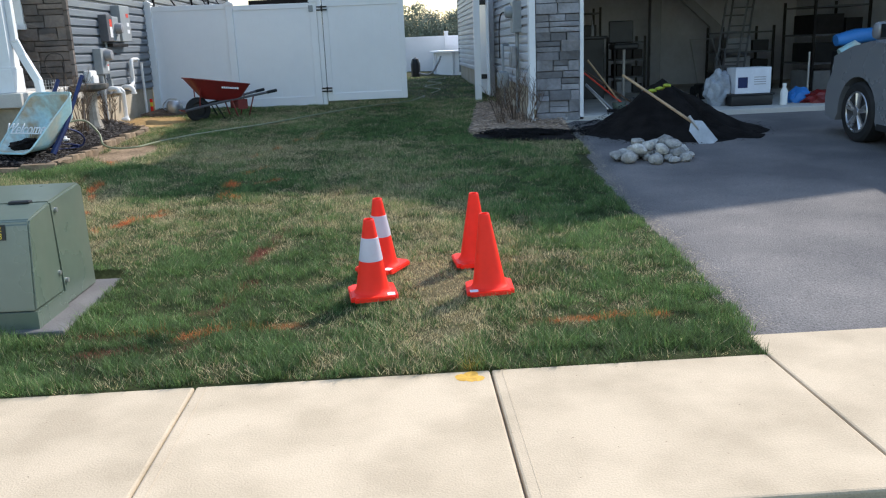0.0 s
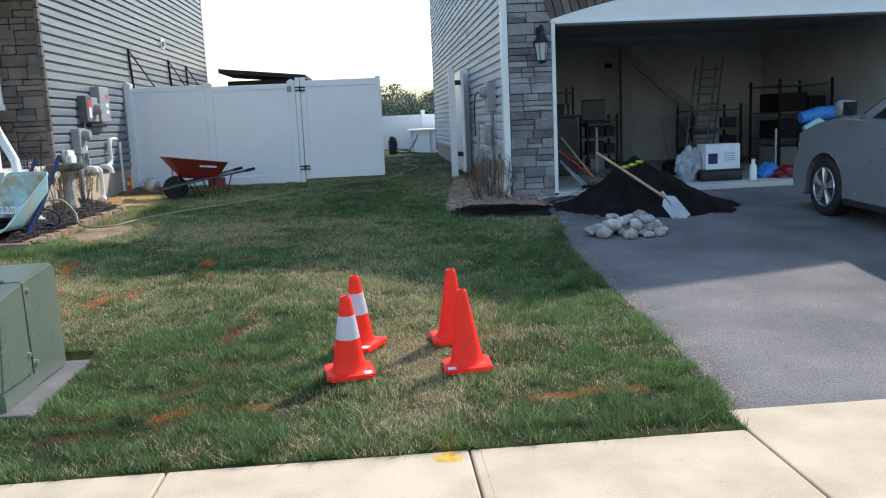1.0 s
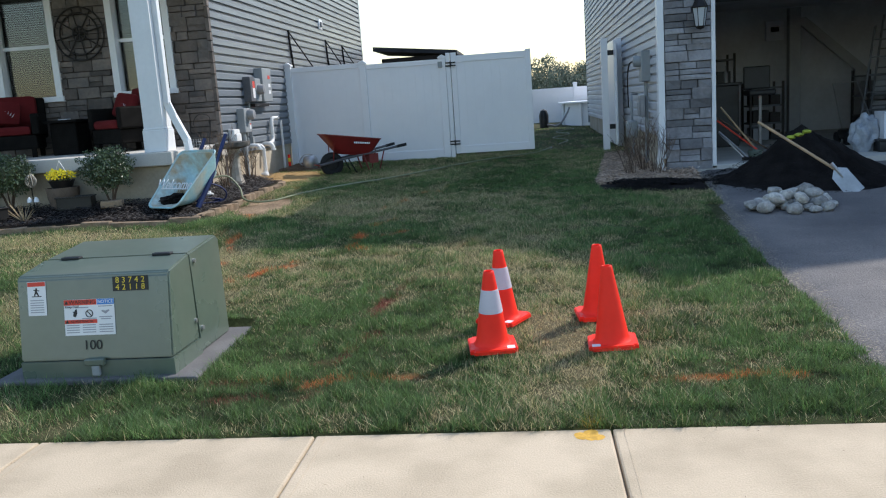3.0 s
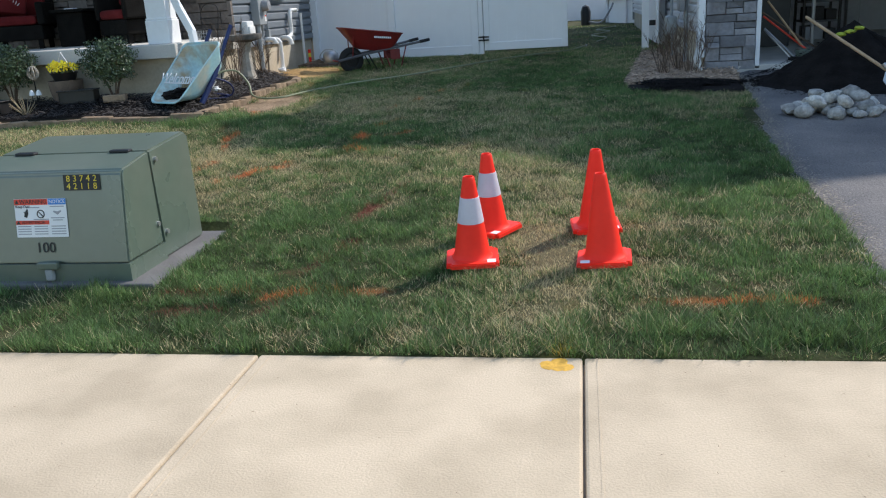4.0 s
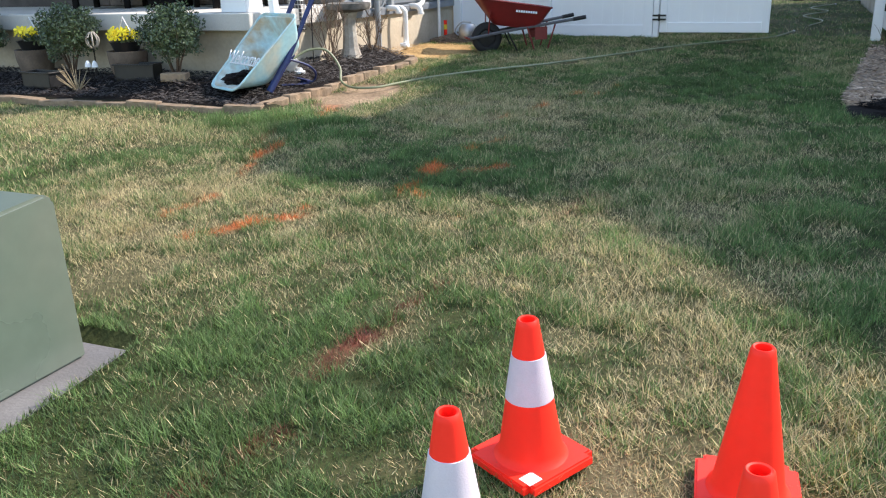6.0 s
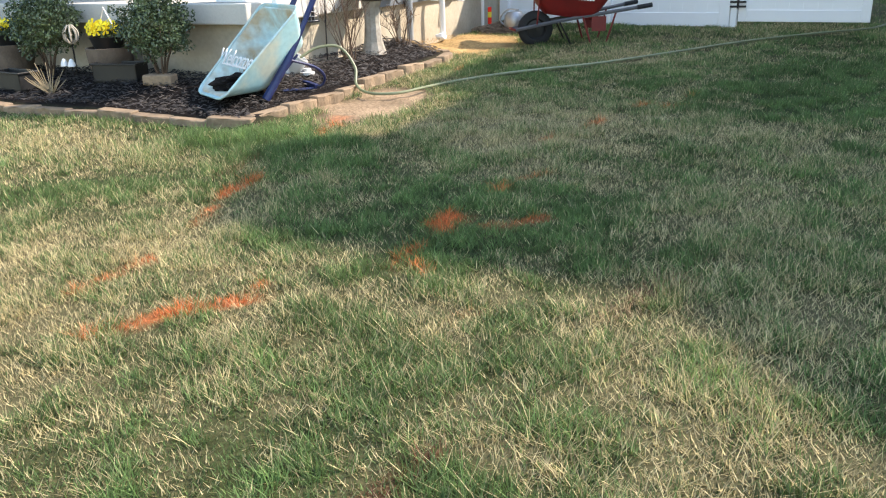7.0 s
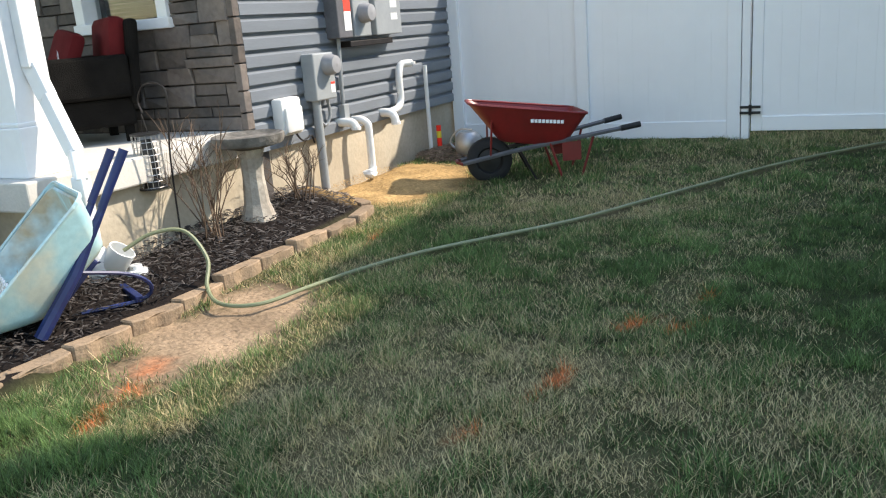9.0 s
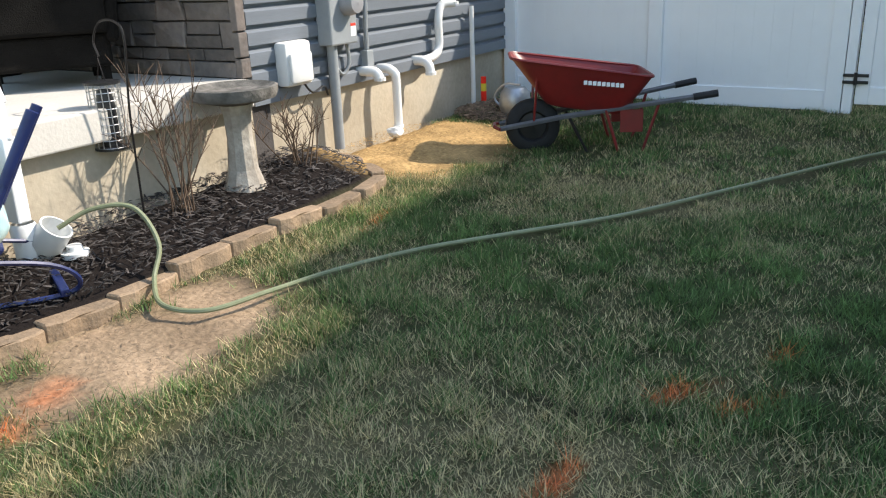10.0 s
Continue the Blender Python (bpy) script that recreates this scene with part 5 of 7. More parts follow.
def red_barrow():
    t = thing("wheelbarrow", (0, 0, 0), "dark red steel wheelbarrow with grey handles standing on the lawn", "wheelbarrow")
    bm = B()
    rim = tub_shell(bm, 1.0, 0.5, 0.62, 0.3, 0.008)
    M = pose(-0.18, 0, 0.71, 0, 8.5, 0)
    bmesh.ops.transform(bm, matrix=M, verts=bm.verts)
    tray = part("tray", bm, M_RED, t, "", True)
    part("rim", tube(B(), [M @ p for p in rim], 0.011, 6), M_RED, tray)
    for k in range(9):
        part("mark", box(B(), 0.33 + k * 0.031, 0.354 + k * 0.031, -0.29, -0.286, 0.525 - k * 0.0035, 0.553 - k * 0.0035, 0, pose(0, -0.003, 0, 0, 0, 0)), M_WHITE, tray, "white maker's mark")
    w = part("wheel", lathe(B(), [(0.1, -0.03), (0.115, -0.05), (0.16, -0.052), (0.195, -0.03), (0.2, 0.0), (0.195, 0.03), (0.16, 0.052), (0.115, 0.05), (0.1, 0.03), (0.1, -0.03)], 0, 0, 28, pose(0, 0, 0.2, 90)), M_RUBBER, t, "black rubber tyre", True)
    part("hub", lathe(B(), [(0.001, -0.03), (0.1, -0.015), (0.1, 0.015), (0.001, 0.03)], 0, 0, 20, pose(0, 0, 0.2, 90)), M_BLACK, w, "", True)
    for s in (-1, 1):
        h = part("handle", tube(B(), [(-0.24, s * 0.1, 0.2), (0.2, s * 0.13, 0.28), (0.85, s * 0.24, 0.38), (1.08, s * 0.28, 0.415)], 0.021, 6), M_WOODGREY, t)
        part("grip", tube(B(), [(1.08, s * 0.28, 0.415), (1.24, s * 0.3, 0.44)], 0.025, 8), M_RUBBER, h)
        leg = part("leg", tube(B(), [(0.5, s * 0.19, 0.33), (0.6, s * 0.21, 0.0), (0.75, s * 0.21, 0.0), (0.86, s * 0.23, 0.37)], 0.012, 6), M_RED, t)
        part("plate", box(B(), 0.6, 0.76, s * 0.2 - 0.004, s * 0.2 + 0.004, 0.17, 0.33, 0.002), M_RED, leg)
        part("brace", tube(B(), [(0.0, s * 0.12, 0.24), (0.02, s * 0.2, 0.58)], 0.009, 6), M_RED, t)
        part("strut", tube(B(), [(0.25, s * 0.14, 0.28), (0.38, s * 0.17, 0.02)], 0.01, 6), M_IRON, t)
    part("nose_guard", tube(B(), [(-0.24, -0.12, 0.2), (-0.28, -0.06, 0.21), (-0.28, 0.06, 0.21), (-0.24, 0.12, 0.2)], 0.014, 6), M_RED, t)
    t.matrix_basis = pose(-3.42, 13.62, gz(-3.42, 13.6, -0.035), 0, 0, 29)


def hose(pts, name, label):
    t = thing(name, pts[-1], label, "hose")
    line = glide(pts, 8)
    part("tube", tube(B(), line, 0.012, 8), M_HOSE, t, "", True)
    end, way = line[-1], (line[-1] - line[-2]).normalized()
    part("coupling", tube(B(), [end - way * 0.02, end + way * 0.02, end + way * 0.022, end + way * 0.05], [0.017, 0.017, 0.014, 0.014], 10), M_STEEL, t, "metal hose coupling", True)


def bed_things():
    edging()
    scatter("mulch", 26000, bed_points, (0.018, 0.06), M_MULCH, "dark shredded bark mulch in the planting bed", "mulch", 21)
    scatter("sand_crumbs", 2500, heap_points, (0.008, 0.025), M_SAND, "loose yellow sand heaped at the foundation", "sand", 22)
    boxwood(-5.28, 9.72, 0.35, 0.74, 1)
    boxwood(-6.65, 9.75, 0.36, 0.74, 2)
    boxwood(-7.95, 9.75, 0.36, 0.7, 3)
    flower_pot(-5.98, 9.85, 0.86, 4)
    flower_pot(-7.25, 9.85, 0.86, 5)
    trough(-5.75, 9.72, 0.42, 12)
    trough(-6.75, 9.45, 0.42, -6)
    tagged(part("brick", box(B(), -0.13, 0.13, -0.06, 0.06, 0, 0.085, 0.012, pose(-5.25, 9.66, gz(-5.25, 9.66, 0.06), 0, 0, 14)), M_BLOCK), "pale concrete brick lying on the mulch", "brick")
    for k, (x, y) in enumerate(((-6.28, 9.42), (-7.6, 9.4))):
        rng = random.Random(30 + k)
        t = thing("dry_grass_clump", (x, y, gz(x, y, 0.05)), "clump of dry cut-back ornamental grass in the mulch", "plant", "dry clumps")
        bm = B()
        for j in range(26):
            a, r = rng.uniform(0, 6.28), rng.uniform(0.05, 0.22)
            tube(bm, [(x, y, gz(x, y, 0.03)), (x + r * math.cos(a), y + r * math.sin(a), gz(x, y, rng.uniform(0.1, 0.3)))], [0.005, 0.002], 4)
        part("stalk", bm, M_DRY, t)
    # small garden ornament
    t = thing("garden_ornament", (-6.35, 9.78, gz(-6.35, 9.78, 0.05)), "small grey openwork garden lantern on a stake", "ornament")
    z = gz(-6.35, 9.78, 0.05)
    part("stake", tube(B(), [(-6.35, 9.78, z - 0.02), (-6.35, 9.78, z + 0.3)], 0.007, 6), M_IRON, t)
    for k in range(8):
        a = 2 * math.pi * k / 8
        part("rib", tube(B(), glide([(-6.35 + r * math.cos(a), 9.78 + r * math.sin(a), z + h) for r, h in ((0.015, 0.3), (0.055, 0.34), (0.06, 0.4), (0.02, 0.46))], 4), 0.008, 5), M_CASTC, t)
    for k in range(2):
        x = -6.3 + 0.09 * k
        s = thing("solar_light", (x, 9.62, gz(x, 9.62, 0.05)), "small white bell-shaped solar light in the mulch", "garden light", "solar lights")
        g = gz(x, 9.62, 0.04)
        part("stake", tube(B(), [(x, 9.62, g), (x, 9.62, g + 0.18)], 0.005, 5), M_IRON, s)
        part("bell", lathe(B(), [(0.032, g + 0.15), (0.028, g + 0.18), (0.012, g + 0.21), (0.001, g + 0.215)], x, 9.62, 12), M_WHITE, s, "", True)
    blue_barrow()
    red_barrow()
    # bird bath
    x, y = -4.36, 11.62
    z = gz(x, y, 0.04)
    t = thing("bird_bath", (x, y, z), "weathered cast concrete bird bath in the mulch bed", "bird bath")
    bm = lathe(B(), [(0.001, z), (0.135, z), (0.12, z + 0.03), (0.09, z + 0.12), (0.075, z + 0.3), (0.08, z + 0.44), (0.1, z + 0.5), (0.001, z + 0.505)], x, y, 10)
    part("pedestal", bm, M_CASTC, t)
    bm = lathe(B(), [(0.08, z + 0.5), (0.16, z + 0.515), (0.235, z + 0.535), (0.25, z + 0.565), (0.25, z + 0.6), (0.235, z + 0.605), (0.2, z + 0.585), (0.001, z + 0.575)], x, y, 40)
    lumpy(bm, 0.012, 30)
    part("bowl", bm, M_BASIN, t, "", True)
    twig_bush(-4.32, 11.1, 0.85, 15, 0.36, "leafless twiggy shrub in front of the porch wall", 41)
    twig_bush(-4.3, 12.1, 0.5, 14, 0.34, "low leafless shrub beside the bird bath", 42)
    # hook and feeder
    x, y = -4.46, 10.95
    z = gz(x, y)
    t = thing("shepherd_hook", (x, y, z), "thin black iron shepherd hook pushed into the bed", "hook")
    part("rod", tube(B(), glide([(x, y, z), (x + 0.02, y, z + 0.6), (x + 0.07, y, z + 0.98), (x + 0.02, y, z + 1.07), (x - 0.1, y, z + 1.07), (x - 0.17, y, z + 0.98), (x - 0.15, y, z + 0.9)], 6), 0.006, 6), M_IRON, t)
    f = thing("bird_feeder", (x - 0.15, y, z + 0.4), "caged wire bird feeder hanging from the hook", "bird feeder")
    cx, zb, zt = x - 0.16, z + 0.43, z + 0.76
    for k in range(16):
        a = 2 * math.pi * k / 16
        part("wire", tube(B(), [(cx + 0.085 * math.cos(a), y + 0.085 * math.sin(a), zb), (cx + 0.085 * math.cos(a), y + 0.085 * math.sin(a), zt)], 0.0025, 4, False), M_STEEL, f)
    for k in range(9):
        zz = zb + (zt - zb) * k / 8
        part("ring", tube(B(), [(cx + 0.086 * math.cos(2 * math.pi * j / 18), y + 0.086 * math.sin(2 * math.pi * j / 18), zz) for j in range(19)], 0.0022, 4, False), M_STEEL, f)
    part("tube", lathe(B(), [(0.001, zb), (0.05, zb), (0.05, zb + 0.2), (0.035, zb + 0.3), (0.001, zb + 0.3)], cx, y, 14), M_BLACKP, f, "", True)
    for zz in (zb - 0.012, zt):
        part("plate", lathe(B(), [(0.001, zz), (0.092, zz), (0.092, zz + 0.012), (0.001, zz + 0.018)], cx, y, 18), M_BLACKP, f)
    part("loop", tube(B(), [(cx - 0.03, y, zt + 0.01), (cx, y, zt + 0.13), (cx + 0.03, y, zt + 0.01)], 0.003, 4), M_IRON, f)
    # downspout
    d = thing("downspout", (-4.6, 10.4, 0.5), "white aluminium downspout with elbows beside the column", "downspout")
    line = [(-4.66, 10.27, 3.75), (-4.66, 10.27, 1.72), (-4.6, 10.28, 1.55), (-4.46, 10.27, 1.25), (-4.44, 10.26, 1.1), (-4.45, 10.26, 0.72)]
    bm = B()
    for a, b in zip(line, line[1:]):
        a, b = Vector(a), Vector(b)
        q = (b - a).to_track_quat("Z", "Y").to_matrix().to_4x4()
        q.translation = a
        box(bm, -0.034, 0.034, -0.045, 0.045, -0.01, (b - a).length + 0.01, 0.008, q)
    part("pipe", bm, M_TRIM, d)
    part("adaptor", lathe(B(), [(0.05, 0.7), (0.062, 0.68), (0.058, 0.55), (0.058, 0.4)], -4.45, 10.27, 18), M_PVC, d, "", True)
    part("inlet", lathe(B(), [(0.055, -0.1), (0.058, 0.1), (0.078, 0.13), (0.078, 0.24), (0.07, 0.24), (0.07, 0.14), (0.01, 0.13)], 0, 0, 20, pose(-4.47, 10.3, 0.48, 0, 38, 25)), M_PVC, d, "", True)
    t = thing("cleanout_cap", (-4.42, 10.5, gz(-4.42, 10.5)), "white plastic pipe cap lying on the mulch", "pipe cap")
    cx, cy = -4.32, 10.42
    z = gz(cx, cy, 0.05)
    part("disc", lathe(B(), [(0.001, z), (0.066, z), (0.066, z + 0.025), (0.04, z + 0.03), (0.035, z + 0.055), (0.001, z + 0.055)], cx, cy, 18), M_PVC, t, "", True)
    lawn_run = [(x, y, float(lie(np.array([x]), np.array([y]))[0] + (vnoise(np.array([x]), np.array([y]), 0.9, 6)[0] - 0.5) * 0.03) + 0.032) for x, y in HOSE_LINE]
    hose([(-4.34, 10.37, 0.66), (-4.24, 10.5, 0.73), (-4.1, 10.62, 0.72), (-3.96, 10.62, 0.56), (-3.88, 10.5, 0.43)] + lawn_run, "garden_hose", "pale green garden hose lying across the lawn")


def utilities():
    X = LX + 0.022
    # lower meter
    t = thing("electric_meter", (X, 13.0, 1.0), "grey steel electric meter box on the siding", "meter")
    part("case", box(B(), X, X + 0.13, 12.78, 13.08, 1.24, 1.62, 0.012), M_UTIL, t)
    part("glass_dome", lathe(B(), [(0.085, 0), (0.085, 0.05), (0.07, 0.1), (0.001, 0.11)], 0, 0, 20, pose(X + 0.13, 12.97, 1.52, 0, 90, 0)), M_BIN, t, "round glass meter dial", True)
    part("label", box(B(), X + 0.13, X + 0.1315, 13.0, 13.06, 1.29, 1.38), M_WHITE, t)
    part("band", box(B(), X + 0.1315, X + 0.1325, 13.0, 13.06, 1.36, 1.38), M_REDINK, t)
    part("conduit", tube(B(), [(X + 0.06, 12.86, 1.25), (X + 0.06, 12.86, 0.5)], 0.038, 12), M_UTIL, t, "grey conduit", True)
    part("small_conduit", tube(B(), glide([(X + 0.05, 13.04, 1.25), (X + 0.05, 13.06, 1.1), (X + 0.03, 13.0, 1.02), (X + 0.02, 12.92, 1.1)], 4), 0.014, 8), M_UTIL, t, "", True)
    # white service box
    t = thing("cable_box", (X, 12.5, 1.0), "white plastic cable service box on the siding", "service box")
    part("case", box(B(), X, X + 0.11, 12.32, 12.58, 1.02, 1.31, 0.025), M_PVC, t, "", True)
    part("lid", box(B(), X + 0.1, X + 0.135, 12.34, 12.56, 1.04, 1.24, 0.02), M_PVC, t, "", True)
    part("cable", tube(B(), glide([(X + 0.06, 12.52, 1.03), (X + 0.07, 12.6, 0.95), (X + 0.05, 12.75, 0.97), (X + 0.04, 12.8, 0.9)], 4), 0.008, 6), M_BLACKP, t)
    # upper panels
    t = thing("solar_disconnect", (X, 13.4, 1.7), "dark grey disconnect switch with red label on the siding", "switch box")
    part("case", box(B(), X, X + 0.14, 13.2, 13.42, 1.72, 2.12, 0.01), M_WOODGREY, t)
    part("label", box(B(), X + 0.14, X + 0.1415, 13.3, 13.41, 1.78, 2.05), M_WHITE, t)
    part("band", box(B(), X + 0.1415, X + 0.1425, 13.3, 13.41, 1.94, 2.05), M_REDINK, t)
    t = thing("electric_meter", (X, 13.65, 1.7), "grey steel electric meter with a round glass dial on the siding", "meter")
    part("case", box(B(), X, X + 0.13, 13.47, 13.76, 1.72, 2.1, 0.012), M_UTIL, t)
    part("glass_dome", lathe(B(), [(0.085, 0), (0.085, 0.05), (0.07, 0.1), (0.001, 0.11)], 0, 0, 20, pose(X + 0.13, 13.62, 1.92, 0, 90, 0)), M_BIN, t, "round glass meter dial", True)
    part("tray", box(B(), X, X + 0.12, 13.4, 14.15, 1.64, 1.69, 0.006), M_IRON, t)
    t = thing("panel_box", (X, 14.1, 1.7), "grey electrical panel box with labels on the siding", "panel box")
    part("case", box(B(), X, X + 0.15, 13.82, 14.3, 1.72, 2.28, 0.01), M_UTIL, t)
    for z, m in ((2.1, M_REDINK), (1.96, M_WHITE), (1.85, M_WHITE)):
        part("label", box(B(), X + 0.15, X + 0.1515, 14.1, 14.22, z, z + 0.06), m, t)
    part("conduit", tube(B(), [(X + 0.04, 13.33, 1.73), (X + 0.04, 13.3, 1.3), (X + 0.04, 13.3, 1.05)], 0.018, 8), M_UTIL, t, "", True)
    part("coupling", box(B(), X, X + 0.07, 13.26, 13.34, 1.0, 1.16, 0.006), M_UTIL, t)
    # white vent pipes
    def pvc(name, pts, r, label):
        q = thing(name, pts[0], label, "pipe")
        part("pipe", tube(B(), glide(pts, 5), r, 12), M_PVC, q, "", True)
        part("collar", tube(B(), [Vector(pts[-1]) + Vector((0, 0, 0.012)), Vector(pts[-1]) - Vector((0, 0, 0.012))] if pts[-1][2] != pts[-2][2] else [pts[-2], pts[-1]], r * 1.18, 12), M_PVC, q)
    pvc("vent_pipe", [(LX, 13.5, 1.0), (LX + 0.1, 13.5, 1.0), (LX + 0.15, 13.52, 0.96), (LX + 0.16, 13.52, 0.9), (LX + 0.16, 13.52, 0.55)], 0.035, "white plastic vent pipe turned down the foundation")
    pvc("vent_pipe", [(LX, 13.25, 1.01), (LX + 0.08, 13.25, 1.01), (LX + 0.15, 13.27, 1.0), (LX + 0.18, 13.28, 0.95)], 0.038, "short white plastic vent elbow on the siding")
    pvc("vent_pipe", [(LX, 14.0, 1.0), (LX + 0.1, 14.0, 1.0), (LX + 0.16, 14.0, 0.97), (LX + 0.18, 14.0, 0.9)], 0.04, "white plastic vent elbow on the siding")
    pvc("vent_pipe", [(LX + 0.1, 14.02, 1.0), (LX + 0.1, 14.2, 1.02), (LX + 0.1, 14.28, 1.1), (LX + 0.1, 14.28, 1.3), (LX + 0.1, 14.34, 1.42), (LX + 0.16, 14.45, 1.43)], 0.035, "white plastic intake pipe bent up along the siding")
    t = thing("marker_post", (LX + 0.12, 14.85, gz(LX, 14.85)), "slim white plastic utility marker post with an orange foot", "marker post")
    part("pole", tube(B(), [(LX + 0.1, 14.85, 0.45), (LX + 0.1, 14.85, 1.38)], 0.022, 10), M_PVC, t)
    part("foot", tube(B(), [(LX + 0.17, 14.92, 0.45), (LX + 0.17, 14.92, 0.75)], 0.026, 8), M_ORANGE, t, "orange and white flag")
    part("foot_band", tube(B(), [(LX + 0.17, 14.92, 0.62), (LX + 0.17, 14.92, 0.69)], 0.027, 8), M_YELLOW, t)
    t = thing("wall_vent", (X, 18.75, 3.4), "small white vent plate on the siding", "vent")
    part("plate", box(B(), X, X + 0.03, 18.62, 18.9, 3.3, 3.52, 0.006), M_TRIM, t)
    part("hood", box(B(), X + 0.03, X + 0.07, 18.68, 18.84, 3.36, 3.46, 0.01), M_BIN, t)
    for y, h in ((16.2, 0.45), (19.2, 0.5), (20.9, 0.45)):
        t = thing("trellis_bracket", (X, y, 2.4), "dark iron bracket leaning on the siding behind the fence", "bracket")
        part("upright", tube(B(), [(X + 0.02, y - 0.1, 2.9 + h * 0.4), (X + 0.05, y + 0.02, 2.1)], 0.022, 6), M_IRON, t)
        part("stay", tube(B(), [(X + 0.02, y - 0.08, 2.9 + h * 0.35), (X + 0.5, y + 0.1, 2.2)], 0.015, 6), M_IRON, t)
        part("foot", tube(B(), [(X + 0.05, y + 0.02, 2.1), (X + 0.5, y + 0.1, 2.2)], 0.012, 6), M_IRON, t)
    t = thing("watering_can", (-4.05, 14.6, gz(-4.05, 14.6)), "round grey metal watering can behind the wheelbarrow", "watering can")
    z = gz(-4.05, 14.6)
    part("body", lathe(B(), [(0.001, z), (0.11, z), (0.14, z + 0.1), (0.13, z + 0.2), (0.09, z + 0.25), (0.001, z + 0.25)], -4.05, 14.6, 20), M_STEEL, t, "", True)
    part("handle", tube(B(), glide([(-4.15, 14.6, z + 0.05), (-4.25, 14.6, z + 0.15), (-4.15, 14.6, z + 0.27), (-4.0, 14.6, z + 0.27)], 4), 0.01, 6), M_STEEL, t)


def porch_things():
    def chair(x, y, turn):
        t = thing("porch_chair", (0, 0, 0), "dark wicker porch armchair with red cushions", "armchair", "porch chairs")
        part("seat_frame", box(B(), -0.37, 0.37, -0.36, 0.36, 0.12, 0.32, 0.02), M_WICKER, t)
        for s in (-1, 1):
            part("arm", box(B(), s * 0.37 - 0.05, s * 0.37 + 0.05, -0.38, 0.36, 0.321, 0.62, 0.025), M_WICKER, t)
            for yy in (-0.31, 0.31):
                part("leg", box(B(), s * 0.31 - 0.03, s * 0.31 + 0.03, yy - 0.03, yy + 0.03, 0, 0.125), M_WICKER, t)
        part("backrest", box(B(), -0.41, 0.41, 0.3, 0.38, 0.3, 0.9, 0.03, pose(0, 0.0, 0, -6)), M_WICKER, t)
        bm = box(B(), -0.31, 0.31, -0.38, 0.26, 0.322, 0.45, 0.05)
        part("seat_cushion", bm, M_CUSH, t, "red seat cushion", True)
        bm = box(B(), -0.31, 0.31, 0.14, 0.29, 0.455, 0.92, 0.06, pose(0, 0.03, 0, -7))
        part("back_cushion", bm, M_CUSH, t, "red back cushion", True)
        p = box(B(), -0.19, 0.19, -0.06, 0.06, -0.18, 0.18, 0.05, pose(-0.05, 0.02, 0.64, -22, 8, 10))
        pil = part("throw_pillow", p, M_CUSH, t, "red patterned throw pillow", True)
        bm = B()
        for k in range(7):
            a = radians(40 + 100 * k / 6)
            tube(bm, [(-0.05, -0.055, 0.5), (-0.05 + 0.15 * math.cos(a), -0.06 + 0.03 * math.sin(a), 0.53 + 0.15 * math.sin(a))], [0.012, 0.002], 5)
        part("pattern", bm, M_CARD, pil, "pale leaf pattern")
        t.matrix_basis = pose(x, y, 1.12, 0, 0, turn)
    chair(-5.8, 11.45, -32)
    chair(-7.55, 11.4, 22)
    t = thing("side_table", (-6.75, 11.55, 1.12), "black side table with a small white card on the porch", "table")
    part("top", box(B(), -7.0, -6.5, 11.3, 11.8, 1.58, 1.62, 0.01), M_WICKER, t)
    part("base", box(B(), -6.95, -6.55, 11.35, 11.75, 1.12, 1.58, 0.02), M_WICKER, t)
    tagged(part("card", box(B(), -6.83, -6.69, 11.4, 11.5, 1.621, 1.632), M_CARD), "small white folded card on the side table", "card")
    t = thing("wagon_ornament", (-6.65, 12.0, 2.86), "round dark iron wheel ornament hung on the stone wall", "wall ornament")
    Q = pose(-6.65, 11.985, 2.86, 90)
    for r in (0.385, 0.3, 0.1):
        part("ring", tube(B(), [Q @ Vector((r * math.cos(2 * math.pi * k / 36), r * math.sin(2 * math.pi * k / 36), 0)) for k in range(37)], 0.013, 6, False), M_IRON, t)
    for k in range(8):
        a = math.pi * k / 4 + 0.2
        part("spoke", tube(B(), [Q @ Vector((0.02 * math.cos(a), 0.02 * math.sin(a), 0)), Q @ Vector((0.385 * math.cos(a), 0.385 * math.sin(a), 0))], 0.011, 6), M_IRON, t)


def rock(bm, r, seed):
    bmesh.ops.create_icosphere(bm, subdivisions=2, radius=1.0)
    rng = random.Random(seed)
    s = Vector((rng.uniform(0.85, 1.25), rng.uniform(0.75, 1.0), rng.uniform(0.6, 0.8)))
    for v in bm.verts:
        k = 1 + 0.3 * noise.noise(v.co * 1.2 + Vector((seed, 0, 0))) + 0.1 * noise.noise(v.co * 3.1 + Vector((0, seed, 0)))
        v.co = Vector((v.co.x * s.x, v.co.y * s.y, v.co.z * s.z)) * r * k
    return bm


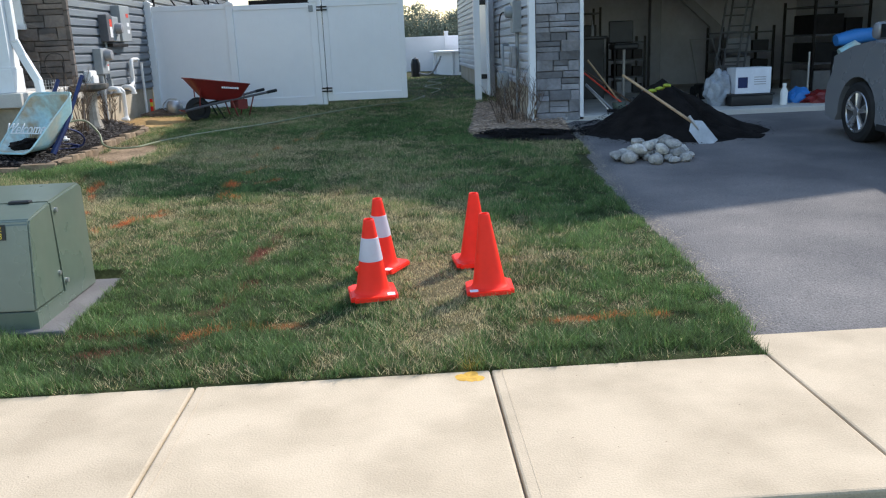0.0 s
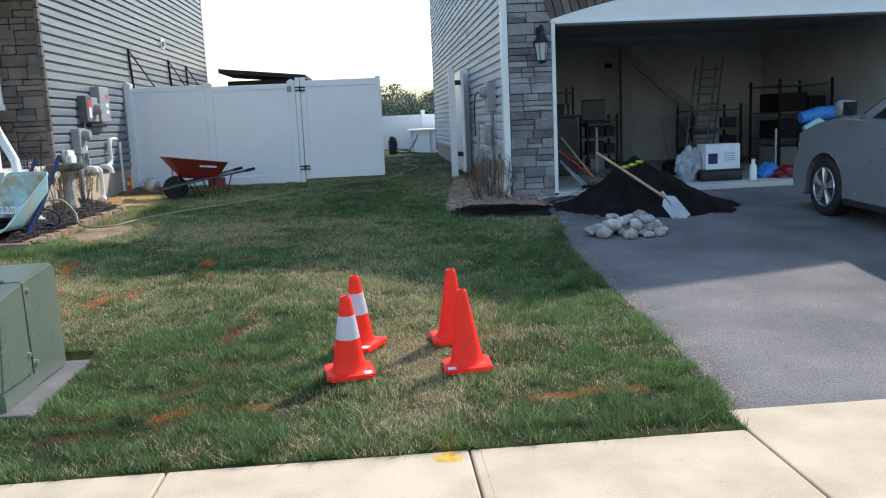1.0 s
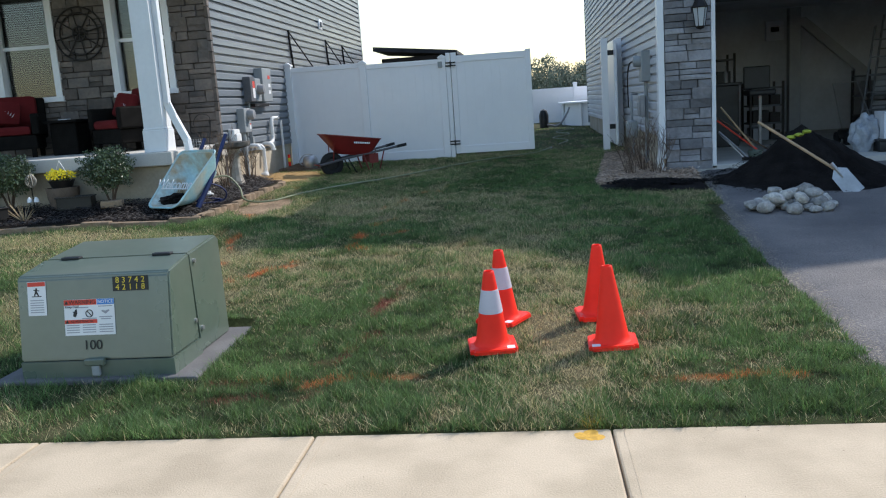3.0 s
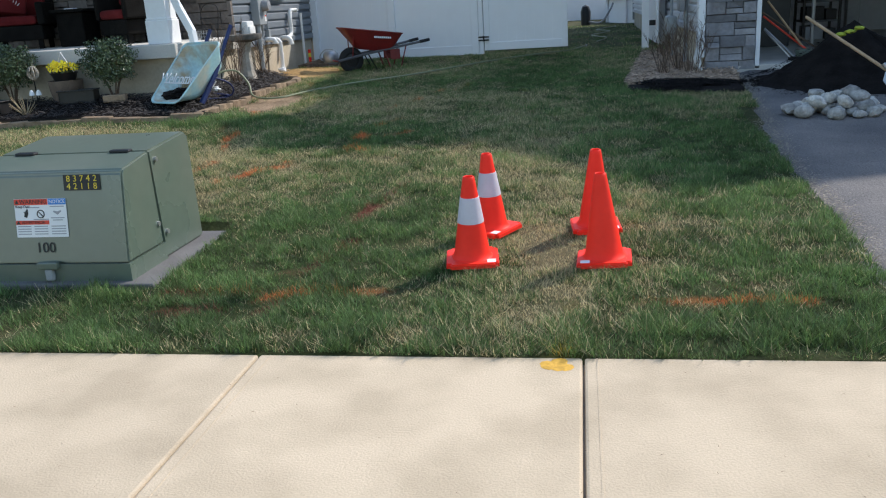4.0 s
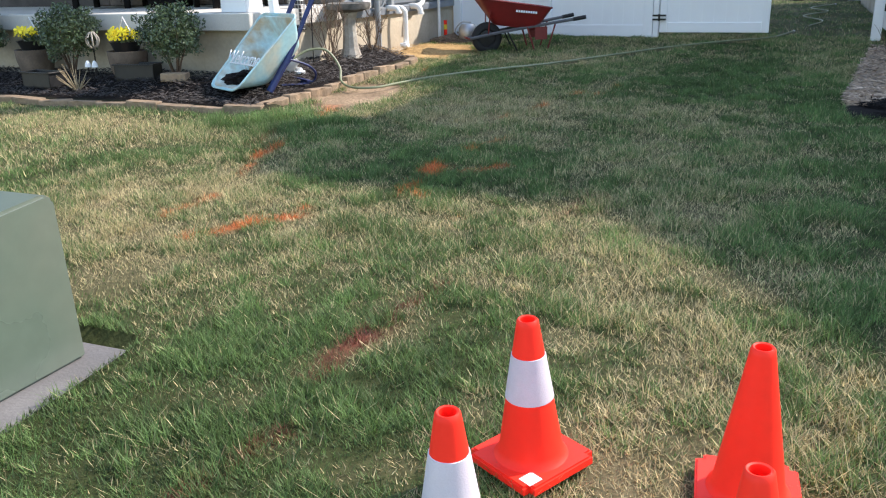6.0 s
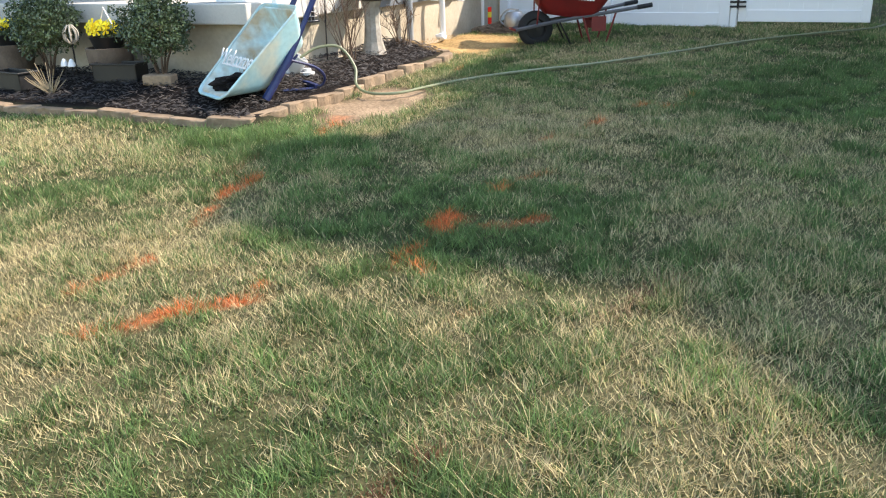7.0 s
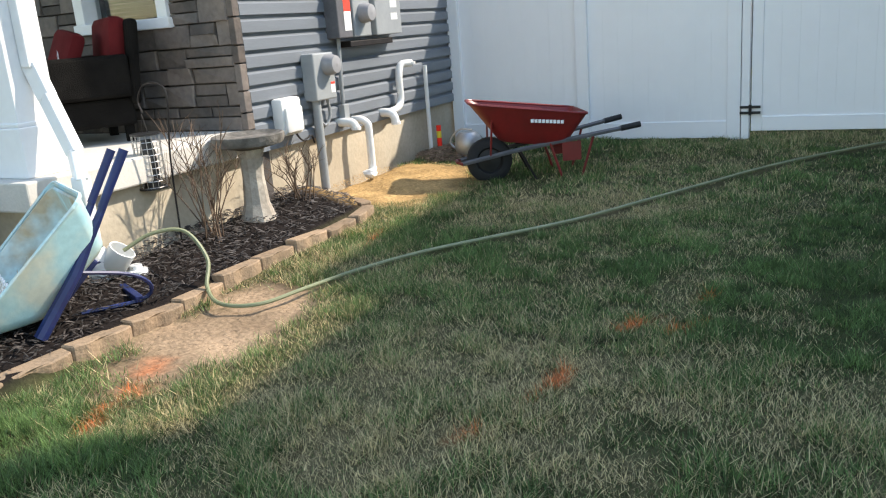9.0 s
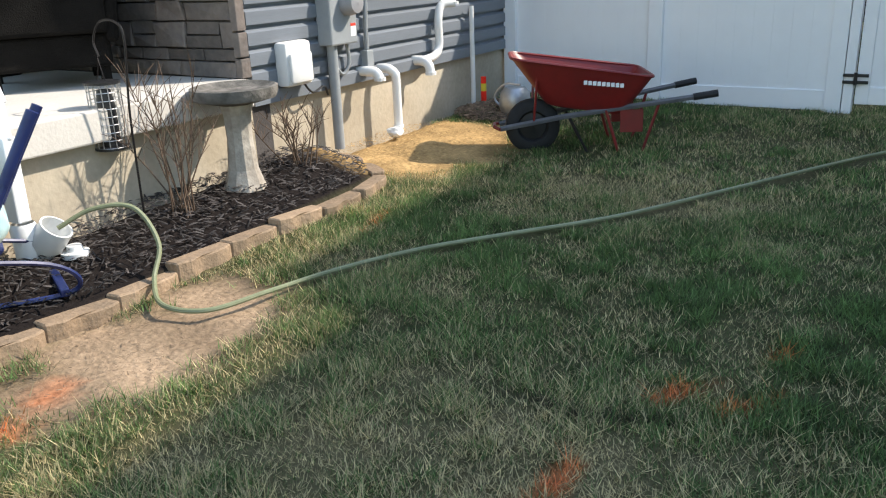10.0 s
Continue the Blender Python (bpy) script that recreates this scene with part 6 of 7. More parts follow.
def drive_things():
    # topsoil heap
    bm, rings = B(), []
    cx, cy = 3.25, 10.75
    for i in range(26):
        u = i / 25
        ring = []
        for k in range(64):
            a = 2 * math.pi * k / 64
            R = 1.12 + 0.22 * noise.noise(Vector((math.cos(a) * 1.5, math.sin(a) * 1.5, 3))) + (0.3 if math.cos(a) > 0.6 else 0)
            r = u * R
            x, y = cx + r * math.cos(a), cy + r * math.sin(a) * 0.92
            h = 0.7 * max(0.0, 1 - u * 1.06) ** 1.5 * (1 - 0.12 * math.exp(-u * u * 60)) + 0.05 * (1 - u) + 0.09 * (1 - u * u) * noise.noise(Vector((x * 3, y * 3, 1))) + 0.018 * noise.noise(Vector((x * 14, y * 14, 5)))
            ring.append(bm.verts.new((x, y, gz(x, y, -0.02) + max(h, 0) + (0.004 if u < 1 else -0.01))))
        rings.append(ring)
    for a, b in zip(rings, rings[1:]):
        for k in range(64):
            bm.faces.new((a[k], a[(k + 1) % 64], b[(k + 1) % 64], b[k]))
    tagged(part("topsoil_mound", bm, M_DIRT, None, "", True), "heap of black topsoil dumped on the asphalt driveway", "dirt pile")

    def crumbs(rng, n):
        a, r = rng.uniform(0, 6.28, n), 1.2 * np.sqrt(rng.random(n)) ** 0.7 * rng.uniform(0.8, 1.15, n)
        x, y = cx + r * np.cos(a) * 1.1, cy + r * np.sin(a)
        return np.stack([x, y, lie(x, y) + 0.002 + 0.66 * np.clip(1 - r * 0.9, 0, 1) ** 1.35], 1)
    scatter("soil_crumbs", 3000, crumbs, (0.01, 0.05), M_DIRT, "crumbs of black topsoil round the heap", "soil", 51)
    # shovel
    t = thing("shovel", (3.3, 9.8, 0.3), "square steel shovel with long wooden handle on the soil", "shovel")
    part("handle", tube(B(), [(2.67, 10.5, 1.0), (3.0, 10.05, 0.71), (3.28, 9.66, 0.46)], 0.017, 8), M_WOOD, t, "", True)
    d, s = Vector((0.19, -0.1, -0.27)).normalized(), Vector((0.9, 0.1, 0.35)).normalized()
    s = (s - d * s.dot(d)).normalized()
    nn = d.cross(s)
    m = Matrix((s, d, nn)).transposed().to_4x4()
    m.translation = Vector((3.29, 9.64, 0.45))
    bm = prism(B(), [(-0.03, -0.02), (0.03, -0.02), (0.1, 0.04), (0.105, 0.33), (-0.105, 0.33), (-0.1, 0.04)], "z", -0.002, 0.002)
    bmesh.ops.transform(bm, matrix=m, verts=bm.verts)
    blade = part("blade", bm, M_STEEL, t, "worn steel blade")
    part("socket", tube(B(), [m @ Vector((0, 0.1, 0.012)), m @ Vector((0, -0.1, 0.014))], [0.012, 0.021], 8), M_STEEL, blade, "", True)
    # rocks
    rng = random.Random(17)
    spots = []
    for k in range(200):
        a, r = rng.uniform(0, 6.28), math.sqrt(rng.random())
        x, y, q = 2.52 + 0.42 * r * math.cos(a), 8.72 + 0.3 * r * math.sin(a), rng.uniform(0.06, 0.1)
        if all(math.hypot(x - p[0], y - p[1]) > (q + p[2]) * 0.82 for p in spots):
            spots.append((x, y, q))
    top = []
    for k in range(60):
        a, r = rng.uniform(0, 6.28), math.sqrt(rng.random())
        x, y, q = 2.58 + 0.3 * r * math.cos(a), 8.76 + 0.2 * r * math.sin(a), rng.uniform(0.065, 0.095)
        if all(math.hypot(x - p[0], y - p[1]) > (q + p[2]) * 0.85 for p in top):
            top.append((x, y, q))
    for k, (x, y, q, up) in enumerate([(*p, 0.62) for p in spots] + [(*p, 1.75) for p in top]):
        ob = part("river_rock", rock(B(), q, k + 2), M_ROCK, None, "", True)
        tagged(ob, "smooth pale grey river rock in a heap on the driveway", "rock", "heap of rocks")
        ob.location = (x, y, gz(x, y, q * up - 0.018))
        ob.rotation_euler = (rng.uniform(-0.3, 0.3), rng.uniform(-0.3, 0.3), rng.uniform(0, 6.28))


def van():
    t = thing("minivan", (0, 0, 0), "grey minivan with alloy wheels parked on the driveway", "car")
    W = 0.95

    def arch(c, r=0.4, z=0.34):
        return [(c + r * math.cos(radians(a)), z + r * math.sin(radians(a))) for a in range(-8, 189, 14)]
    low = [(0.9, 0.24)] + [(0.45, 0.2)] + arch(0.0)[0:] + [(-0.46, 0.2), (-2.55, 0.2)] + arch(-3.03) + [(-3.5, 0.24), (-4.1, 0.3), (-4.18, 0.6), (-4.14, 1.08), (-3.0, 1.12), (-0.75, 1.13), (-0.1, 1.12), (0.3, 1.04), (0.6, 0.93), (0.8, 0.78), (0.9, 0.62), (0.93, 0.45)]
    bm = B()
    secs = []
    for k, (x, f) in enumerate(((-W, 0.0), (-W + 0.02, 0.02), (-W * 0.75, 0.05), (0, 0.08), (W * 0.75, 0.05), (W - 0.02, 0.02), (W, 0.0))):
        ring = []
        for y, z in low:
            yy = y + (0.06 if y > 0.6 else 0) * (f / 0.08) - (0.22 if y > 0.6 and abs(x) > W * 0.9 else 0)
            side = 1.0 if z < 0.85 else 1 - (z - 0.85) * 0.12
            ring.append(bm.verts.new((x * side, yy, z + (f * 0.6 if z > 0.75 else 0))))
        secs.append(ring)
    n = len(low)
    for a, b in zip(secs, secs[1:]):
        for k in range(n):
            bm.faces.new((a[k], a[(k + 1) % n], b[(k + 1) % n], b[k]))
    bm.faces.new(secs[0][::-1])
    bm.faces.new(secs[-1])
    body = part("body", bm, M_VAN, t, "", True)
    bm = B()
    cab = [(-0.38, 1.1), (-1.38, 1.68), (-1.9, 1.74), (-3.6, 1.72), (-3.95, 1.6), (-4.12, 1.06)]
    A = [[bm.verts.new((s * (0.9 if z < 1.2 else 0.72), y, z)) for y, z in cab] for s in (-1, 1)]
    for k in range(len(cab)):
        j = (k + 1) % len(cab)
        bm.faces.new((A[0][k], A[0][j], A[1][j], A[1][k]))
    bm.faces.new(A[0])
    bm.faces.new(A[1])
    bmesh.ops.bevel(bm, geom=list(bm.edges), offset=0.05, segments=3, affect="EDGES")
    part("cabin", bm, M_VAN, t, "", True)

    def side_x(z):
        return 0.9 - 0.18 * (z - 1.05) / 0.66
    for pts in ([(-0.8, 1.16), (-1.42, 1.55), (-1.92, 1.6), (-1.92, 1.16)], [(-2.02, 1.13), (-2.02, 1.58), (-2.95, 1.59), (-2.95, 1.13)], [(-3.05, 1.13), (-3.05, 1.59), (-3.6, 1.56), (-3.85, 1.13)]):
        for s in (-1, 1):
            bm = B()
            o = [bm.verts.new((s * (side_x(z) + 0.022), y, z)) for y, z in pts]
            i = [bm.verts.new((s * (side_x(z) - 0.03), y, z)) for y, z in pts]
            bm.faces.new(o)
            bm.faces.new(i[::-1])
            for k in range(4):
                bm.faces.new((o[k], o[(k + 1) % 4], i[(k + 1) % 4], i[k]))
            part("window", bm, M_CARGLASS, t, "dark tinted side window")
    bm = B()
    q = [(-0.76, -0.45, 1.17), (0.76, -0.45, 1.17), (0.62, -1.33, 1.67), (-0.62, -1.33, 1.67)]
    bm.faces.new([bm.verts.new((x, y + 0.03, z + 0.02)) for x, y, z in q])
    r = bmesh.ops.extrude_face_region(bm, geom=list(bm.faces))
    bmesh.ops.translate(bm, vec=(0, -0.04, -0.03), verts=[v for v in r["geom"] if isinstance(v, bmesh.types.BMVert)])
    part("windscreen", bm, M_CARGLASS, t)
    for s in (-1, 1):
        mir = part("mirror", box(B(), s * 0.92, s * 1.13, -0.6, -0.45, 1.17, 1.35, 0.05), M_VAN, t, "grey door mirror", True)
        part("mirror_glass", box(B(), s * 0.95, s * 1.1, -0.608, -0.601, 1.19, 1.33), M_CARGLASS, mir)
        part("headlight", box(B(), s * 0.62, s * 0.9, 0.42, 0.72, 0.7, 0.86, 0.04), M_PVC, t, "clear headlight", True)
        part("sill_trim", box(B(), s * 0.94, s * 0.965, -2.5, -0.45, 0.2, 0.27, 0.01), M_RUBBER, t)
        for y in (-1.95, -2.98):
            part("door_seam", box(B(), s * 0.935, s * 0.953, y - 0.005, y + 0.005, 0.3, 1.06), M_RUBBER, t)
        part("door_handle", box(B(), s * 0.945, s * 0.975, -1.85, -1.65, 0.92, 0.95, 0.008), M_VAN, t)
        for y in (0.0, -3.03):
            Q = pose(s * 0.83, y, 0.345, 0, 90 * s, 0)
            tyre = part("wheel", lathe(B(), [(0.2, -0.1), (0.24, -0.115), (0.31, -0.115), (0.34, -0.09), (0.345, 0.0), (0.34, 0.09), (0.31, 0.115), (0.24, 0.115), (0.225, 0.1), (0.2, -0.1)], 0, 0, 36, Q), M_RUBBER, t, "black tyre", True)
            part("rim", lathe(B(), [(0.228, 0.112), (0.215, 0.112), (0.205, 0.05), (0.001, 0.04)], 0, 0, 32, Q), M_WOODGREY, tyre, "", True)
            for k in range(5):
                bm = B()
                for o in (-0.09, 0.09):
                    a, b = 2 * math.pi * k / 5 + o * 0.4, 2 * math.pi * k / 5 + o * 1.6
                    tube(bm, [(0.03 * math.cos(a), 0.03 * math.sin(a), 0.098), (0.212 * math.cos(b), 0.212 * math.sin(b), 0.1)], [0.02, 0.024], 6)
                bmesh.ops.transform(bm, matrix=Q, verts=bm.verts)
                part("spoke", bm, M_ALLOY, tyre, "silver alloy spoke", True)
            part("rim_lip", tube(B(), [Q @ Vector((0.222 * math.cos(2 * math.pi * k / 32), 0.222 * math.sin(2 * math.pi * k / 32), 0.108)) for k in range(33)], 0.012, 6, False), M_ALLOY, tyre, "silver rim edge", True)
            part("hub_cap", lathe(B(), [(0.05, 0.1), (0.045, 0.122), (0.001, 0.124)], 0, 0, 16, Q), M_ALLOY, tyre, "", True)
    part("bumper", box(B(), -0.8, 0.8, 0.86, 1.0, 0.28, 0.5, 0.05), M_VAN, t, "", True)
    part("floor_pan", box(B(), -0.7, 0.7, -4.0, 0.8, 0.17, 0.24), M_RUBBER, t)
    t.matrix_basis = pose(5.95, 9.22, gz(5.9, 9.2, -0.02), 2.2, 0, 0)


def garage_things():
    fz = 0.37
    t = thing("carton", (5.2, 12.65, fz + 0.13), "white cardboard carton with a dark printed panel on a black tote", "box")
    part("body", box(B(), 4.93, 5.48, 12.5, 12.86, fz + 0.185, fz + 0.57, 0.004), M_CARD, t)
    part("panel", box(B(), 4.97, 5.12, 12.497, 12.499, fz + 0.27, fz + 0.43), M_BLUE, t, "dark blue printed panel")
    part("flap", box(B(), 4.93, 5.2, 12.5, 12.51, 0, 0.14, 0, pose(0, 0.35, fz + 0.57, 35)), M_CARD, t)
    for k in range(4):
        part("text_bar", box(B(), 5.22, 5.4, 12.497, 12.499, fz + 0.42 - k * 0.035, fz + 0.432 - k * 0.035), M_GREYINK, t)
    t = thing("tote", (5.2, 12.65, fz), "low black plastic tote on the garage floor", "storage tote")
    part("body", box(B(), 4.87, 5.52, 12.48, 12.9, fz, fz + 0.16, 0.02), M_BLACKP, t, "", True)
    part("lid", box(B(), 4.85, 5.54, 12.46, 12.92, fz + 0.155, fz + 0.183, 0.01), M_BLACKP, t)
    t = thing("plastic_bag", (4.75, 12.75, fz), "crumpled clear plastic bag beside the carton", "bag")
    bm = B()
    bmesh.ops.create_icosphere(bm, subdivisions=4, radius=0.24)
    for v in bm.verts:
        v.co = Vector((v.co.x * 0.85, v.co.y * 0.7, v.co.z * 1.15)) * (1 + 0.35 * noise.noise(v.co * 9)) + Vector((4.78, 12.78, fz + 0.25))
    part("film", bm, mat("cloudy_plastic", (0.4, 0.43, 0.48), 0.3, 0.3, 30, 9, 0.4), t)
    t = thing("spray_bottle", (5.67, 12.45, fz), "white plastic jug standing on the garage floor", "bottle")
    part("body", lathe(B(), [(0.001, fz), (0.055, fz), (0.055, fz + 0.2), (0.025, fz + 0.26), (0.025, fz + 0.28)], 5.67, 12.45, 16), M_PVC, t, "", True)
    part("cap", lathe(B(), [(0.03, fz + 0.275), (0.03, fz + 0.32), (0.001, fz + 0.325)], 5.67, 12.45, 14), M_PVC, t)
    rng = random.Random(9)

    def rag(x, y, r, h, m, label, name="cloth_heap"):
        bm = B()
        bmesh.ops.create_icosphere(bm, subdivisions=3, radius=1)
        for v in bm.verts:
            v.co = Vector((v.co.x * r, v.co.y * r * 0.7, max(v.co.z, -0.4) * h)) * (1 + 0.4 * noise.noise(v.co * 3 + Vector((x, y, 0)))) + Vector((x, y, fz + 0.4 * h))
        tagged(part(name, bm, m, None, "", True), label, "cloth")
    rag(6.35, 12.6, 0.32, 0.13, M_RED, "red tarp bundle on the garage floor")
    rag(6.05, 12.75, 0.2, 0.16, M_BLUEINK, "blue plastic bundle on the garage floor")
    rag(6.75, 12.5, 0.2, 0.1, M_CUSH, "red jack on the garage floor", "floor_jack")
    t = thing("blue_cooler", (7.0, 12.9, fz), "blue folding chair bundle and bags on a stand", "chair bundle")
    part("stand", box(B(), 6.75, 7.3, 12.7, 13.2, fz, fz + 0.75, 0.02), M_BLACKP, t)
    part("fabric_roll", tube(B(), [(6.6, 12.8, 1.28), (6.9, 12.8, 1.33), (7.3, 12.85, 1.36)], [0.09, 0.12, 0.1], 10), M_BLUEINK, t, "blue fabric bundle", True)
    part("strap", tube(B(), [(6.62, 12.7, 1.1), (6.85, 12.7, 1.22), (7.0, 12.7, 1.12)], 0.06, 8), M_TUB, t, "turquoise strap", True)
    t = thing("work_stand", (6.45, 13.2, fz), "slim steel work stand in the garage", "stand")
    part("pole", tube(B(), [(6.4, 13.2, fz), (6.4, 13.2, fz + 0.75)], 0.02, 8), M_STEEL, t)
    for a in (0, 2.1, 4.2):
        part("foot", tube(B(), [(6.4, 13.2, fz + 0.12), (6.4 + 0.25 * math.cos(a), 13.2 + 0.25 * math.sin(a), fz + 0.015)], 0.012, 6), M_STEEL, t)
    # stair side with a white edge at the back
    t = thing("garage_stair", (5.6, 18.3, fz), "pale wooden stair side against the back garage wall", "stair")
    part("stringer", prism(B(), [(5.45, 2.7), (5.55, 2.7), (6.75, 1.62), (6.75, 1.45), (6.68, 1.45), (5.45, 2.55)], "y", 17.9, 18.0), M_BIN, t)
    part("post", box(B(), 6.5, 6.75, 17.85, 18.05, fz, 1.6), M_BIN, t)
    part("newel", box(B(), 5.2, 5.42, 17.8, 18.0, fz, 2.9), M_BIN, t)
    t = thing("control_panel", (5.15, 18.7, 2.3), "white thermostat panel with a dark screen on the back wall", "panel")
    part("plate", box(B(), 4.98, 5.35, 18.7, 18.79, 2.32, 2.72, 0.01), M_CARD, t)
    part("screen", box(B(), 5.08, 5.25, 18.69, 18.701, 2.5, 2.6), M_CARGLASS, t)
    for x, y, w, d, h in ((3.4, 17.6, 1.2, 0.6, 1.6), (4.4, 16.8, 0.6, 0.6, 1.0), (6.6, 16.5, 1.0, 0.8, 1.1), (7.8, 15.5, 1.0, 1.2, 1.5), (2.4, 16.0, 0.5, 1.4, 1.3)):
        t = thing("storage_shelf", (x, y, fz), "dim shelf stacked with dark boxes in the garage", "shelf")
        for k in range(3):
            part("shelf_board", box(B(), x - w / 2, x + w / 2, y - d / 2, y + d / 2, fz + h * (k + 1) / 3 - 0.03, fz + h * (k + 1) / 3), M_WOODGREY, t)
            part("carton", box(B(), x - w * 0.4, x + w * 0.1, y - d * 0.4, y + d * 0.35, fz + h * k / 3 + 0.001, fz + h * (k + 0.7) / 3, 0.01), rng.choice((M_BLACKP, M_IRON, M_BIN)), t)
            part("carton", box(B(), x + w * 0.14, x + w * 0.45, y - d * 0.4, y + d * 0.3, fz + h * k / 3 + 0.001, fz + h * (k + 0.55) / 3, 0.01), rng.choice((M_BLACKP, M_WOODGREY, M_IRON)), t)
        for sx in (-1, 1):
            for sy in (-1, 1):
                part("upright", box(B(), x + sx * w / 2 - 0.02, x + sx * w / 2 + 0.02, y + sy * d / 2 - 0.02, y + sy * d / 2 + 0.02, fz, fz + h + 0.1), M_IRON, t)
    t = thing("lawn_mower", (5.5, 14.2, fz), "dark push mower with an upright handle in the garage", "mower")
    part("deck", box(B(), 5.0, 5.7, 14.1, 14.6, fz + 0.08, fz + 0.25, 0.06), M_BLACKP, t, "", True)
    part("engine", box(B(), 5.2, 5.5, 14.2, 14.5, fz + 0.25, fz + 0.45, 0.05), M_IRON, t, "", True)
    for x in (5.02, 5.68):
        for y in (14.12, 14.58):
            part("wheel", tube(B(), [(x - 0.03, y, fz + 0.1), (x + 0.03, y, fz + 0.1)], 0.1, 14), M_RUBBER, t)
    part("handle", tube(B(), [(5.1, 14.6, fz + 0.25), (5.15, 15.2, fz + 1.0), (5.55, 15.2, fz + 1.0), (5.6, 14.6, fz + 0.25)], 0.013, 6), M_STEEL, t)
    for x, y, z1 in ((6.0, 15.0, 2.3), (6.3, 15.4, 2.5)):
        t = thing("ladder", (x, y, fz), "aluminium ladder leaning in the dim garage", "ladder")
        for o in (-0.2, 0.2):
            part("rail", tube(B(), [(x + o - 0.3, y, fz), (x + o + 0.15, y + 0.5, z1)], 0.02, 6), M_WOODGREY, t)
        for k in range(6):
            u = (k + 0.7) / 6.5
            part("rung", tube(B(), [(x - 0.5 + 0.45 * u, y + 0.5 * u, fz + (z1 - fz) * u), (x - 0.1 + 0.45 * u, y + 0.5 * u, fz + (z1 - fz) * u)], 0.014, 6), M_WOODGREY, t)
    t = thing("bar_stool", (3.9, 15.0, fz), "black bar stool with a chrome post in the dim garage", "stool")
    part("seat", box(B(), 3.65, 4.1, 14.8, 15.2, 1.25, 1.35, 0.03), M_BLACKP, t)
    part("backrest", box(B(), 3.65, 4.1, 15.17, 15.22, 1.36, 1.75, 0.02), M_BLACKP, t)
    part("post", tube(B(), [(3.88, 15.0, fz), (3.88, 15.0, 1.25)], 0.03, 8), M_STEEL, t)
    part("foot", lathe(B(), [(0.001, fz), (0.22, fz), (0.2, fz + 0.02), (0.03, fz + 0.04)], 3.88, 15.0, 20), M_STEEL, t)
    t = thing("bar_cabinet", (3.0, 16.8, fz), "black cabinet with bottles standing in the dim garage", "cabinet")
    part("body", box(B(), 2.55, 3.6, 15.3, 15.8, fz, 1.45, 0.01), M_BLACKP, t)
    part("top", box(B(), 2.5, 3.65, 15.25, 15.85, 1.45, 1.5, 0.01), M_BLACKP, t)
    for k in range(5):
        b = thing("bottle", (2.7 + 0.18 * k, 15.5, 1.5), "small glass bottle on the black cabinet", "bottle", "bottles on the cabinet")
        part("glass", lathe(B(), [(0.001, 1.5), (0.035, 1.5), (0.035, 1.66), (0.013, 1.72), (0.013, 1.8), (0.001, 1.8)], 2.7 + 0.18 * k, 15.5, 10), M_CARGLASS if k % 2 else M_BIN, b, "", True)
    t = thing("work_glove", (3.0, 10.15, 0.7), "yellow-green work glove lying on the soil heap", "glove")
    for dx, dy, dz in ((0, 0, 0), (0.09, 0.0, 0.03), (-0.08, 0.03, -0.03)):
        bm = B()
        bmesh.ops.create_icosphere(bm, subdivisions=2, radius=1.0)
        for v in bm.verts:
            v.co = Vector((v.co.x * 0.055, v.co.y * 0.045, v.co.z * 0.024)) * (1 + 0.4 * noise.noise(v.co * 2.5 + Vector((dx * 40, 0, 0)))) + Vector((3.08 + dx, 10.3 + dy, 0.83 + dz))
        part("fold", bm, mat("glove_fabric", (0.4, 0.45, 0.04), 0.8, 0.2, 90, 9, 0.2), t, "", True)
    # long-handled tools by the jamb
    tools = [("rake", (2.72, 12.75, 1.15), (3.3, 12.75, 0.4), M_WOOD, "wooden-handled garden rake leaning in the garage"), ("broom", (2.7, 12.9, 0.95), (3.35, 12.7, 0.4), M_REDINK, "red-handled broom leaning in the garage"),
             ("hoe", (2.68, 12.7, 0.78), (3.0, 12.5, 0.4), M_STEEL, "steel-handled hoe lying by the jamb"), ("spade", (2.66, 12.6, 0.8), (3.05, 12.45, 0.4), M_BIN, "grey-handled spade lying by the jamb"), ("rake", (2.7, 13.0, 1.0), (3.5, 12.8, 0.42), M_TWIG, "brown-handled leaf rake leaning in the garage")]
    for name, a, b, m, label in tools:
        t = thing(name, b, label, name, "garden tools")
        part("handle", tube(B(), [a, b], 0.014, 6), m, t)
        c = Vector(b)
        part("head", box(B(), c.x - 0.02, c.x + 0.2, c.y - 0.08, c.y + 0.08, fz + 0.001, fz + 0.05, 0.008), M_IRON if m is not M_REDINK else M_TGREEN, t)
    t = thing("watering_pot", (3.1, 12.55, fz), "dark green plastic pot on the garage floor", "pot")
    part("body", lathe(B(), [(0.001, fz), (0.08, fz), (0.11, fz + 0.13), (0.1, fz + 0.14), (0.001, fz + 0.12)], 3.15, 12.5, 16), M_TGREEN, t, "", True)


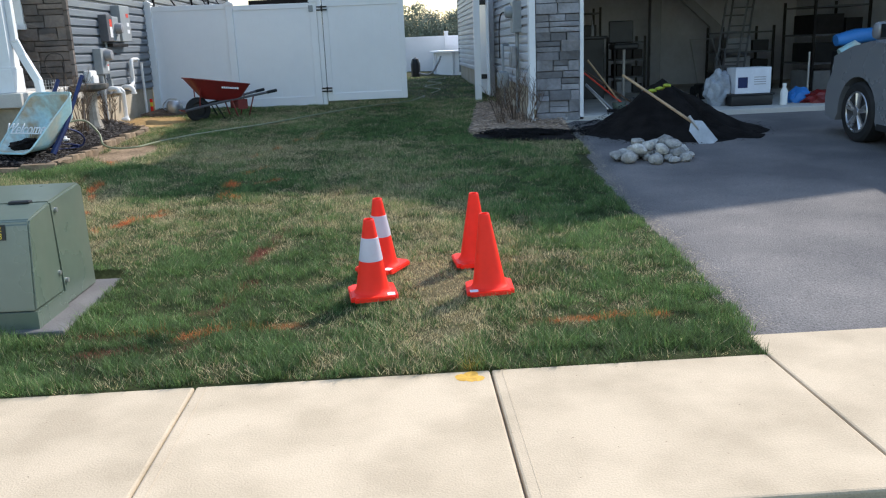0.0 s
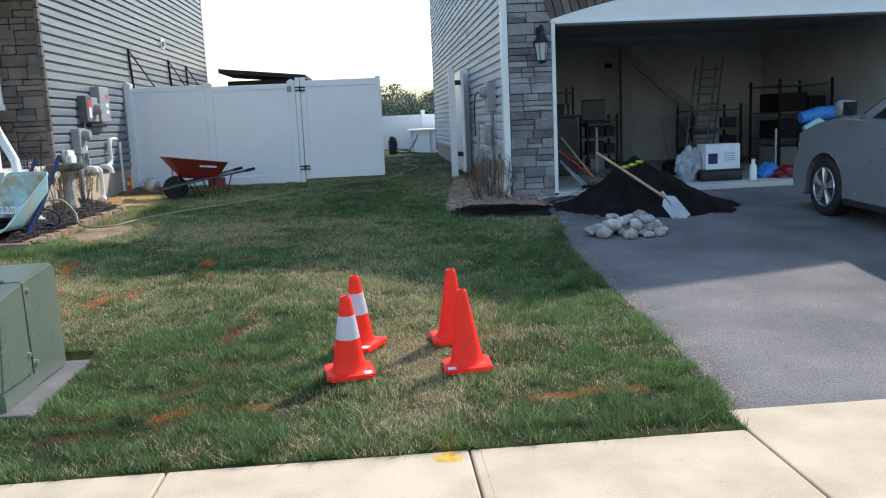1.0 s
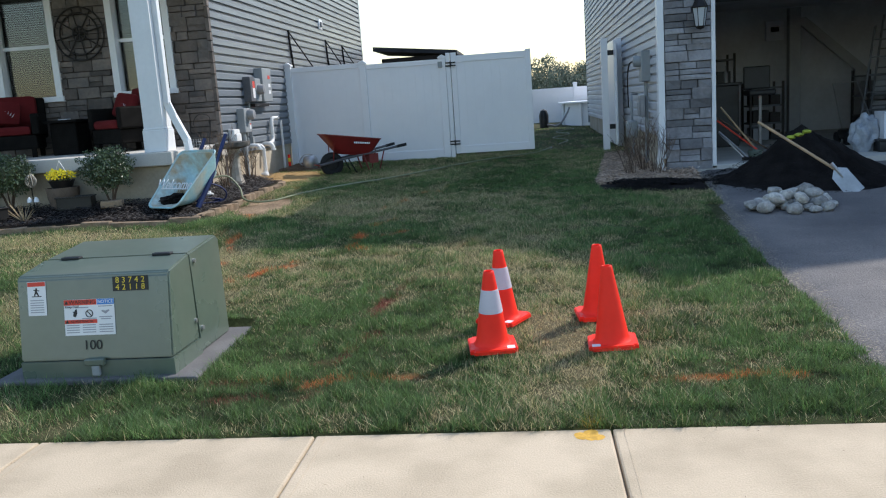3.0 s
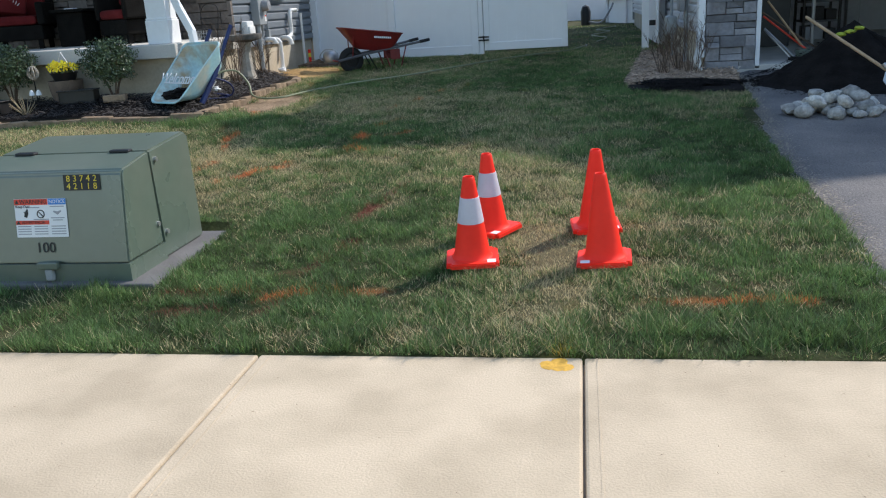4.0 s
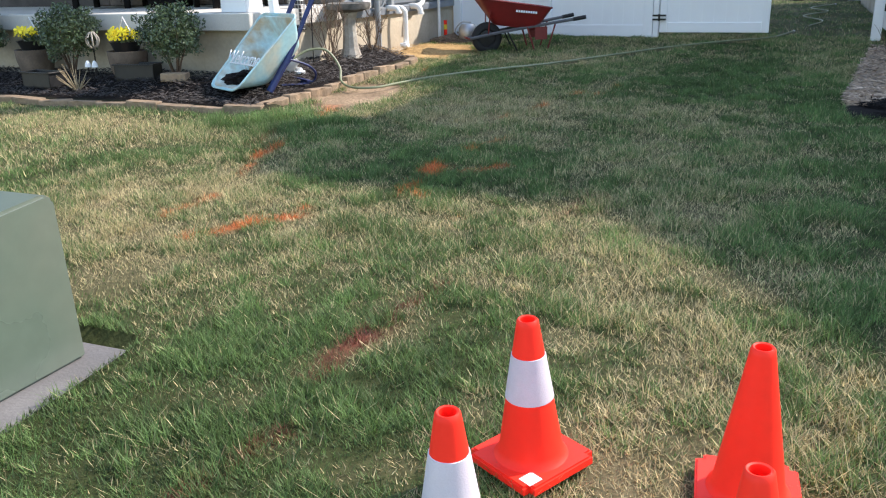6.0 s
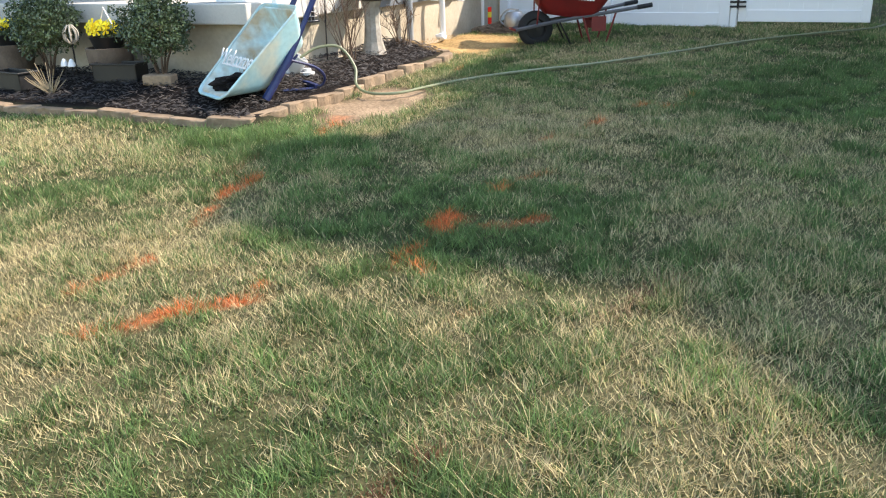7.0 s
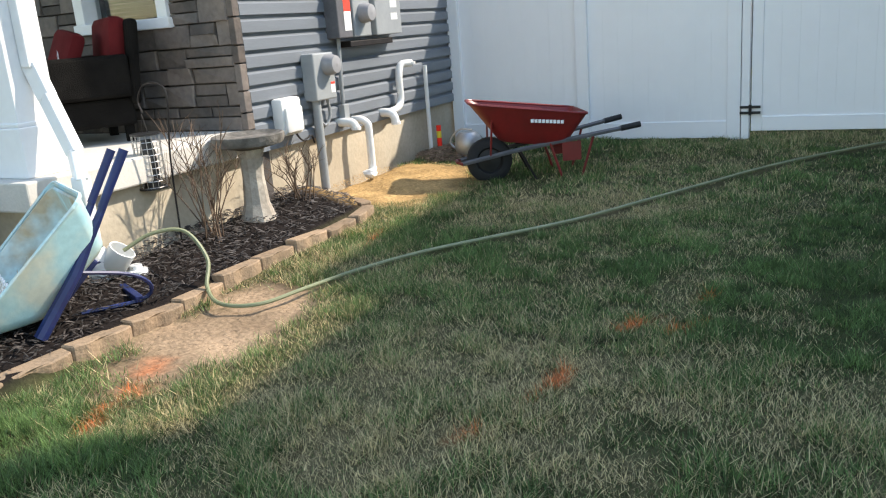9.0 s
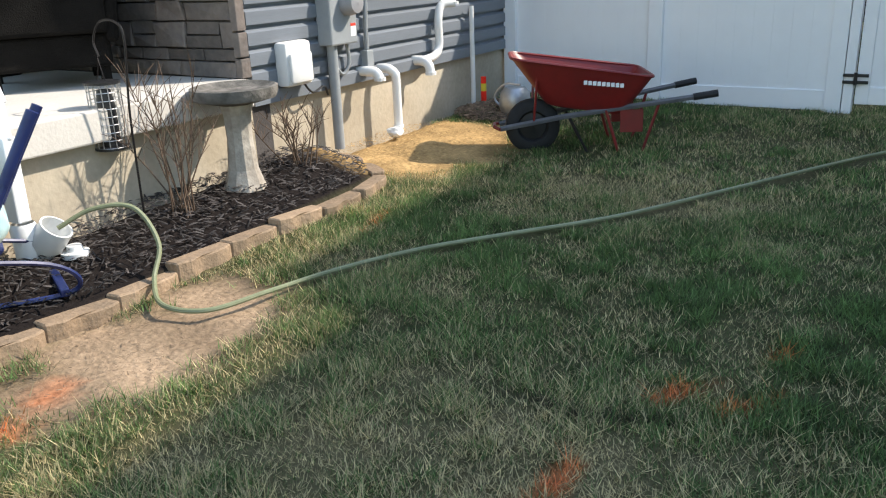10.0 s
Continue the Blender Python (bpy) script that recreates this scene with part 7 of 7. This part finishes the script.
def right_side_things():
    # lantern
    t = thing("wall_lantern", (2.27, 11.95, 2.45), "black carriage lantern with clear glass on the stone pier", "wall lamp")
    part("backplate", box(B(), 2.22, 2.32, 11.98, 12.03, 2.5, 2.75, 0.01), M_IRON, t)
    part("hood", lathe(B(), [(0.001, 2.78), (0.035, 2.76), (0.04, 2.66), (0.075, 2.6), (0.11, 2.53), (0.105, 2.52), (0.001, 2.53)], 2.27, 11.88, 6), M_IRON, t)
    part("glass", lathe(B(), [(0.095, 2.52), (0.06, 2.28)], 2.27, 11.88, 6), mat("frosted_lamp_glass", (0.5, 0.53, 0.55), 0.15, 0.1, 20, 5, 0), t, "clear lamp glass")
    for k in range(6):
        a = math.pi * k / 3
        part("rib", tube(B(), [(2.27 + 0.1 * math.cos(a), 11.88 + 0.1 * math.sin(a), 2.52), (2.27 + 0.063 * math.cos(a), 11.88 + 0.063 * math.sin(a), 2.27)], 0.006, 4), M_IRON, t)
    part("finial", lathe(B(), [(0.065, 2.28), (0.05, 2.25), (0.001, 2.23)], 2.27, 11.88, 6), M_IRON, t)
    part("arm", tube(B(), [(2.27, 12.0, 2.68), (2.27, 11.88, 2.7)], 0.012, 6), M_IRON, t)
    # meter and pipes on the garage wall
    X = RX - 0.024
    t = thing("electric_meter", (X, 12.9, 1.7), "grey steel electric meter box on the garage siding", "meter")
    part("case", box(B(), X - 0.14, X, 12.75, 13.05, 1.6, 2.05, 0.012), M_UTIL, t)
    part("glass_dome", lathe(B(), [(0.085, 0), (0.085, 0.05), (0.07, 0.1), (0.001, 0.11)], 0, 0, 18, pose(X - 0.14, 12.88, 1.9, 0, -90, 0)), M_UTIL, t, "", True)
    part("conduit", tube(B(), [(X - 0.06, 12.9, 1.62), (X - 0.06, 12.9, 0.35)], 0.03, 10), M_UTIL, t, "", True)
    t = thing("service_box", (X, 12.9, 1.2), "small grey service box on the garage siding", "service box")
    part("case", box(B(), X - 0.16, X - 0.092, 12.78, 13.02, 1.08, 1.4, 0.012), M_BIN, t)
    part("lid", box(B(), X - 0.18, X - 0.16, 12.8, 13.0, 1.1, 1.3, 0.008), M_BIN, t)
    t = thing("gas_meter", (X, 14.1, 0.9), "grey gas meter and pipes low on the garage wall", "gas meter")
    part("body", box(B(), X - 0.25, X - 0.08, 13.75, 14.05, 0.72, 1.0, 0.04), M_UTIL, t, "", True)
    part("pipe", tube(B(), glide([(X - 0.15, 13.95, 1.0), (X - 0.15, 13.97, 1.35), (X - 0.12, 14.2, 1.42), (X - 0.02, 14.25, 1.42)], 4), 0.02, 8), M_UTIL, t, "", True)
    part("riser", tube(B(), [(X - 0.15, 13.8, 0.75), (X - 0.15, 13.8, 0.35)], 0.02, 8), M_UTIL, t)
    t = thing("wall_pipe", (X, 14.5, 1.6), "thin dark wall bracket pipe on the garage siding", "pipe")
    part("tube", tube(B(), glide([(X, 14.5, 1.95), (X - 0.1, 14.5, 1.93), (X - 0.14, 14.5, 1.7), (X - 0.14, 14.5, 1.2)], 4), 0.012, 6), M_IRON, t)
    for k, (x, y, h) in enumerate(((1.5, 12.0, 0.75), (1.25, 11.6, 0.6), (1.62, 11.6, 0.7))):
        twig_bush(x, y, h, 16, 0.25, "leafless twiggy shrub at the garage corner", 60 + k)
    t = thing("plant_wrap", (1.72, 11.9, 0.3), "white plastic guard at the foot of the corner trim", "plastic guard")
    bm = tube(B(), glide([(1.74, 11.92, 0.3), (1.7, 11.9, 0.5), (1.75, 11.93, 0.7), (1.72, 11.95, 0.82)], 5), [0.04, 0.05, 0.045, 0.05, 0.05, 0.05, 0.04, 0.045, 0.05, 0.045, 0.05, 0.04, 0.035, 0.03, 0.02, 0.01], 8)
    part("film", bm, M_PVC, t)
    scatter("straw_mulch", 4500, right_points, (0.03, 0.09), M_STRAWM, "brown pine straw mulch beside the garage wall", "mulch", 71)
    scatter("sand_clods", 2600, patch_points, (0.006, 0.022), M_CLOD, "small dirt clods on the bare sandy patch", "soil", 74)
    scatter("edge_gravel", 9000, edge_points, (0.006, 0.02), M_GRIT, "pale gritty crumbs along the asphalt edge", "gravel", 73)
    scatter("loose_soil", 3000, soil_points, (0.02, 0.06), M_CLOD, "brown loose soil heaped at the foot of the fence", "soil", 75)
    scatter("walk_specks", 160, walk_points, (0.004, 0.014), M_CLOD, "dark specks of dirt on the sidewalk", "dirt", 76, 0.05)
    t = thing("plastic_lump", (-4.52, 13.45, gz(-4.52, 13.45)), "crumpled white plastic scrap lying on the sand", "plastic scrap")
    bm = B()
    bmesh.ops.create_icosphere(bm, subdivisions=2, radius=0.06)
    for v in bm.verts:
        v.co = Vector((v.co.x * 1.2, v.co.y, v.co.z * 0.7)) * (1 + 0.4 * noise.noise(v.co * 25)) + Vector((-4.52, 13.45, gz(-4.52, 13.45, 0.06)))
    part("film", bm, M_PVC, t)
    scatter("dark_mulch", 4200, right_dark, (0.02, 0.06), M_DIRT, "dark mulch patch at the corner of the driveway", "mulch", 72)


def soil_points(rng, n):
    a, r = rng.uniform(0, 6.28, n), np.sqrt(rng.random(n))
    x, y = -4.25 + 0.42 * r * np.cos(a), 14.75 + 0.45 * r * np.sin(a)
    return np.stack([x, y, lie(x, y) + 0.1 * (1 - r) + 0.02 * rng.random(n)], 1)


def walk_points(rng, n):
    x, y = rng.uniform(-4, 5, n), rng.uniform(2.4, 3.55, n)
    return np.stack([x, y, 0.0005 + 0 * x], 1)


def patch_points(rng, n):
    x, y = rng.uniform(-4.0, -3.0, n), rng.uniform(9.2, 11.2, n)
    k = (bare(x, y)[0] > 0.3) & ~left_bed(x - 0.08, y)
    x, y = x[k], y[k]
    return np.stack([x, y, lie(x, y) - 0.018 + 0.006 * rng.random(len(x))], 1)


def edge_points(rng, n):
    y = rng.uniform(3.9, 11.5, n)
    x = drive_x(y) + rng.normal(0.04, 0.06, n)
    return np.stack([x, y, lie(x, y) - 0.006 + 0.008 * rng.random(n)], 1)


def distance():
    # back fence, pool, shed, woods
    f = thing("back_fence", (1.5, 31.0, 0.55), "long white vinyl fence at the back of the yards", "fence")
    for k in range(9):
        x = -8 + 2.4 * k
        p = part("post", box(B(), x - 0.065, x + 0.065, 30.93, 31.07, 0.4, 1.86), M_VINYL, f)
        part("cap", box(B(), x - 0.08, x + 0.08, 30.92, 31.08, 1.86, 1.92, 0.015), M_VINYL, p)
        if k < 8:
            part("panel", box(B(), x + 0.066, x + 2.334, 30.985, 31.015, 0.5, 1.72), M_VINYL, f)
            part("rail", box(B(), x + 0.066, x + 2.334, 30.97, 31.03, 1.66, 1.76), M_VINYL, f)
    t = thing("swimming_pool", (3.6, 29.0, 0.5), "white round above-ground swimming pool in the back yard", "pool")
    part("wall", lathe(B(), [(2.75, 0.45), (2.75, 1.2), (2.7, 1.2), (2.7, 0.9), (0.001, 0.9)], 3.75, 28.6, 40), M_VINYL, t, "", True)
    part("rim", lathe(B(), [(2.62, 1.2), (2.86, 1.2), (2.86, 1.25), (2.62, 1.25), (2.62, 1.2)], 3.75, 28.6, 40), M_VINYL, t)
    for k in range(14):
        a = 2 * math.pi * k / 14 + 0.2
        part("upright", box(B(), -0.05, 0.05, -0.03, 0.03, 0.45, 1.2, 0, pose(3.75 + 2.78 * math.cos(a), 28.6 + 2.78 * math.sin(a), 0, 0, 0, math.degrees(a) + 90)), M_VINYL, t)
    t = thing("pool_pump", (0.35, 26.5, 0.5), "black pool pump and filter beside the pool", "pump")
    part("tank", lathe(B(), [(0.001, 0.5), (0.14, 0.5), (0.15, 0.9), (0.1, 1.05), (0.001, 1.1)], 0.35, 26.5, 16), M_BLACKP, t, "", True)
    part("pipe", tube(B(), glide([(0.45, 26.4, 0.6), (0.8, 26.2, 0.58), (1.05, 26.3, 0.9), (1.15, 26.4, 1.1)], 5), 0.03, 8), M_BIN, t, "", True)
    hose([(0.5, 18.0, 0.46), (0.75, 19.2, 0.47), (0.45, 20.4, 0.485), (0.9, 21.6, 0.5), (0.6, 22.8, 0.51), (1.1, 23.8, 0.53)], "garden_hose", "pale garden hose lying loose on the side lawn")
    s = thing("back_shed", (-3.2, 24.5, 0.5), "dark flat-roofed shed behind the fence", "shed")
    part("wall", box(B(), -4.25, -2.15, 24.1, 26.2, 0.4, 2.86), M_IRON, s)
    part("roof", prism(B(), [(-4.45, 3.2), (-2.05, 2.95), (-2.05, 2.84), (-4.45, 3.08)], "y", 23.9, 26.5), M_ROOF, s)
    rng = random.Random(77)
    bm = B()
    for k in range(46):
        x, y, h = (rng.uniform(-6, 16) if k < 30 else rng.uniform(-40, 40)), rng.uniform(120, 150), rng.uniform(5.2, 7.8)
        tube(bm, [(x, y, 0), (x, y, h * 0.8)], [0.18, 0.05], 5)
        for j in range(7):
            c = (x + rng.uniform(-1.3, 1.3), y + rng.uniform(-1, 1), h * rng.uniform(0.15, 0.85))
            leafy(bm, c, (1.4, 1.2, 1.1), 150, 0.2, rng)
    # foliage colour is lightened to stand in for haze over the distance
    part_ob = part("far_woods", bm, mat("hazed_pine", (0.13, 0.16, 0.11), 0.8, 0.3, 3, 0.4, 0, island=0.4))
    tagged(part_ob, "distant line of green pine woods, paled in colour for haze", "trees", "", "stuff")


bed_things()
utilities()
porch_things()
drive_things()
van()
garage_things()
right_side_things()
distance()
